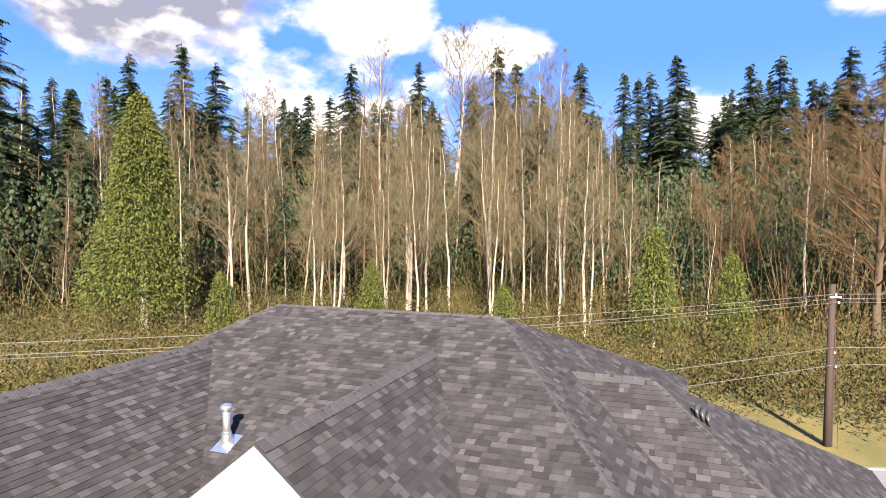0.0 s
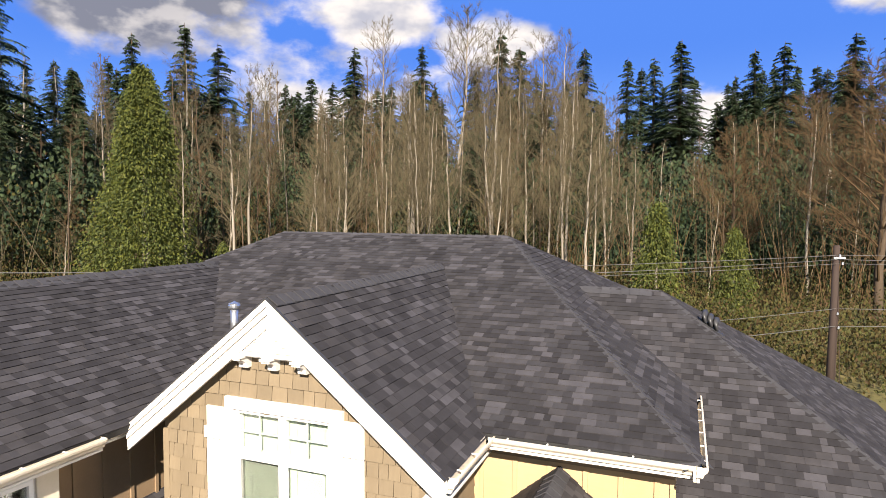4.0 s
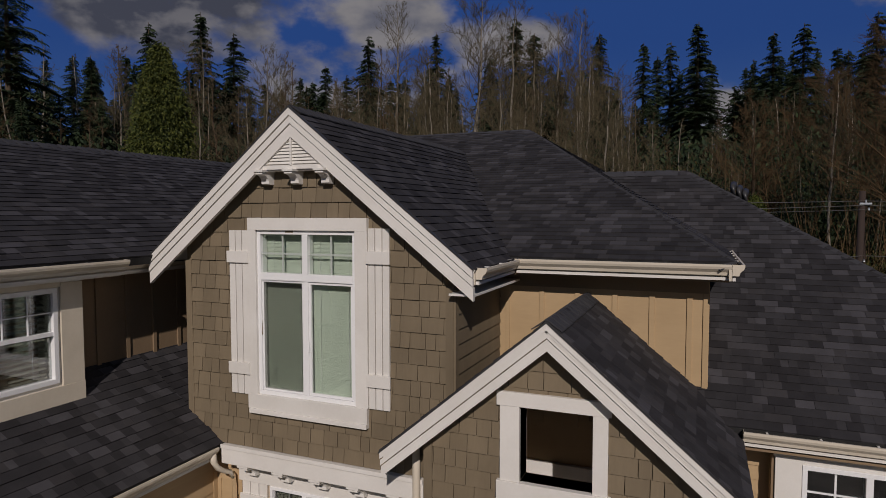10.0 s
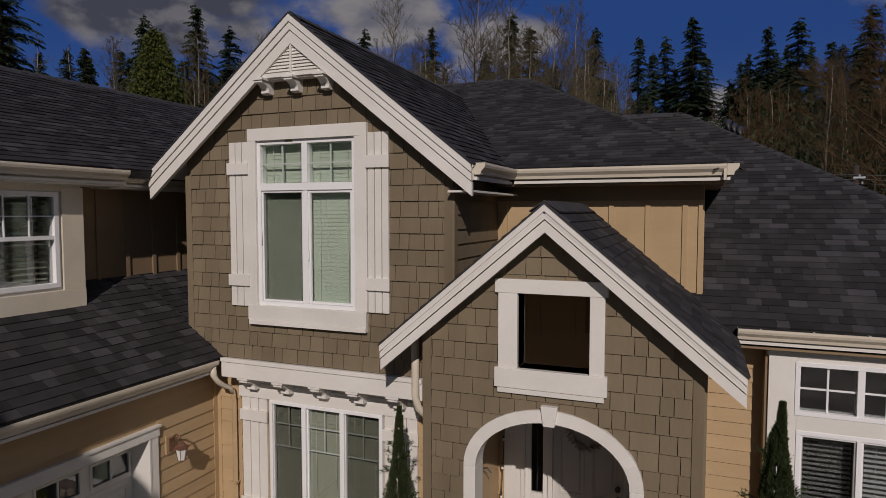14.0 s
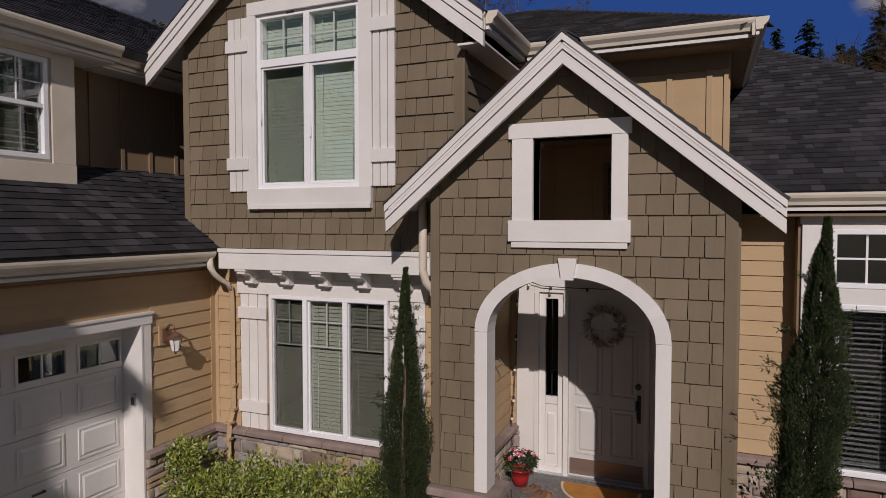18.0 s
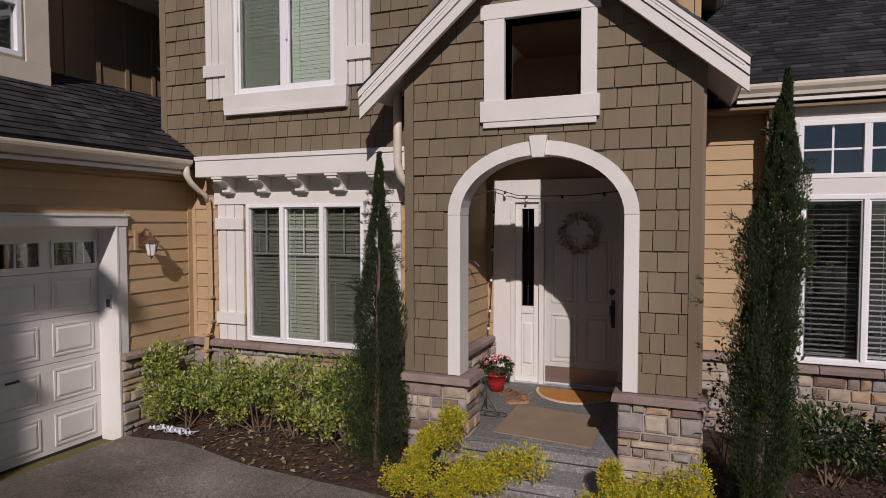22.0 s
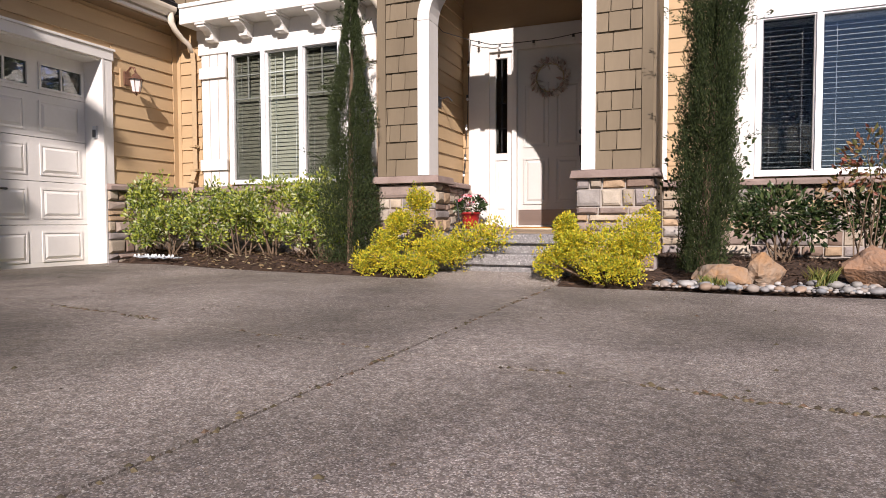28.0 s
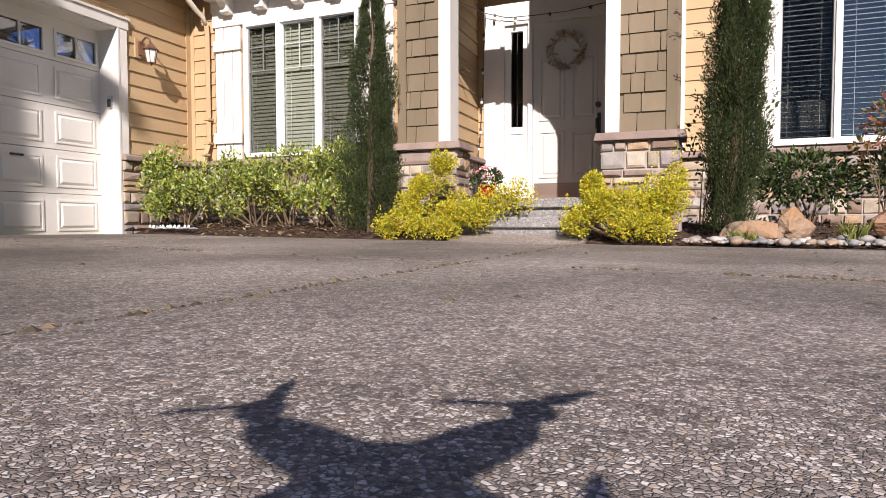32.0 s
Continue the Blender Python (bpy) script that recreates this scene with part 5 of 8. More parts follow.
right_in = structure("wall_porch_right", Shape().box(-0.39, PX1, PY + T, 7.495, 0.4, 3.6), M_SHAKE, "east wall of the porch", "wall")
part("corner_board", Shape().box(PX1, PX1 + 0.022, PY, PY + 0.10, 1.02, 3.55), M_SHAKE, right_in)
structure("porch_ceiling", Shape().box(-2.02, -0.94, PY + T, 7.47, 4.19, 4.21), M_BROWN, "brown ceiling high inside the porch", "ceiling")

# arch trim
tr = thing("arch_trim", "white painted arch trim with keystone round the porch opening", "arch trim", kind="structure", at=(AX, PY, 1.0))
def arch_ring(a0, r0, a1, r1, i0, i1, n=24):
    inner = [(AX + a0 * math.cos(math.pi * i / n), AZ + r0 * math.sin(math.pi * i / n)) for i in range(i0, i1 + 1)]
    outer = [(AX + a1 * math.cos(math.pi * i / n), AZ + r1 * math.sin(math.pi * i / n)) for i in range(i0, i1 + 1)]
    s = Shape()
    y0, y1 = PY - 0.045, PY + T - 0.02
    for k in range(len(inner) - 1):
        s.prism([(inner[k][0], y0, inner[k][1]), (outer[k][0], y0, outer[k][1]), (outer[k + 1][0], y0, outer[k + 1][1]), (inner[k + 1][0], y0, inner[k + 1][1])], (0, y1 - y0, 0))
    return s


part("arch_segment", arch_ring(0.685, 0.492, 0.80, 0.607, 0, 11), M_WHITE, tr)
part("arch_segment", arch_ring(0.685, 0.492, 0.80, 0.607, 13, 24), M_WHITE, tr)
part("arch_segment", arch_ring(0.685, 0.492, 0.80, 0.607, 11, 13), M_WHITE, tr)
part("keystone", Shape().prism([(AX - 0.05, PY - 0.07, 2.895), (AX + 0.05, PY - 0.07, 2.895), (AX + 0.075, PY - 0.07, 3.072), (AX - 0.075, PY - 0.07, 3.072)], (0, 0.09, 0)), M_WHITE, tr, bevel=0.004)
for a, b in ((AX - 0.80, AX - 0.685), (AX + 0.685, AX + 0.80)):
    part("leg", Shape().box(a, b, PY - 0.045, PY + T - 0.02, 1.02, AZ - 0.003), M_WHITE, tr, bevel=0.004)
# porch gable opening trim
tr = thing("gable_opening_trim", "white trim round the unglazed opening in the porch gable", "window trim", kind="structure", at=(-1.43, PY, 3.3))
part("head_trim", Shape().box(-1.955, -0.965, PY - 0.05, PY + T, PWIN[3], 4.18), M_WHITE, tr, bevel=0.004)
part("side_trim", Shape().box(-1.925, PWIN[0], PY - 0.045, PY + T + 0.01, PWIN[2], PWIN[3]), M_WHITE, tr, bevel=0.004)
part("side_trim", Shape().box(PWIN[1], -0.99, PY - 0.045, PY + T + 0.01, PWIN[2], PWIN[3]), M_WHITE, tr, bevel=0.004)
part("apron", Shape().box(-1.955, -0.965, PY - 0.06, PY + T, 3.205, PWIN[2]), M_WHITE, tr, bevel=0.004)
part("sill", Shape().box(-1.93, -0.99, PY - 0.05, PY, 3.155, 3.205), M_WHITE, tr, bevel=0.004)
# small window seen through it
w = thing("window_5", "small dark window high on the wall inside the porch", "window", kind="structure", at=(-1.2, 7.33, 3.4))
frame_bars(w, "window_frame", -1.45, -0.95, 3.39, 4.01, 0.05, 7.445, 7.495, M_BROWN)
pane(w, -1.40, -1.0, 3.44, 3.96, 7.48, M_GLASS_DARK)
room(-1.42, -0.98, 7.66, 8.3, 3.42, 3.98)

# stone piers
def pier(x0, x1, y0, y1, z1, seed, label):
    p = structure("stone_pier", Shape().box(x0, x1, y0, y1, 0.0, z1), M_MORTAR, label, "stone pier")
    stone_face(p, (x0 - 0.02, y0, 0.05), (1, 0, 0), (0, -1, 0), x1 - x0 + 0.04, z1 - 0.05, seed)
    stone_face(p, (x1, y0, 0.05), (0, 1, 0), (1, 0, 0), y1 - y0, z1 - 0.05, seed + 1)
    stone_face(p, (x0, y1, 0.05), (0, -1, 0), (-1, 0, 0), y1 - y0, z1 - 0.05, seed + 2)
    part("cap_slab", Shape().loft([(x0 - 0.07, y0 - 0.07, z1), (x1 + 0.07, y0 - 0.07, z1), (x1 + 0.07, y1, z1), (x0 - 0.07, y1, z1)], [(x0 - 0.055, y0 - 0.055, z1 + 0.065), (x1 + 0.055, y0 - 0.055, z1 + 0.065), (x1 + 0.055, y1, z1 + 0.065), (x0 - 0.055, y1, z1 + 0.065)]), M_CAP, p, bevel=0.008)
    return p


pier(-2.63, -2.09, 5.60, 5.95, 0.948, 61, "ledge-stone pier with a brown cap carrying the porch wall")
pier(-0.785, -0.20, 5.60, 5.95, 0.948, 66, "ledge-stone pier with a brown cap beside the steps")
mortar = structure("stone_base_porch", Shape().box(-2.50, -2.46, 5.95, 7.495, 0.4, 0.98).box(-2.46, -2.35, 7.45, 7.495, 0.4, 0.98), M_MORTAR, "ledge-stone base inside the porch", "stone wall")
stone_face(mortar, (-2.46, 5.95, 0.56), (0, 1, 0), (1, 0, 0), 1.50, 0.42, 71)
stone_face(mortar, (-2.46, 7.45, 0.56), (1, 0, 0), (0, -1, 0), 0.10, 0.42, 72)
stone_cap(mortar, (-2.46, 5.95, 0.985), (-2.46, 7.45, 0.985), (1, 0, 0), 0.08)

# ---------------- front door ----------------
case = thing("door_casing", "white casing with broad pilaster round the front door", "door casing", kind="structure", at=(-1.555, 7.460, 0.505))
part("pilaster", Shape().box(-2.405, -2.195, 7.445, 7.495, 0.505, 2.838), M_WHITE, case, bevel=0.004)
part("jamb", Shape().box(-2.195, -2.145, 7.425, 7.560, 0.505, 2.585), M_WHITE, case, bevel=0.004)
part("mullion", Shape().box(-1.865, -1.810, 7.425, 7.560, 0.505, 2.585), M_WHITE, case, bevel=0.004)
part("jamb", Shape().box(-0.995, -0.945, 7.425, 7.560, 0.505, 2.585), M_WHITE, case, bevel=0.004)
part("pilaster", Shape().box(-0.945, -0.735, 7.445, 7.495, 0.505, 2.838), M_WHITE, case, bevel=0.004)
part("head", Shape().box(-2.195, -0.945, 7.435, 7.495, 2.585, 2.838), M_WHITE, case, bevel=0.004)
part("threshold", Shape().box(-2.145, -0.995, 7.400, 7.580, 0.500, 0.535), M_STEEL, case, bevel=0.004)
sl = thing("sidelight", "white sidelight with a tall dark leaded pane", "sidelight", at=(-2.005, 7.490, 0.535))
frame_bars(sl, "frame", -2.145, -1.865, 0.535, 2.58, 0.068, 7.470, 7.520, M_WHITE)
part("lower_panel", Shape().box(-2.075, -1.935, 7.485, 7.510, 0.605, 1.320), M_WHITE, sl)
part("raised_panel", Shape().loft([(-2.055, 7.485, 0.735), (-1.955, 7.485, 0.735), (-1.955, 7.485, 1.218), (-2.055, 7.485, 1.218)], [(-2.040, 7.472, 0.755), (-1.970, 7.472, 0.755), (-1.970, 7.472, 1.198), (-2.040, 7.472, 1.198)]), M_WHITE, sl)
part("mid_rail", Shape().box(-2.075, -1.935, 7.470, 7.520, 1.320, 1.401), M_WHITE, sl)
pane(sl, -2.077, -1.933, 1.40, 2.51, 7.500, M_GLASS_DARK)
for zz in (1.69, 1.99, 2.26):
    part("came", Shape().box(-2.075, -1.935, 7.494, 7.499, zz, zz + 0.008), M_DARK, sl)
part("came", Shape().box(-2.009, -2.001, 7.493, 7.498, 1.401, 2.514), M_DARK, sl)
door = thing("front_door", "white panelled front door with brushed kick plate and handle set", "front door", at=(-1.355, 7.500, 0.535))
M_DOOR = material("door_paint", (0.56, 0.54, 0.50), (0.62, 0.60, 0.56), 0.45, 2, 40, 0.08)
part("leaf", Shape().box(-1.810, -0.995, 7.480, 7.525, 0.535, 2.585), M_DOOR, door, bevel=0.004)
for a, b in ((-1.735, -1.445), (-1.365, -1.075)):
    for c0, c1 in ((0.795, 1.335), (1.455, 2.19)):
        frame_bars(door, "panel_moulding", a, b, c0, c1, 0.022, 7.468, 7.480, M_DOOR, "x", 0.003)
        part("raised_panel", Shape().loft([(a + 0.04, 7.480, c0 + 0.04), (b - 0.04, 7.480, c0 + 0.04), (b - 0.04, 7.480, c1 - 0.04), (a + 0.04, 7.480, c1 - 0.04)], [(a + 0.06, 7.470, c0 + 0.06), (b - 0.06, 7.470, c0 + 0.06), (b - 0.06, 7.470, c1 - 0.06), (a + 0.06, 7.470, c1 - 0.06)]), M_DOOR, door)
part("kick_plate", Shape().box(-1.795, -1.01, 7.473, 7.480, 0.555, 0.735), material("brushed_bronze", (0.30, 0.22, 0.18), (0.38, 0.29, 0.24), 0.4, 4, 80, 0.05, metal=0.7, stretch=(0.1, 1, 6)), door, "brushed bronze kick plate")
part("handle", Shape().tube([(-1.065, 7.475, 1.441), (-1.065, 7.430, 1.431), (-1.065, 7.415, 1.360), (-1.065, 7.430, 1.269), (-1.065, 7.475, 1.228)], 0.012, 8), M_DARK, door, "bronze door pull", smooth=True)
part("lock_plate", Shape().box(-1.095, -1.035, 7.470, 7.482, 1.208, 1.512), M_DARK, door, bevel=0.004)
part("deadbolt", Shape().tube([(-1.065, 7.480, 1.603), (-1.065, 7.450, 1.603)], 0.032, 12), M_DARK, door)
structure("hall_wall", Shape().box(-2.455, -0.555, 8.500, 8.550, 0.435, 2.858), M_ROOM, "plain hall wall behind the sidelight, its dimness put in as dark colour", "room")

# ---------------- plants and small things by the door ----------------
def leaf_material(name, hues, rough=0.5, glow=0.25):
    """Leaves that differ one by one and let some light through."""
    m = material(name, (0.8, 0.8, 0.8), (1.1, 1.1, 1.1), rough, 20, 90, 0.0, hues=hues, vary=0.2)
    nt = m.node_tree
    b, out = nt.nodes["Principled BSDF"], nt.nodes["Material Output"]
    tl, mx = nt.nodes.new("ShaderNodeBsdfTranslucent"), nt.nodes.new("ShaderNodeMixShader")
    nt.links.new(b.inputs["Base Color"].links[0].from_socket, tl.inputs[0])
    mx.inputs[0].default_value = glow
    nt.links.new(b.outputs[0], mx.inputs[1])
    nt.links.new(tl.outputs[0], mx.inputs[2])
    nt.links.new(mx.outputs[0], out.inputs[0])
    return m


M_LEAF_Y = leaf_material("golden_leaf", ((0.62, 0.54, 0.03), (0.50, 0.50, 0.035), (0.72, 0.58, 0.04), (0.36, 0.40, 0.035), (0.66, 0.48, 0.03), (0.24, 0.29, 0.03)))
M_LEAF_V = leaf_material("variegated_leaf", ((0.17, 0.24, 0.05), (0.32, 0.38, 0.06), (0.52, 0.55, 0.30), (0.11, 0.16, 0.04), (0.44, 0.46, 0.07), (0.26, 0.33, 0.06), (0.38, 0.42, 0.05)))
M_LEAF_C = leaf_material("cypress_spray", ((0.036, 0.056, 0.017), (0.050, 0.072, 0.020), (0.028, 0.045, 0.015), (0.066, 0.085, 0.025), (0.040, 0.052, 0.020)), 0.85)
M_LEAF_R = leaf_material("rhododendron_leaf", ((0.038, 0.068, 0.022), (0.060, 0.098, 0.030), (0.098, 0.128, 0.045), (0.030, 0.053, 0.022)), 0.35)
M_LEAF_N = leaf_material("reddish_leaf", ((0.20, 0.10, 0.05), (0.28, 0.17, 0.06), (0.14, 0.14, 0.05), (0.25, 0.08, 0.05)))
M_GRASSBLADE = leaf_material("grass_blade", ((0.22, 0.24, 0.06), (0.30, 0.27, 0.08), (0.14, 0.18, 0.05)))
M_STEM = material("shrub_stem", (0.10, 0.065, 0.04), (0.20, 0.14, 0.09), 0.9, 20, 90, 0.3)
M_DRY = leaf_material("dry_leaf", ((0.34, 0.24, 0.12), (0.44, 0.34, 0.18), (0.26, 0.16, 0.08), (0.5, 0.42, 0.26)))


def leaves(rr, blobs, count, size, slim=0.45, up=0.5, shell=0.55):
    """Folded leaf blades scattered in the outer part of some ellipsoids (centre, radii)."""
    s = Shape()
    vol = [b[1][0] * b[1][1] * b[1][2] for b in blobs]
    for _ in range(count):
        c, r = rr.choices(blobs, vol)[0]
        d = Vector((rr.gauss(0, 1), rr.gauss(0, 1), rr.gauss(0, 1))).normalized()
        k = shell + (1.06 - shell) * rr.random() ** 0.6
        k *= 1 + 0.18 * noise.noise((c[0] * 3 + d.x * 2.2, c[1] * 3 + d.y * 2.2, d.z * 2.2))
        p = Vector((c[0] + d.x * r[0] * k, c[1] + d.y * r[1] * k, c[2] + d.z * r[2] * k))
        a = (d + Vector((rr.gauss(0, 0.5), rr.gauss(0, 0.5), rr.gauss(0, 0.5) + up))).normalized()
        b = a.cross(Vector((rr.gauss(0, 1), rr.gauss(0, 1), rr.gauss(0, 1)))).normalized()
        n = a.cross(b)
        h = size * rr.uniform(0.7, 1.3)
        w = h * slim
        i = len(s.v)
        s.v += [tuple(p), tuple(p + a * h * 0.5 + b * w * 0.5 + n * w * 0.18), tuple(p + a * h), tuple(p + a * h * 0.5 - b * w * 0.5 + n * w * 0.18)]
        s.f += [(i, i + 1, i + 2), (i, i + 2, i + 3)]
    return s


def clumps(rr, blobs, k, r, spikes=0):
    """Each large form broken into k small ones of about radius r round its outside, with upright shoots."""
    out = []
    for c, q in blobs:
        for i in range(k):
            d = Vector((rr.gauss(0, 1), rr.gauss(0, 1), rr.gauss(0.25, 1))).normalized()
            f = rr.uniform(0.45, 1.05)
            g = r * rr.uniform(0.6, 1.3)
            out.append(((c[0] + d.x * q[0] * f, c[1] + d.y * q[1] * f, max(c[2] + d.z * q[2] * f, 0.10)), (g, g, g * rr.uniform(0.7, 1.1))))
        for i in range(spikes):
            a = rr.random() * 6.283
            out.append(((c[0] + math.cos(a) * q[0] * 0.7, c[1] + math.sin(a) * q[1] * 0.7, c[2] + q[2] * rr.uniform(0.7, 1.15)), (0.022, 0.022, 0.075)))
    return out


def shrub(name, label, category, base, blobs, count, size, mat, group="", stems=9, seed=1, slim=0.45, stem_r=0.008, up=0.5, shell=0.45):
    rr = random.Random(seed)
    t = thing(name, label, category, group, at=base)
    part("leaves", leaves(rr, blobs, count, size, slim, up, shell), mat, t)
    for i in range(stems):
        c, r = blobs[i % len(blobs)]
        a = Vector(base) + Vector((rr.uniform(-0.08, 0.08), rr.uniform(-0.06, 0.06), 0))
        b = Vector((c[0] + rr.uniform(-0.7, 0.7) * r[0], c[1] + rr.uniform(-0.7, 0.7) * r[1], c[2] + rr.uniform(0.1, 0.7) * r[2]))
        m = (a + b) / 2 + Vector((rr.uniform(-0.06, 0.06), rr.uniform(-0.06, 0.06), 0.03))
        part("stem", Shape().tube([a, m, b], (stem_r, stem_r * 0.7, stem_r * 0.35), 5), M_STEM, t)
    return t


# variegated shrubs under the front window
VB = ((-5.42, 5.50, 0.22, 0.20, 1.06), (-5.10, 5.52, 0.32, 0.24, 0.86), (-4.70, 5.62, 0.32, 0.25, 0.95), (-4.30, 5.66, 0.34, 0.27, 0.88), (-3.92, 5.66, 0.34, 0.28, 1.00), (-3.52, 5.62, 0.32, 0.27, 1.0), (-3.22, 5.56, 0.26, 0.22, 1.04))
for i, (x, y, rx, ry, top) in enumerate(VB):
    rr = random.Random(100 + i)
    z0 = drive_z(x, y) + 0.08
    h = top - z0
    blobs = []
    for k in range(11):
        f = rr.uniform(0.30, 0.92)
        q = 1.0 if f < 0.7 else 0.7
        r = rr.uniform(0.07, 0.15)
        blobs.append(((x + rr.uniform(-1, 1) * rx * q, y + rr.uniform(-1, 0.8) * ry * q, z0 + h * f), (r * 1.1, r, r * rr.uniform(0.8, 1.1))))
    for k in range(5):
        blobs.append(((x + rr.uniform(-0.9, 0.9) * rx, y + rr.uniform(-0.5, 0.5) * ry, z0 + h * rr.uniform(0.85, 0.97)), (0.05, 0.05, 0.13)))
    shrub("variegated_shrub", "leafy green and cream variegated shrub in the mulch bed", "shrub", (x, y, z0), blobs, 2300, 0.042, M_LEAF_V, "shrubs under the window", 9, 200 + i, 0.5, shell=0.3)

# golden shrubs beside the steps
shrub("golden_shrub", "bright yellow-green shrub climbing the stone pier", "shrub", (-2.11, 5.14, 0.10), clumps(random.Random(1158), [((-2.47, 5.08, 0.26), (0.18, 0.13, 0.09)), ((-2.34, 5.12, 0.40), (0.07, 0.08, 0.10)), ((-2.24, 5.18, 0.56), (0.05, 0.06, 0.09)), ((-1.96, 5.10, 0.38), (0.18, 0.14, 0.17)), ((-2.06, 5.20, 0.68), (0.07, 0.07, 0.17)), ((-2.13, 5.03, 0.23), (0.30, 0.11, 0.08)), ((-1.75, 5.10, 0.32), (0.09, 0.11, 0.09))], 15, 0.072, 4), 17000, 0.019, M_LEAF_Y, "golden shrubs", 10, 301, 0.6)
shrub("golden_shrub", "low yellow-green shoots leaning over the steps", "shrub", (-1.74, 5.25, 0.23), clumps(random.Random(1028), [((-1.62, 5.23, 0.42), (0.17, 0.13, 0.12)), ((-1.43, 5.23, 0.48), (0.12, 0.10, 0.09)), ((-1.74, 5.25, 0.34), (0.10, 0.1, 0.12))], 17, 0.095, 4), 3000, 0.023, M_LEAF_Y, "golden shrubs", 5, 302, 0.6)
shrub("golden_shrub", "bright golden-yellow shrub in front of the stone pier", "shrub", (-0.50, 5.02, 0.11), clumps(random.Random(1158), [((-0.87, 5.00, 0.30), (0.14, 0.13, 0.10)), ((-0.79, 5.06, 0.50), (0.02, 0.03, 0.12)), ((-0.52, 5.00, 0.36), (0.20, 0.17, 0.19)), ((-0.26, 5.10, 0.52), (0.13, 0.14, 0.21)), ((-0.30, 5.02, 0.34), (0.16, 0.13, 0.14)), ((-0.46, 4.91, 0.24), (0.25, 0.11, 0.09)), ((-0.70, 4.97, 0.36), (0.08, 0.1, 0.12))], 15, 0.075, 4), 19000, 0.019, M_LEAF_Y, "golden shrubs", 10, 303, 0.6)


def cypress(name, label, base, top, radius, count, seed, lean=(0, 0), sparse=0.0, body=0.6):
    """A slim upright conifer of many short sprays."""
    rr = random.Random(seed)
    t = thing(name, label, "cypress", at=base)
    H = top - base[2]
    s = Shape()
    while len(s.f) < count * 2:
        k = rr.random() ** 0.8
        prof = min(1.0, 0.62 + k * 2.2) * (1 - 0.28 * min(1, k / body)) * (1 - max(0, (k - body) / (1.02 - body)) ** 0.9)
        r0 = radius * max(0.03, prof)
        a = rr.random() * 2 * math.pi
        lump = 1 + 0.75 * noise.noise((math.cos(a) * 1.4 + seed, math.sin(a) * 1.4, k * 7)) + 0.3 * noise.noise((math.cos(a) * 4, math.sin(a) * 4 + seed, k * 20))
        if sparse and noise.noise((math.cos(a) * 1.8, math.sin(a) * 1.8 + seed * 3, k * 9)) > 0.55 - sparse:
            continue
        if k > 0.62 and noise.noise((math.cos(a) * 2.2 + seed, math.sin(a) * 2.2, k * 34)) > 0.34 - 0.75 * (k - 0.62):
            continue
        q = r0 * lump * (0.15 + 0.88 * rr.random() ** 0.5)
        z = base[2] + 0.03 + H * k
        p = Vector((base[0] + lean[0] * k + math.cos(a) * q, base[1] + lean[1] * k + math.sin(a) * q, z))
        d = Vector((math.cos(a) * 0.55 + rr.gauss(0, 0.3), math.sin(a) * 0.55 + rr.gauss(0, 0.3), 1.0 + rr.gauss(0, 0.25))).normalized()
        b = d.cross(Vector((rr.gauss(0, 1), rr.gauss(0, 1), rr.gauss(0, 1)))).normalized()
        h, w = rr.uniform(0.014, 0.034), rr.uniform(0.0025, 0.0045)
        i = len(s.v)
        s.v += [tuple(p - b * w * 0.3), tuple(p + d * h * 0.55 + b * w), tuple(p + d * h), tuple(p + d * h * 0.5 - b * w)]
        s.f += [(i, i + 1, i + 2), (i, i + 2, i + 3)]
    for _ in range(46):
        k, a = rr.uniform(0.10, 0.9), rr.random() * 2 * math.pi
        r0 = radius * (1 - max(0, (k - body) / (1.02 - body)) ** 0.9)
        o = Vector((base[0] + lean[0] * k, base[1] + lean[1] * k, base[2] + H * k))
        out = Vector((math.cos(a), math.sin(a), rr.uniform(0.2, 0.7))).normalized()
        reach = r0 * rr.uniform(1.15, 1.6) + 0.03
        for q in range(44):
            f = rr.random()
            p = o + out * reach * (0.5 + 0.5 * f) + Vector((rr.gauss(0, 0.012), rr.gauss(0, 0.012), rr.gauss(0, 0.012)))
            d = (out + Vector((rr.gauss(0, 0.5), rr.gauss(0, 0.5), rr.gauss(0, 0.5)))).normalized()
            b = d.cross(Vector((rr.gauss(0, 1), rr.gauss(0, 1), rr.gauss(0, 1)))).normalized()
            i = len(s.v)
            s.v += [tuple(p), tuple(p + d * 0.015 + b * 0.004), tuple(p + d * 0.032), tuple(p + d * 0.015 - b * 0.004)]
            s.f += [(i, i + 1, i + 2), (i, i + 2, i + 3)]
    part("foliage", s, M_LEAF_C, t)
    part("trunk", Shape().tube([(base[0], base[1], base[2] - 0.05), (base[0] + lean[0] * 0.5, base[1] + lean[1] * 0.5, base[2] + H * 0.5), (base[0] + lean[0], base[1] + lean[1], base[2] + H * 0.95)], (0.035, 0.02, 0.005), 7), M_STEM, t)
    return t


cypress("slim_cypress", "slim ragged dark green cypress beside the porch", (-2.86, 5.40, 0.18), 2.93, 0.34, 62000, 11, (0.05, 0.0), 0.15, 0.30)
cypress("slim_cypress", "dense dark green columnar cypress by the boulders", (0.16, 5.34, 0.18), 3.35, 0.245, 105000, 12, (0.15, 0.0), 0.0, 0.62)

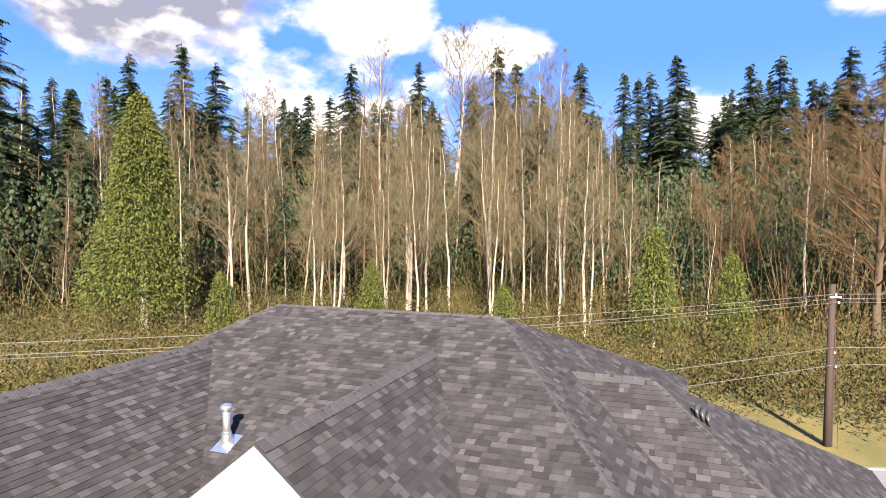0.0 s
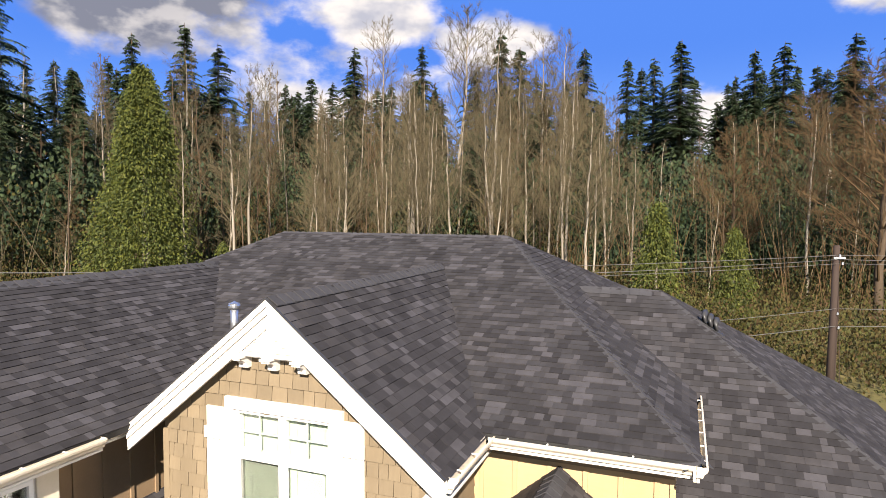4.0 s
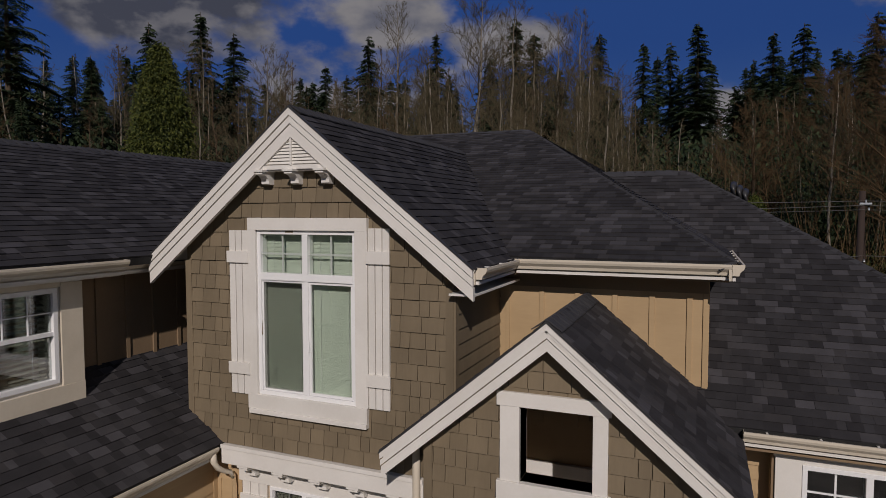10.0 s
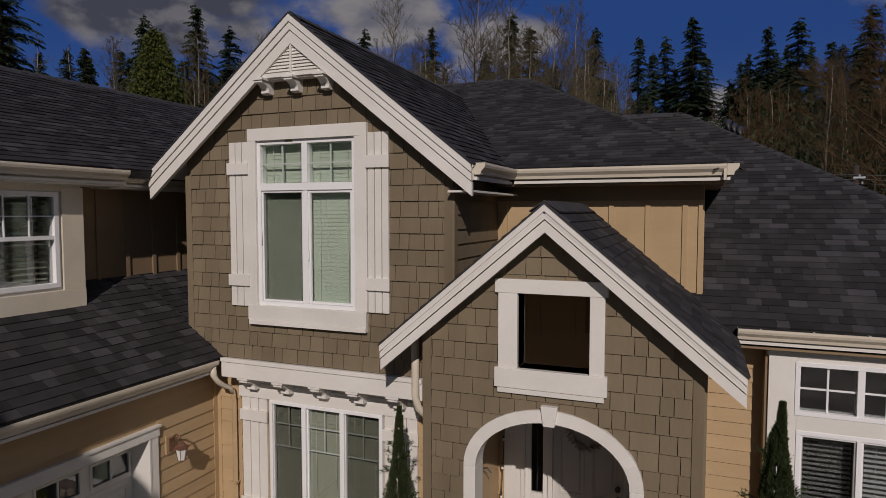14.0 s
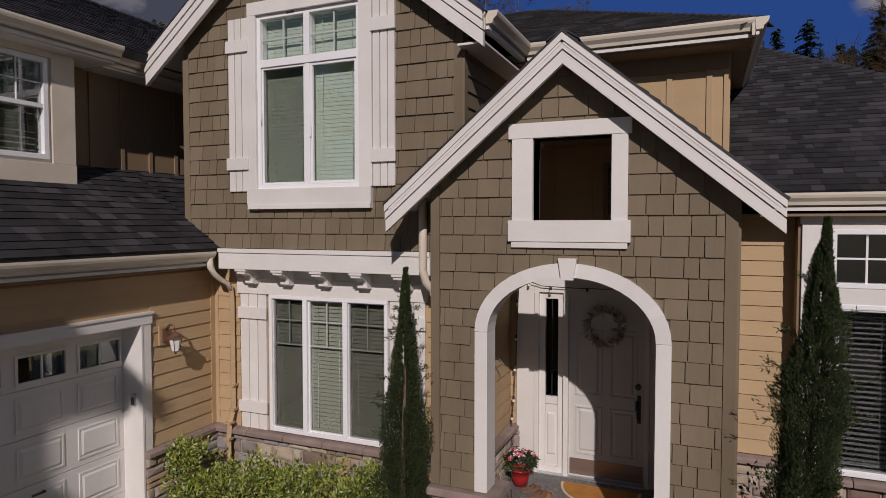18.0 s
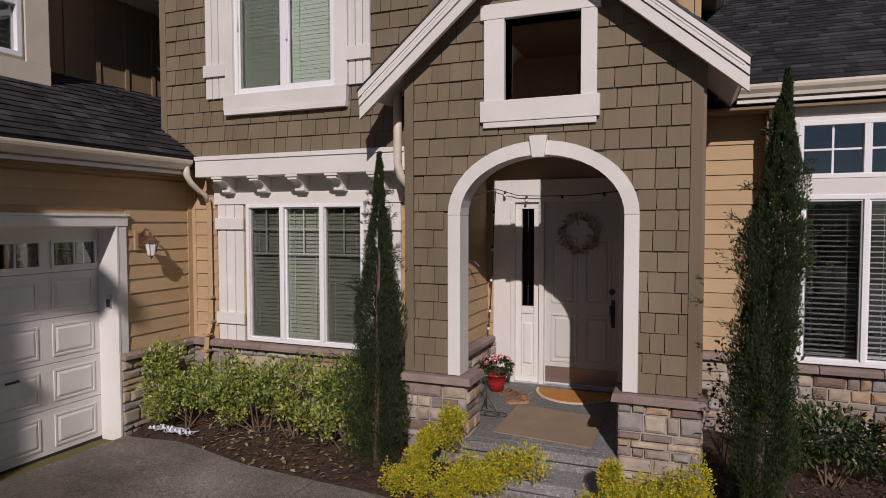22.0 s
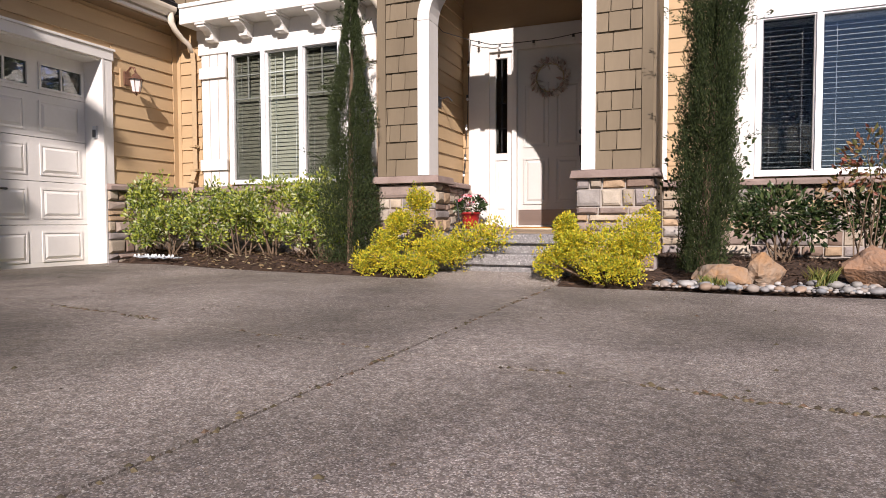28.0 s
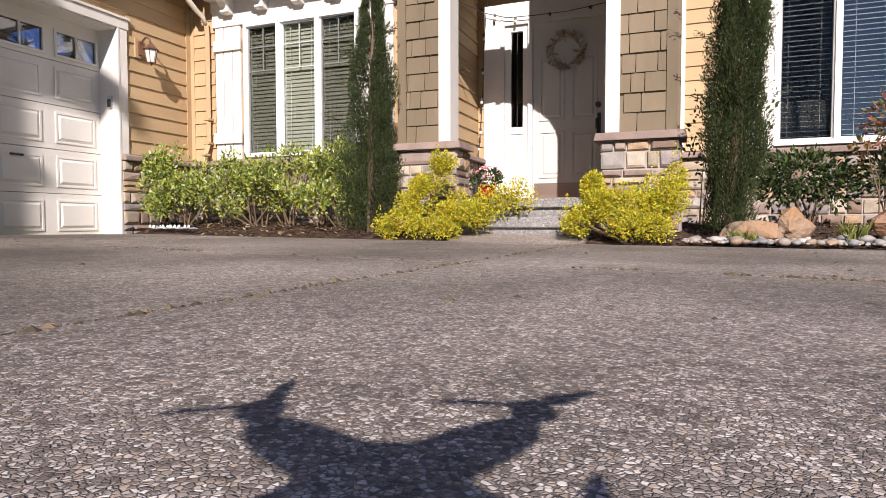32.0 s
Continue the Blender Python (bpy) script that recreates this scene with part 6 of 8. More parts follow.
# rhododendrons and a reddish shrub under the right-hand window
shrub("rhododendron", "dark green rhododendron with bare stems at its foot", "shrub", (0.81, 6.25, 0.24), [((0.76, 6.25, 0.68), (0.36, 0.26, 0.20)), ((0.56, 6.20, 0.58), (0.18, 0.18, 0.16)), ((1.01, 6.25, 0.56), (0.18, 0.18, 0.18))], 1700, 0.062, M_LEAF_R, "rhododendrons", 9, 401, 0.40, 0.012, 0.2, 0.25)
shrub("rhododendron", "dark green rhododendron beside the reddish shrub", "shrub", (1.48, 6.20, 0.24), [((1.48, 6.20, 0.66), (0.32, 0.24, 0.22)), ((1.76, 6.20, 0.61), (0.25, 0.2, 0.2))], 1600, 0.062, M_LEAF_R, "rhododendrons", 9, 402, 0.40, 0.012, 0.2, 0.25)
shrub("reddish_shrub", "thin shrub with reddish-bronze leaves under the window", "shrub", (1.32, 5.95, 0.22), [((1.36, 5.92, 1.04), (0.24, 0.18, 0.24)), ((1.18, 5.95, 0.86), (0.12, 0.1, 0.16)), ((1.54, 5.95, 0.91), (0.16, 0.12, 0.2))], 360, 0.055, M_LEAF_N, "", 8, 403, 0.5, 0.007, 0.3, 0.3)
shrub("rose_bush", "leggy rose stems with few dark leaves against the wall", "shrub", (0.04, 6.20, 0.26), [((-0.02, 6.20, 1.11), (0.10, 0.10, 0.30)), ((-0.08, 6.15, 0.81), (0.14, 0.12, 0.2)), ((0.46, 6.25, 1.21), (0.10, 0.10, 0.28)), ((0.36, 6.20, 0.86), (0.16, 0.1, 0.2))], 240, 0.045, M_LEAF_R, "", 8, 404, 0.55, 0.006, 0.3, 0.2)


def tuft(x, y, h, seed, n=40):
    rr = random.Random(seed)
    s = Shape()
    z = drive_z(x, min(y, edge_y(x))) + 0.05
    for _ in range(n):
        a, l = rr.random() * 6.283, h * rr.uniform(0.6, 1.1)
        p = Vector((x + rr.gauss(0, 0.03), y + rr.gauss(0, 0.025), z))
        d = Vector((math.cos(a) * 0.5, math.sin(a) * 0.5, 1)).normalized()
        b = d.cross(Z).normalized() * 0.005
        i = len(s.v)
        s.v += [tuple(p - b), tuple(p + b), tuple(p + d * l * 0.6 + b), tuple(p + d * l + Vector((d.x, d.y, -0.3)) * l * 0.2), tuple(p + d * l * 0.6 - b)]
        s.f.append((i, i + 1, i + 2, i + 3, i + 4))
    t = thing("grass_tuft", "small tuft of yellow-green grass among the pebbles", "grass", "grass tufts", at=(x, y, z))
    part("foliage", s, M_GRASSBLADE, t)


for i, (x, y, h) in enumerate(((0.94, 5.18, 0.16), (0.88, 5.14, 0.13), (0.18, 4.96, 0.08), (0.26, 4.93, 0.06), (1.36, 5.25, 0.12))):
    tuft(x, y, h, 500 + i)


# boulders and pebbles
M_ROCK = material("orange_rock", (0.40, 0.20, 0.07), (0.27, 0.24, 0.20), 0.85, 4.0, 26, 1.0, dist=0.03, dirt=0.45)
M_ROCK2 = material("brown_rock", (0.34, 0.17, 0.08), (0.24, 0.18, 0.14), 0.8, 5, 40, 0.9, dist=0.02)
M_PEBBLE = material("river_pebble", (0.85, 0.85, 0.85), (1.1, 1.1, 1.1), 0.6, 12, 120, 0.2, hues=((0.304, 0.292, 0.272), (0.368, 0.356, 0.336), (0.224, 0.216, 0.212), (0.336, 0.288, 0.248), (0.192, 0.200, 0.208), (0.400, 0.388, 0.368), (0.320, 0.232, 0.168), (0.264, 0.256, 0.248)), vary=0.15)


def boulder(name, label, c, r, seed, mat, turn=0.0):
    rr = random.Random(seed)
    bm = bmesh.new()
    for _ in range(15):
        d = Vector((rr.gauss(0, 1), rr.gauss(0, 1), rr.gauss(0, 1))).normalized()
        bm.verts.new((d.x * r[0] * rr.uniform(0.82, 1.05), d.y * r[1] * rr.uniform(0.82, 1.05), d.z * r[2] * rr.uniform(0.75, 1.05)))
    hull = bmesh.ops.convex_hull(bm, input=bm.verts)
    bmesh.ops.delete(bm, geom=list({g for g in hull["geom_interior"] + hull["geom_unused"] if isinstance(g, bmesh.types.BMVert)}), context="VERTS")
    bmesh.ops.subdivide_edges(bm, edges=bm.edges, cuts=3, use_grid_fill=True, smooth=0.0)
    for v in bm.verts:
        v.co += v.co.normalized() * (0.035 * noise.noise(v.co * 7 + Vector((seed, 0, 0))) + 0.015 * noise.noise(v.co * 22))
    bmesh.ops.recalc_face_normals(bm, faces=bm.faces)
    me = bpy.data.meshes.new(name)
    bm.to_mesh(me)
    bm.free()
    me.materials.append(mat)
    ob = tagged(new(name, me), label, "boulder", "boulders")
    ob.matrix_basis = pose(*c, 0, 0, turn)
    return ob


boulder("boulder", "flat grey and orange boulder set in the bed", (0.32, 5.12, 0.20), (0.27, 0.16, 0.10), 3, M_ROCK, -8)
boulder("boulder", "angular orange-brown boulder with a ridged face", (0.56, 5.14, 0.23), (0.18, 0.16, 0.16), 21, M_ROCK, 20)
boulder("boulder", "dark brown boulder half hidden by the shrub", (1.26, 5.27, 0.25), (0.29, 0.20, 0.18), 5, M_ROCK2, -12)
PB = []
for k in range(5):
    rr = random.Random(70 + k)
    bm = bmesh.new()
    bmesh.ops.create_icosphere(bm, subdivisions=2, radius=1)
    for v in bm.verts:
        v.co *= 1 + 0.22 * noise.noise(v.co * 1.3 + Vector((k * 5, 0, 0)))
        v.co.z *= 0.62
    me = bpy.data.meshes.new("pebble")
    bm.to_mesh(me)
    bm.free()
    me.materials.append(M_PEBBLE)
    me.polygons.foreach_set("use_smooth", [True] * len(me.polygons))
    PB.append(me)
rr = random.Random(77)
spots = []
while len(spots) < 295:
    x = rr.uniform(-0.16, 1.95)
    e = edge_y(x)
    y = e + 0.03 + rr.random() ** 1.3 * (0.06 + 0.26 * min(1, max(0, (x + 0.25) * 1.5)))
    r = rr.choice((0.013, 0.017, 0.021, 0.026, 0.031, 0.038, 0.046)) * rr.uniform(0.85, 1.1)
    if any(math.hypot(x - q[0], y - q[1]) < (r + q[2]) * 0.74 for q in spots) or math.hypot((x - 0.46) / 0.36, (y - 5.15) / 0.14) < 1:
        if rr.random() < 0.97:
            continue
    spots.append((x, y, r))
for x, y, r in spots:
    ob = tagged(new("pebble", rr.choice(PB)), "smooth pale river pebble at the edge of the drive", "pebble", "river pebbles")
    a = rr.uniform(0.75, 1.25)
    ob.matrix_basis = pose(x, y, drive_z(x, y) + 0.02 + r * 0.35 + 0.03 * min(1, (y - edge_y(x)) * 4), rr.uniform(-12, 12), rr.uniform(-12, 12), rr.uniform(0, 360)) @ Matrix.Diagonal((r * a, r, r * rr.uniform(0.8, 1.1), 1))

# bark chips and dry leaves on the beds
def litter(name, label, mat, n, area, size, seed, slim=0.5, lift=0.012):
    rr = random.Random(seed)
    s = Shape()
    for _ in range(n):
        x = rr.uniform(*area[0])
        e = edge_y(x)
        y = e + 0.02 + rr.random() * (area[1] - e)
        k = (y - e) / max(0.1, area[2] - e)
        p = Vector((x, y, drive_z(x, e) - 0.02 + area[3] * min(1, k * 2.2) + lift * rr.uniform(0.6, 1.8)))
        a = Vector((rr.gauss(0, 1), rr.gauss(0, 1), rr.gauss(0, 0.25))).normalized()
        b = a.cross(Z).normalized()
        h = size * rr.uniform(0.5, 1.4)
        u = Vector((0, 0, rr.uniform(-0.3, 0.5) * h * 0.4))
        i = len(s.v)
        s.v += [tuple(p), tuple(p + a * h * 0.5 + b * h * slim * 0.5 + u), tuple(p + a * h), tuple(p + a * h * 0.5 - b * h * slim * 0.5 + u * 0.3)]
        s.f += [(i, i + 1, i + 2), (i, i + 2, i + 3)]
    return tagged(part(name, s, mat), label, "litter", kind="stuff")


litter("bark_chips", "loose brown bark chips on the planting bed", M_CHIP, 2600, ((-5.7, -2.1), 6.2, 6.3, 0.12), 0.045, 601, 0.35)
litter("bark_chips", "loose brown bark chips round the boulders", M_CHIP, 3200, ((-0.9, 2.4), 6.6, 7.3, 0.16), 0.045, 602, 0.35)
litter("dry_leaves", "fallen dry tan leaves under the shrubs", M_DRY, 260, ((-5.0, -3.0), 5.75, 6.3, 0.12), 0.055, 603, 0.6, 0.02)

# tangled cord of lights by the garage corner
M_CORD = material("blue_white_cord", (0.30, 0.36, 0.42), (0.65, 0.68, 0.70), 0.5, 60, 200, 0.0)
cord = thing("string_light_tangle", "tangled blue-white string of lights lying by the garage corner", "string lights", at=(-5.3, 5.36, 0.2))
for q in range(3):
    rr = random.Random(610 + q)
    pts = []
    for i in range(46):
        a = i * 0.9 + rr.uniform(-0.5, 0.5)
        pts.append((-5.45 + i * 0.0105 + 0.07 * math.cos(a), 5.36 + 0.05 * math.sin(a * 1.3 + q) + 0.03 * q, 0.215 + 0.02 * rr.random()))
    part("cord", Shape().tube(pts, 0.004, 4), M_CORD, cord)
for q in range(14):
    rr = random.Random(630 + q)
    p = (-5.48 + 0.04 * q + rr.uniform(-0.02, 0.02), 5.36 + rr.uniform(-0.05, 0.06), 0.225)
    part("bulb", Shape().lathe(p, [(0.004, 0), (0.014, 0.008), (0.012, 0.022), (0.004, 0.034)], 6), M_VINYL, cord)

# ---------------- on the porch ----------------
M_RED = material("red_glazed_pot", (0.36, 0.02, 0.02), (0.45, 0.03, 0.03), 0.3, 6, 50, 0.05)
pot = thing("flower_pot", "red pot of pink and white flowers on the porch floor", "flower pot", at=(-2.245, 7.05, 0.515))
part("pot", Shape().lathe((-2.245, 7.05, 0.515), [(0.075, 0.0), (0.095, 0.09), (0.11, 0.17), (0.118, 0.17), (0.118, 0.185), (0.105, 0.185), (0.10, 0.165), (0.0, 0.16)], 20), M_RED, pot, smooth=True)
M_PETAL = leaf_material("petal", ((0.75, 0.15, 0.2), (0.8, 0.5, 0.52), (0.85, 0.8, 0.78), (0.65, 0.06, 0.1)), 0.5)
rr = random.Random(640)
part("leaves", leaves(rr, [((-2.245, 7.05, 0.77), (0.17, 0.15, 0.09))], 240, 0.06, 0.5), M_LEAF_R, pot)
for i in range(26):
    a, e = rr.random() * 6.283, rr.uniform(0.1, 1.3)
    c = Vector((-2.245 + 0.19 * math.cos(a) * math.cos(e), 7.05 + 0.17 * math.sin(a) * math.cos(e), 0.77 + 0.14 * math.sin(e)))
    s = Shape()
    out = (c - Vector((-2.245, 7.05, 0.71))).normalized()
    u = out.cross(Z).normalized()
    v = out.cross(u)
    for q in range(5):
        t = q * 1.2566
        d = u * math.cos(t) + v * math.sin(t)
        g = u * math.cos(t + 1.57) + v * math.sin(t + 1.57)
        s.poly([c, c + d * 0.025 + g * 0.014 + out * 0.008, c + d * 0.038 + out * 0.004, c + d * 0.025 - g * 0.014 + out * 0.008])
    part("flower", s, M_PETAL, pot)

M_COIR = material("coir_mat", (0.40, 0.17, 0.035), (0.55, 0.26, 0.06), 0.95, 8, 160, 0.8, dist=0.006)
M_RUG = material("tan_rug", (0.26, 0.19, 0.125), (0.33, 0.25, 0.17), 0.95, 5, 180, 0.5)
mat_ = thing("door_mat", "half-round orange coir mat with a pale border at the door", "door mat", at=(-1.42, 7.1, 0.51))
arc = [(-1.42 + 0.42 * math.cos(math.pi + math.pi * i / 20), 7.27 + 0.44 * math.sin(math.pi + math.pi * i / 20)) for i in range(21)]
part("border", Shape().prism([(x, y, FLOOR(y) + 0.001) for x, y in arc], (0, 0, 0.012)), material("mat_border", (0.62, 0.52, 0.36), (0.7, 0.6, 0.44), 0.9, 8, 90, 0.4), mat_)
part("coir", Shape().prism([(-1.42 + (x + 1.42) * 0.93, 7.27 + (y - 7.27) * 0.93 - 0.005, FLOOR(y) + 0.004) for x, y in arc], (0, 0, 0.014)), M_COIR, mat_)
rug = thing("porch_rug", "plain tan rug on the porch floor", "rug", at=(-1.42, 6.1, 0.5))
corners = ((-1.90, 5.80), (-1.02, 5.72), (-1.02, 6.50), (-1.88, 6.62))
part("rug", Shape().loft([(x, y, FLOOR(y) + 0.001) for x, y in corners], [(x, y, FLOOR(y) + 0.011) for x, y in corners]), M_RUG, rug)


def sandal(x, y, turn, sole, strap, label, group):
    zf = FLOOR(y) + 0.001
    m = pose(x, y, zf, 0, 0, turn)
    t = thing("sandal", label, "sandal", group, at=(x, y, zf))
    prof = [(0.0, -0.12), (0.032, -0.10), (0.036, -0.05), (0.030, 0.0), (0.042, 0.06), (0.038, 0.10), (0.015, 0.125), (-0.02, 0.12), (-0.036, 0.08), (-0.034, 0.03), (-0.028, -0.03), (-0.034, -0.08), (-0.02, -0.115)]
    part("sole", Shape().prism([m @ Vector((a, b, 0)) for a, b in prof[::-1]], (0, 0, 0.022)), sole, t)
    for s_ in (-1, 1):
        part("strap", Shape().tube([m @ Vector((0.0, 0.075, 0.024)), m @ Vector((s_ * 0.022, 0.045, 0.045)), m @ Vector((s_ * 0.033, 0.0, 0.024))], 0.007, 5), strap, t)
    return t


M_SOLE, M_STRAP = material("sandal_sole", (0.20, 0.10, 0.05), (0.28, 0.16, 0.09), 0.7, 20, 90, 0.1), material("sandal_strap", (0.09, 0.05, 0.03), (0.14, 0.08, 0.05), 0.6, 20, 90, 0.1)
for x, y, a in ((-2.10, 6.96, -35), (-2.00, 6.86, -28)):
    sandal(x, y, a, M_SOLE, M_STRAP, "worn brown flip-flop lying on the porch floor", "brown sandals")
for x, y, a in ((-1.88, 6.84, 5), (-1.91, 6.68, -60)):
    sandal(x, y, a, material("tan_leather", (0.36, 0.20, 0.10), (0.44, 0.26, 0.14), 0.6, 20, 90, 0.1), M_SOLE, "small tan strap sandal lying on the porch floor", "tan sandals")

# wreath of dry leaves
wr = thing("wreath", "wreath of pale dry leaves and twigs hanging on the door", "wreath", at=(-1.425, 7.46, 2.235))
rr = random.Random(650)
part("ring", Shape().tube([(-1.425 + 0.16 * math.cos(2 * math.pi * i / 24), 7.455, 2.235 + 0.16 * math.sin(2 * math.pi * i / 24)) for i in range(25)], 0.012, 6), M_DRY, wr)
s = Shape()
for _ in range(420):
    a = rr.random() * 6.283
    c = Vector((-1.425 + 0.16 * math.cos(a), 7.45, 2.235 + 0.16 * math.sin(a)))
    d = Vector((math.cos(a + rr.gauss(0.7, 0.6)), rr.uniform(-0.5, 0.05), math.sin(a + rr.gauss(0.7, 0.6)))).normalized()
    b = d.cross(Vector((rr.gauss(0, 1), rr.gauss(0, 1), rr.gauss(0, 1)))).normalized()
    h = rr.uniform(0.05, 0.10)
    i = len(s.v)
    s.v += [tuple(c), tuple(c + d * h * 0.5 + b * h * 0.2), tuple(c + d * h), tuple(c + d * h * 0.5 - b * h * 0.2)]
    s.f.append((i, i + 1, i + 2, i + 3))
part("leaves", s, leaf_material("wreath_leaf", ((0.66, 0.60, 0.54), (0.74, 0.68, 0.62), (0.54, 0.48, 0.42), (0.5, 0.36, 0.3))), wr)
part("ribbon", Shape().box(-1.44, -1.41, 7.462, 7.466, 2.40, 2.58), M_DOOR, wr)

# string lights over the door and down the corner
sl = thing("string_lights", "black string of small bulbs hung round the porch doorway", "string lights", at=(-2.3, 7.35, 2.76))
path = [(-2.40, 6.0, 2.72), (-2.40, 6.6, 2.62), (-2.36, 7.39, 2.74), (-2.1, 7.39, 2.66), (-1.8, 7.39, 2.65), (-1.4, 7.39, 2.65), (-0.9, 7.39, 2.70), (-0.5, 7.37, 2.74)]
part("wire", Shape().tube(path, 0.005, 5), M_DARK, sl)
drop = [(-2.36, 7.39, 2.74), (-2.38, 7.38, 2.36), (-2.39, 7.37, 1.86), (-2.41, 7.35, 1.36), (-2.43, 7.30, 1.02), (-2.40, 7.25, 0.91), (-2.33, 7.20, 0.66), (-2.28, 6.6, 0.58)]
part("wire", Shape().tube(drop, 0.005, 5), M_DARK, sl)
for p in ((-2.25, 7.38, 2.68), (-2.0, 7.38, 2.62), (-1.6, 7.38, 2.62), (-1.15, 7.38, 2.64), (-2.38, 7.37, 2.46), (-2.39, 7.36, 2.06), (-2.40, 7.35, 1.71), (-2.41, 7.34, 1.36), (-2.42, 7.31, 1.16)):
    b = part("socket", Shape().lathe((p[0], p[1], p[2]), [(0.014, 0), (0.014, 0.035)], 8), M_DARK, sl)
    part("bulb", Shape().lathe((p[0], p[1], p[2] - 0.035), [(0.004, 0), (0.016, 0.012), (0.012, 0.035)], 8), M_FROST, b)
# small wire stand with its cable on the floor
st = thing("wire_stand", "small dark wire stand with a coiled cable on the porch", "stand", at=(-2.12, 6.35, 0.50))
part("pole", Shape().tube([(-2.14, 6.38, 0.502), (-2.15, 6.39, 0.72), (-2.20, 6.45, 0.83)], 0.006, 6), M_DARK, st)
for k in range(3):
    a = k * 2.1
    part("leg", Shape().tube([(-2.14, 6.38, 0.64), (-2.14 + 0.09 * math.cos(a), 6.38 + 0.09 * math.sin(a), 0.501)], 0.005, 5), M_DARK, st)
part("cable", Shape().tube([(-2.14 + 0.10 * math.cos(t * 0.7) + 0.008 * t, 6.25 + 0.07 * math.sin(t * 0.7), 0.505) for t in range(22)], 0.005, 5), M_DARK, st)
hook = thing("wall_bracket", "small dark bracket on the porch side wall", "bracket", at=(-2.48, 6.7, 1.9))
part("plate", Shape().box(-2.482, -2.47, 6.66, 6.74, 1.84, 1.96), M_DARK, hook, bevel=0.003)
part("arm", Shape().tube([(-2.47, 6.7, 1.93), (-2.38, 6.7, 1.95), (-2.33, 6.7, 1.90)], 0.008, 6), M_DARK, hook)

# ---------------- on the roof ----------------
pipe = thing("vent_pipe", "galvanised roof vent pipe with a round cap and flashing", "vent pipe", at=(-6.70, 8.21, 5.72))
px_, py_, pz_ = -6.70, 8.21, 5.725
part("flashing", Shape().prism([(px_ - 0.16, py_ - 0.20, pz_ - 0.068), (px_ + 0.16, py_ - 0.20, pz_ - 0.068), (px_ + 0.16, py_ + 0.18, pz_ + 0.088), (px_ - 0.16, py_ + 0.18, pz_ + 0.088)], (0, 0, 0.008)), M_STEEL, pipe)
part("cone", Shape().lathe((px_, py_, pz_ - 0.06), [(0.13, 0), (0.075, 0.20), (0.07, 0.21)], 16), M_STEEL, pipe, smooth=True)
part("pipe", Shape().lathe((px_, py_, pz_), [(0.062, 0), (0.062, 0.54)], 16), M_STEEL, pipe, smooth=True)
part("collar", Shape().lathe((px_, py_, pz_ + 0.16), [(0.075, 0), (0.075, 0.03)], 16), M_STEEL, pipe)
part("cap", Shape().lathe((px_, py_, pz_ + 0.53), [(0.08, 0), (0.095, 0.03), (0.095, 0.055), (0.08, 0.075), (0.085, 0.085), (0.0, 0.12)], 16), M_STEEL, pipe)
v = thing("roof_vent", "low black ribbed vent on the side roof slope", "roof vent", at=(0.25, 11.2, 6.0))
vent_z = lambda x: AP.z - (x - AP.x) * (AP.z - FR.z) / (FR.x - AP.x)
part("base", Shape().prism([(0.05, 11.05, vent_z(0.05) + 0.02), (0.43, 11.05, vent_z(0.43) + 0.02), (0.43, 11.40, vent_z(0.43) + 0.02), (0.05, 11.40, vent_z(0.05) + 0.02)], (0, 0, 0.012)), M_DARK, v)
for k in range(3):
    x = 0.13 + 0.085 * k
    z = vent_z(x) + 0.03
    part("hood_rib", Shape().tube([(x, 11.09, z), (x, 11.12, z + 0.12), (x + 0.01, 11.21, z + 0.16), (x, 11.30, z + 0.12), (x, 11.34, z)], (0.04, 0.045, 0.05, 0.045, 0.04), 8), M_DARK, v, smooth=True)

# crumbs of moss and dead leaves caught in the joints of the drive
M_MOSS = leaf_material("joint_moss", ((0.09, 0.075, 0.04), (0.14, 0.11, 0.06), (0.17, 0.11, 0.07), (0.07, 0.055, 0.035)), 0.9, 0.1)
rr = random.Random(990)
s = Shape()
for k in range(520):
    if rr.random() < 0.55:
        x = rr.choice((rr.uniform(-3.4, 1.2), rr.gauss(-2.4, 0.5), rr.gauss(0.3, 0.4)))
        y = 2.145 - 0.158 * (x + 0.1) + rr.gauss(0, 0.012)
        if noise.noise((x * 2.3, 7.0, 0)) < -0.05:
            continue
    elif rr.random() < 0.6:
        y = rr.uniform(0.4, 4.7)
        x = -0.84 + rr.gauss(0, 0.009)
    else:
        x, y = rr.uniform(-5.5, 2.5), rr.uniform(1.2, 5.1)
    g = rr.uniform(0.003, 0.011)
    p = Vector((x, y, drive_z(x, y)))
    a = rr.random() * 6.283
    u, v = Vector((math.cos(a), math.sin(a), 0)) * g, Vector((-math.sin(a), math.cos(a), 0)) * g * 0.6
    i = len(s.v)
    s.v += [tuple(p - u - v), tuple(p + u - v), tuple(p + u + v), tuple(p - u + v), tuple(p + Z * g * 0.7)]
    s.f += [(i, i + 1, i + 4), (i + 1, i + 2, i + 4), (i + 2, i + 3, i + 4), (i + 3, i, i + 4)]
tagged(part("joint_litter", s, M_MOSS), "crumbs of moss and dead leaves along the driveway joints", "litter", kind="stuff")

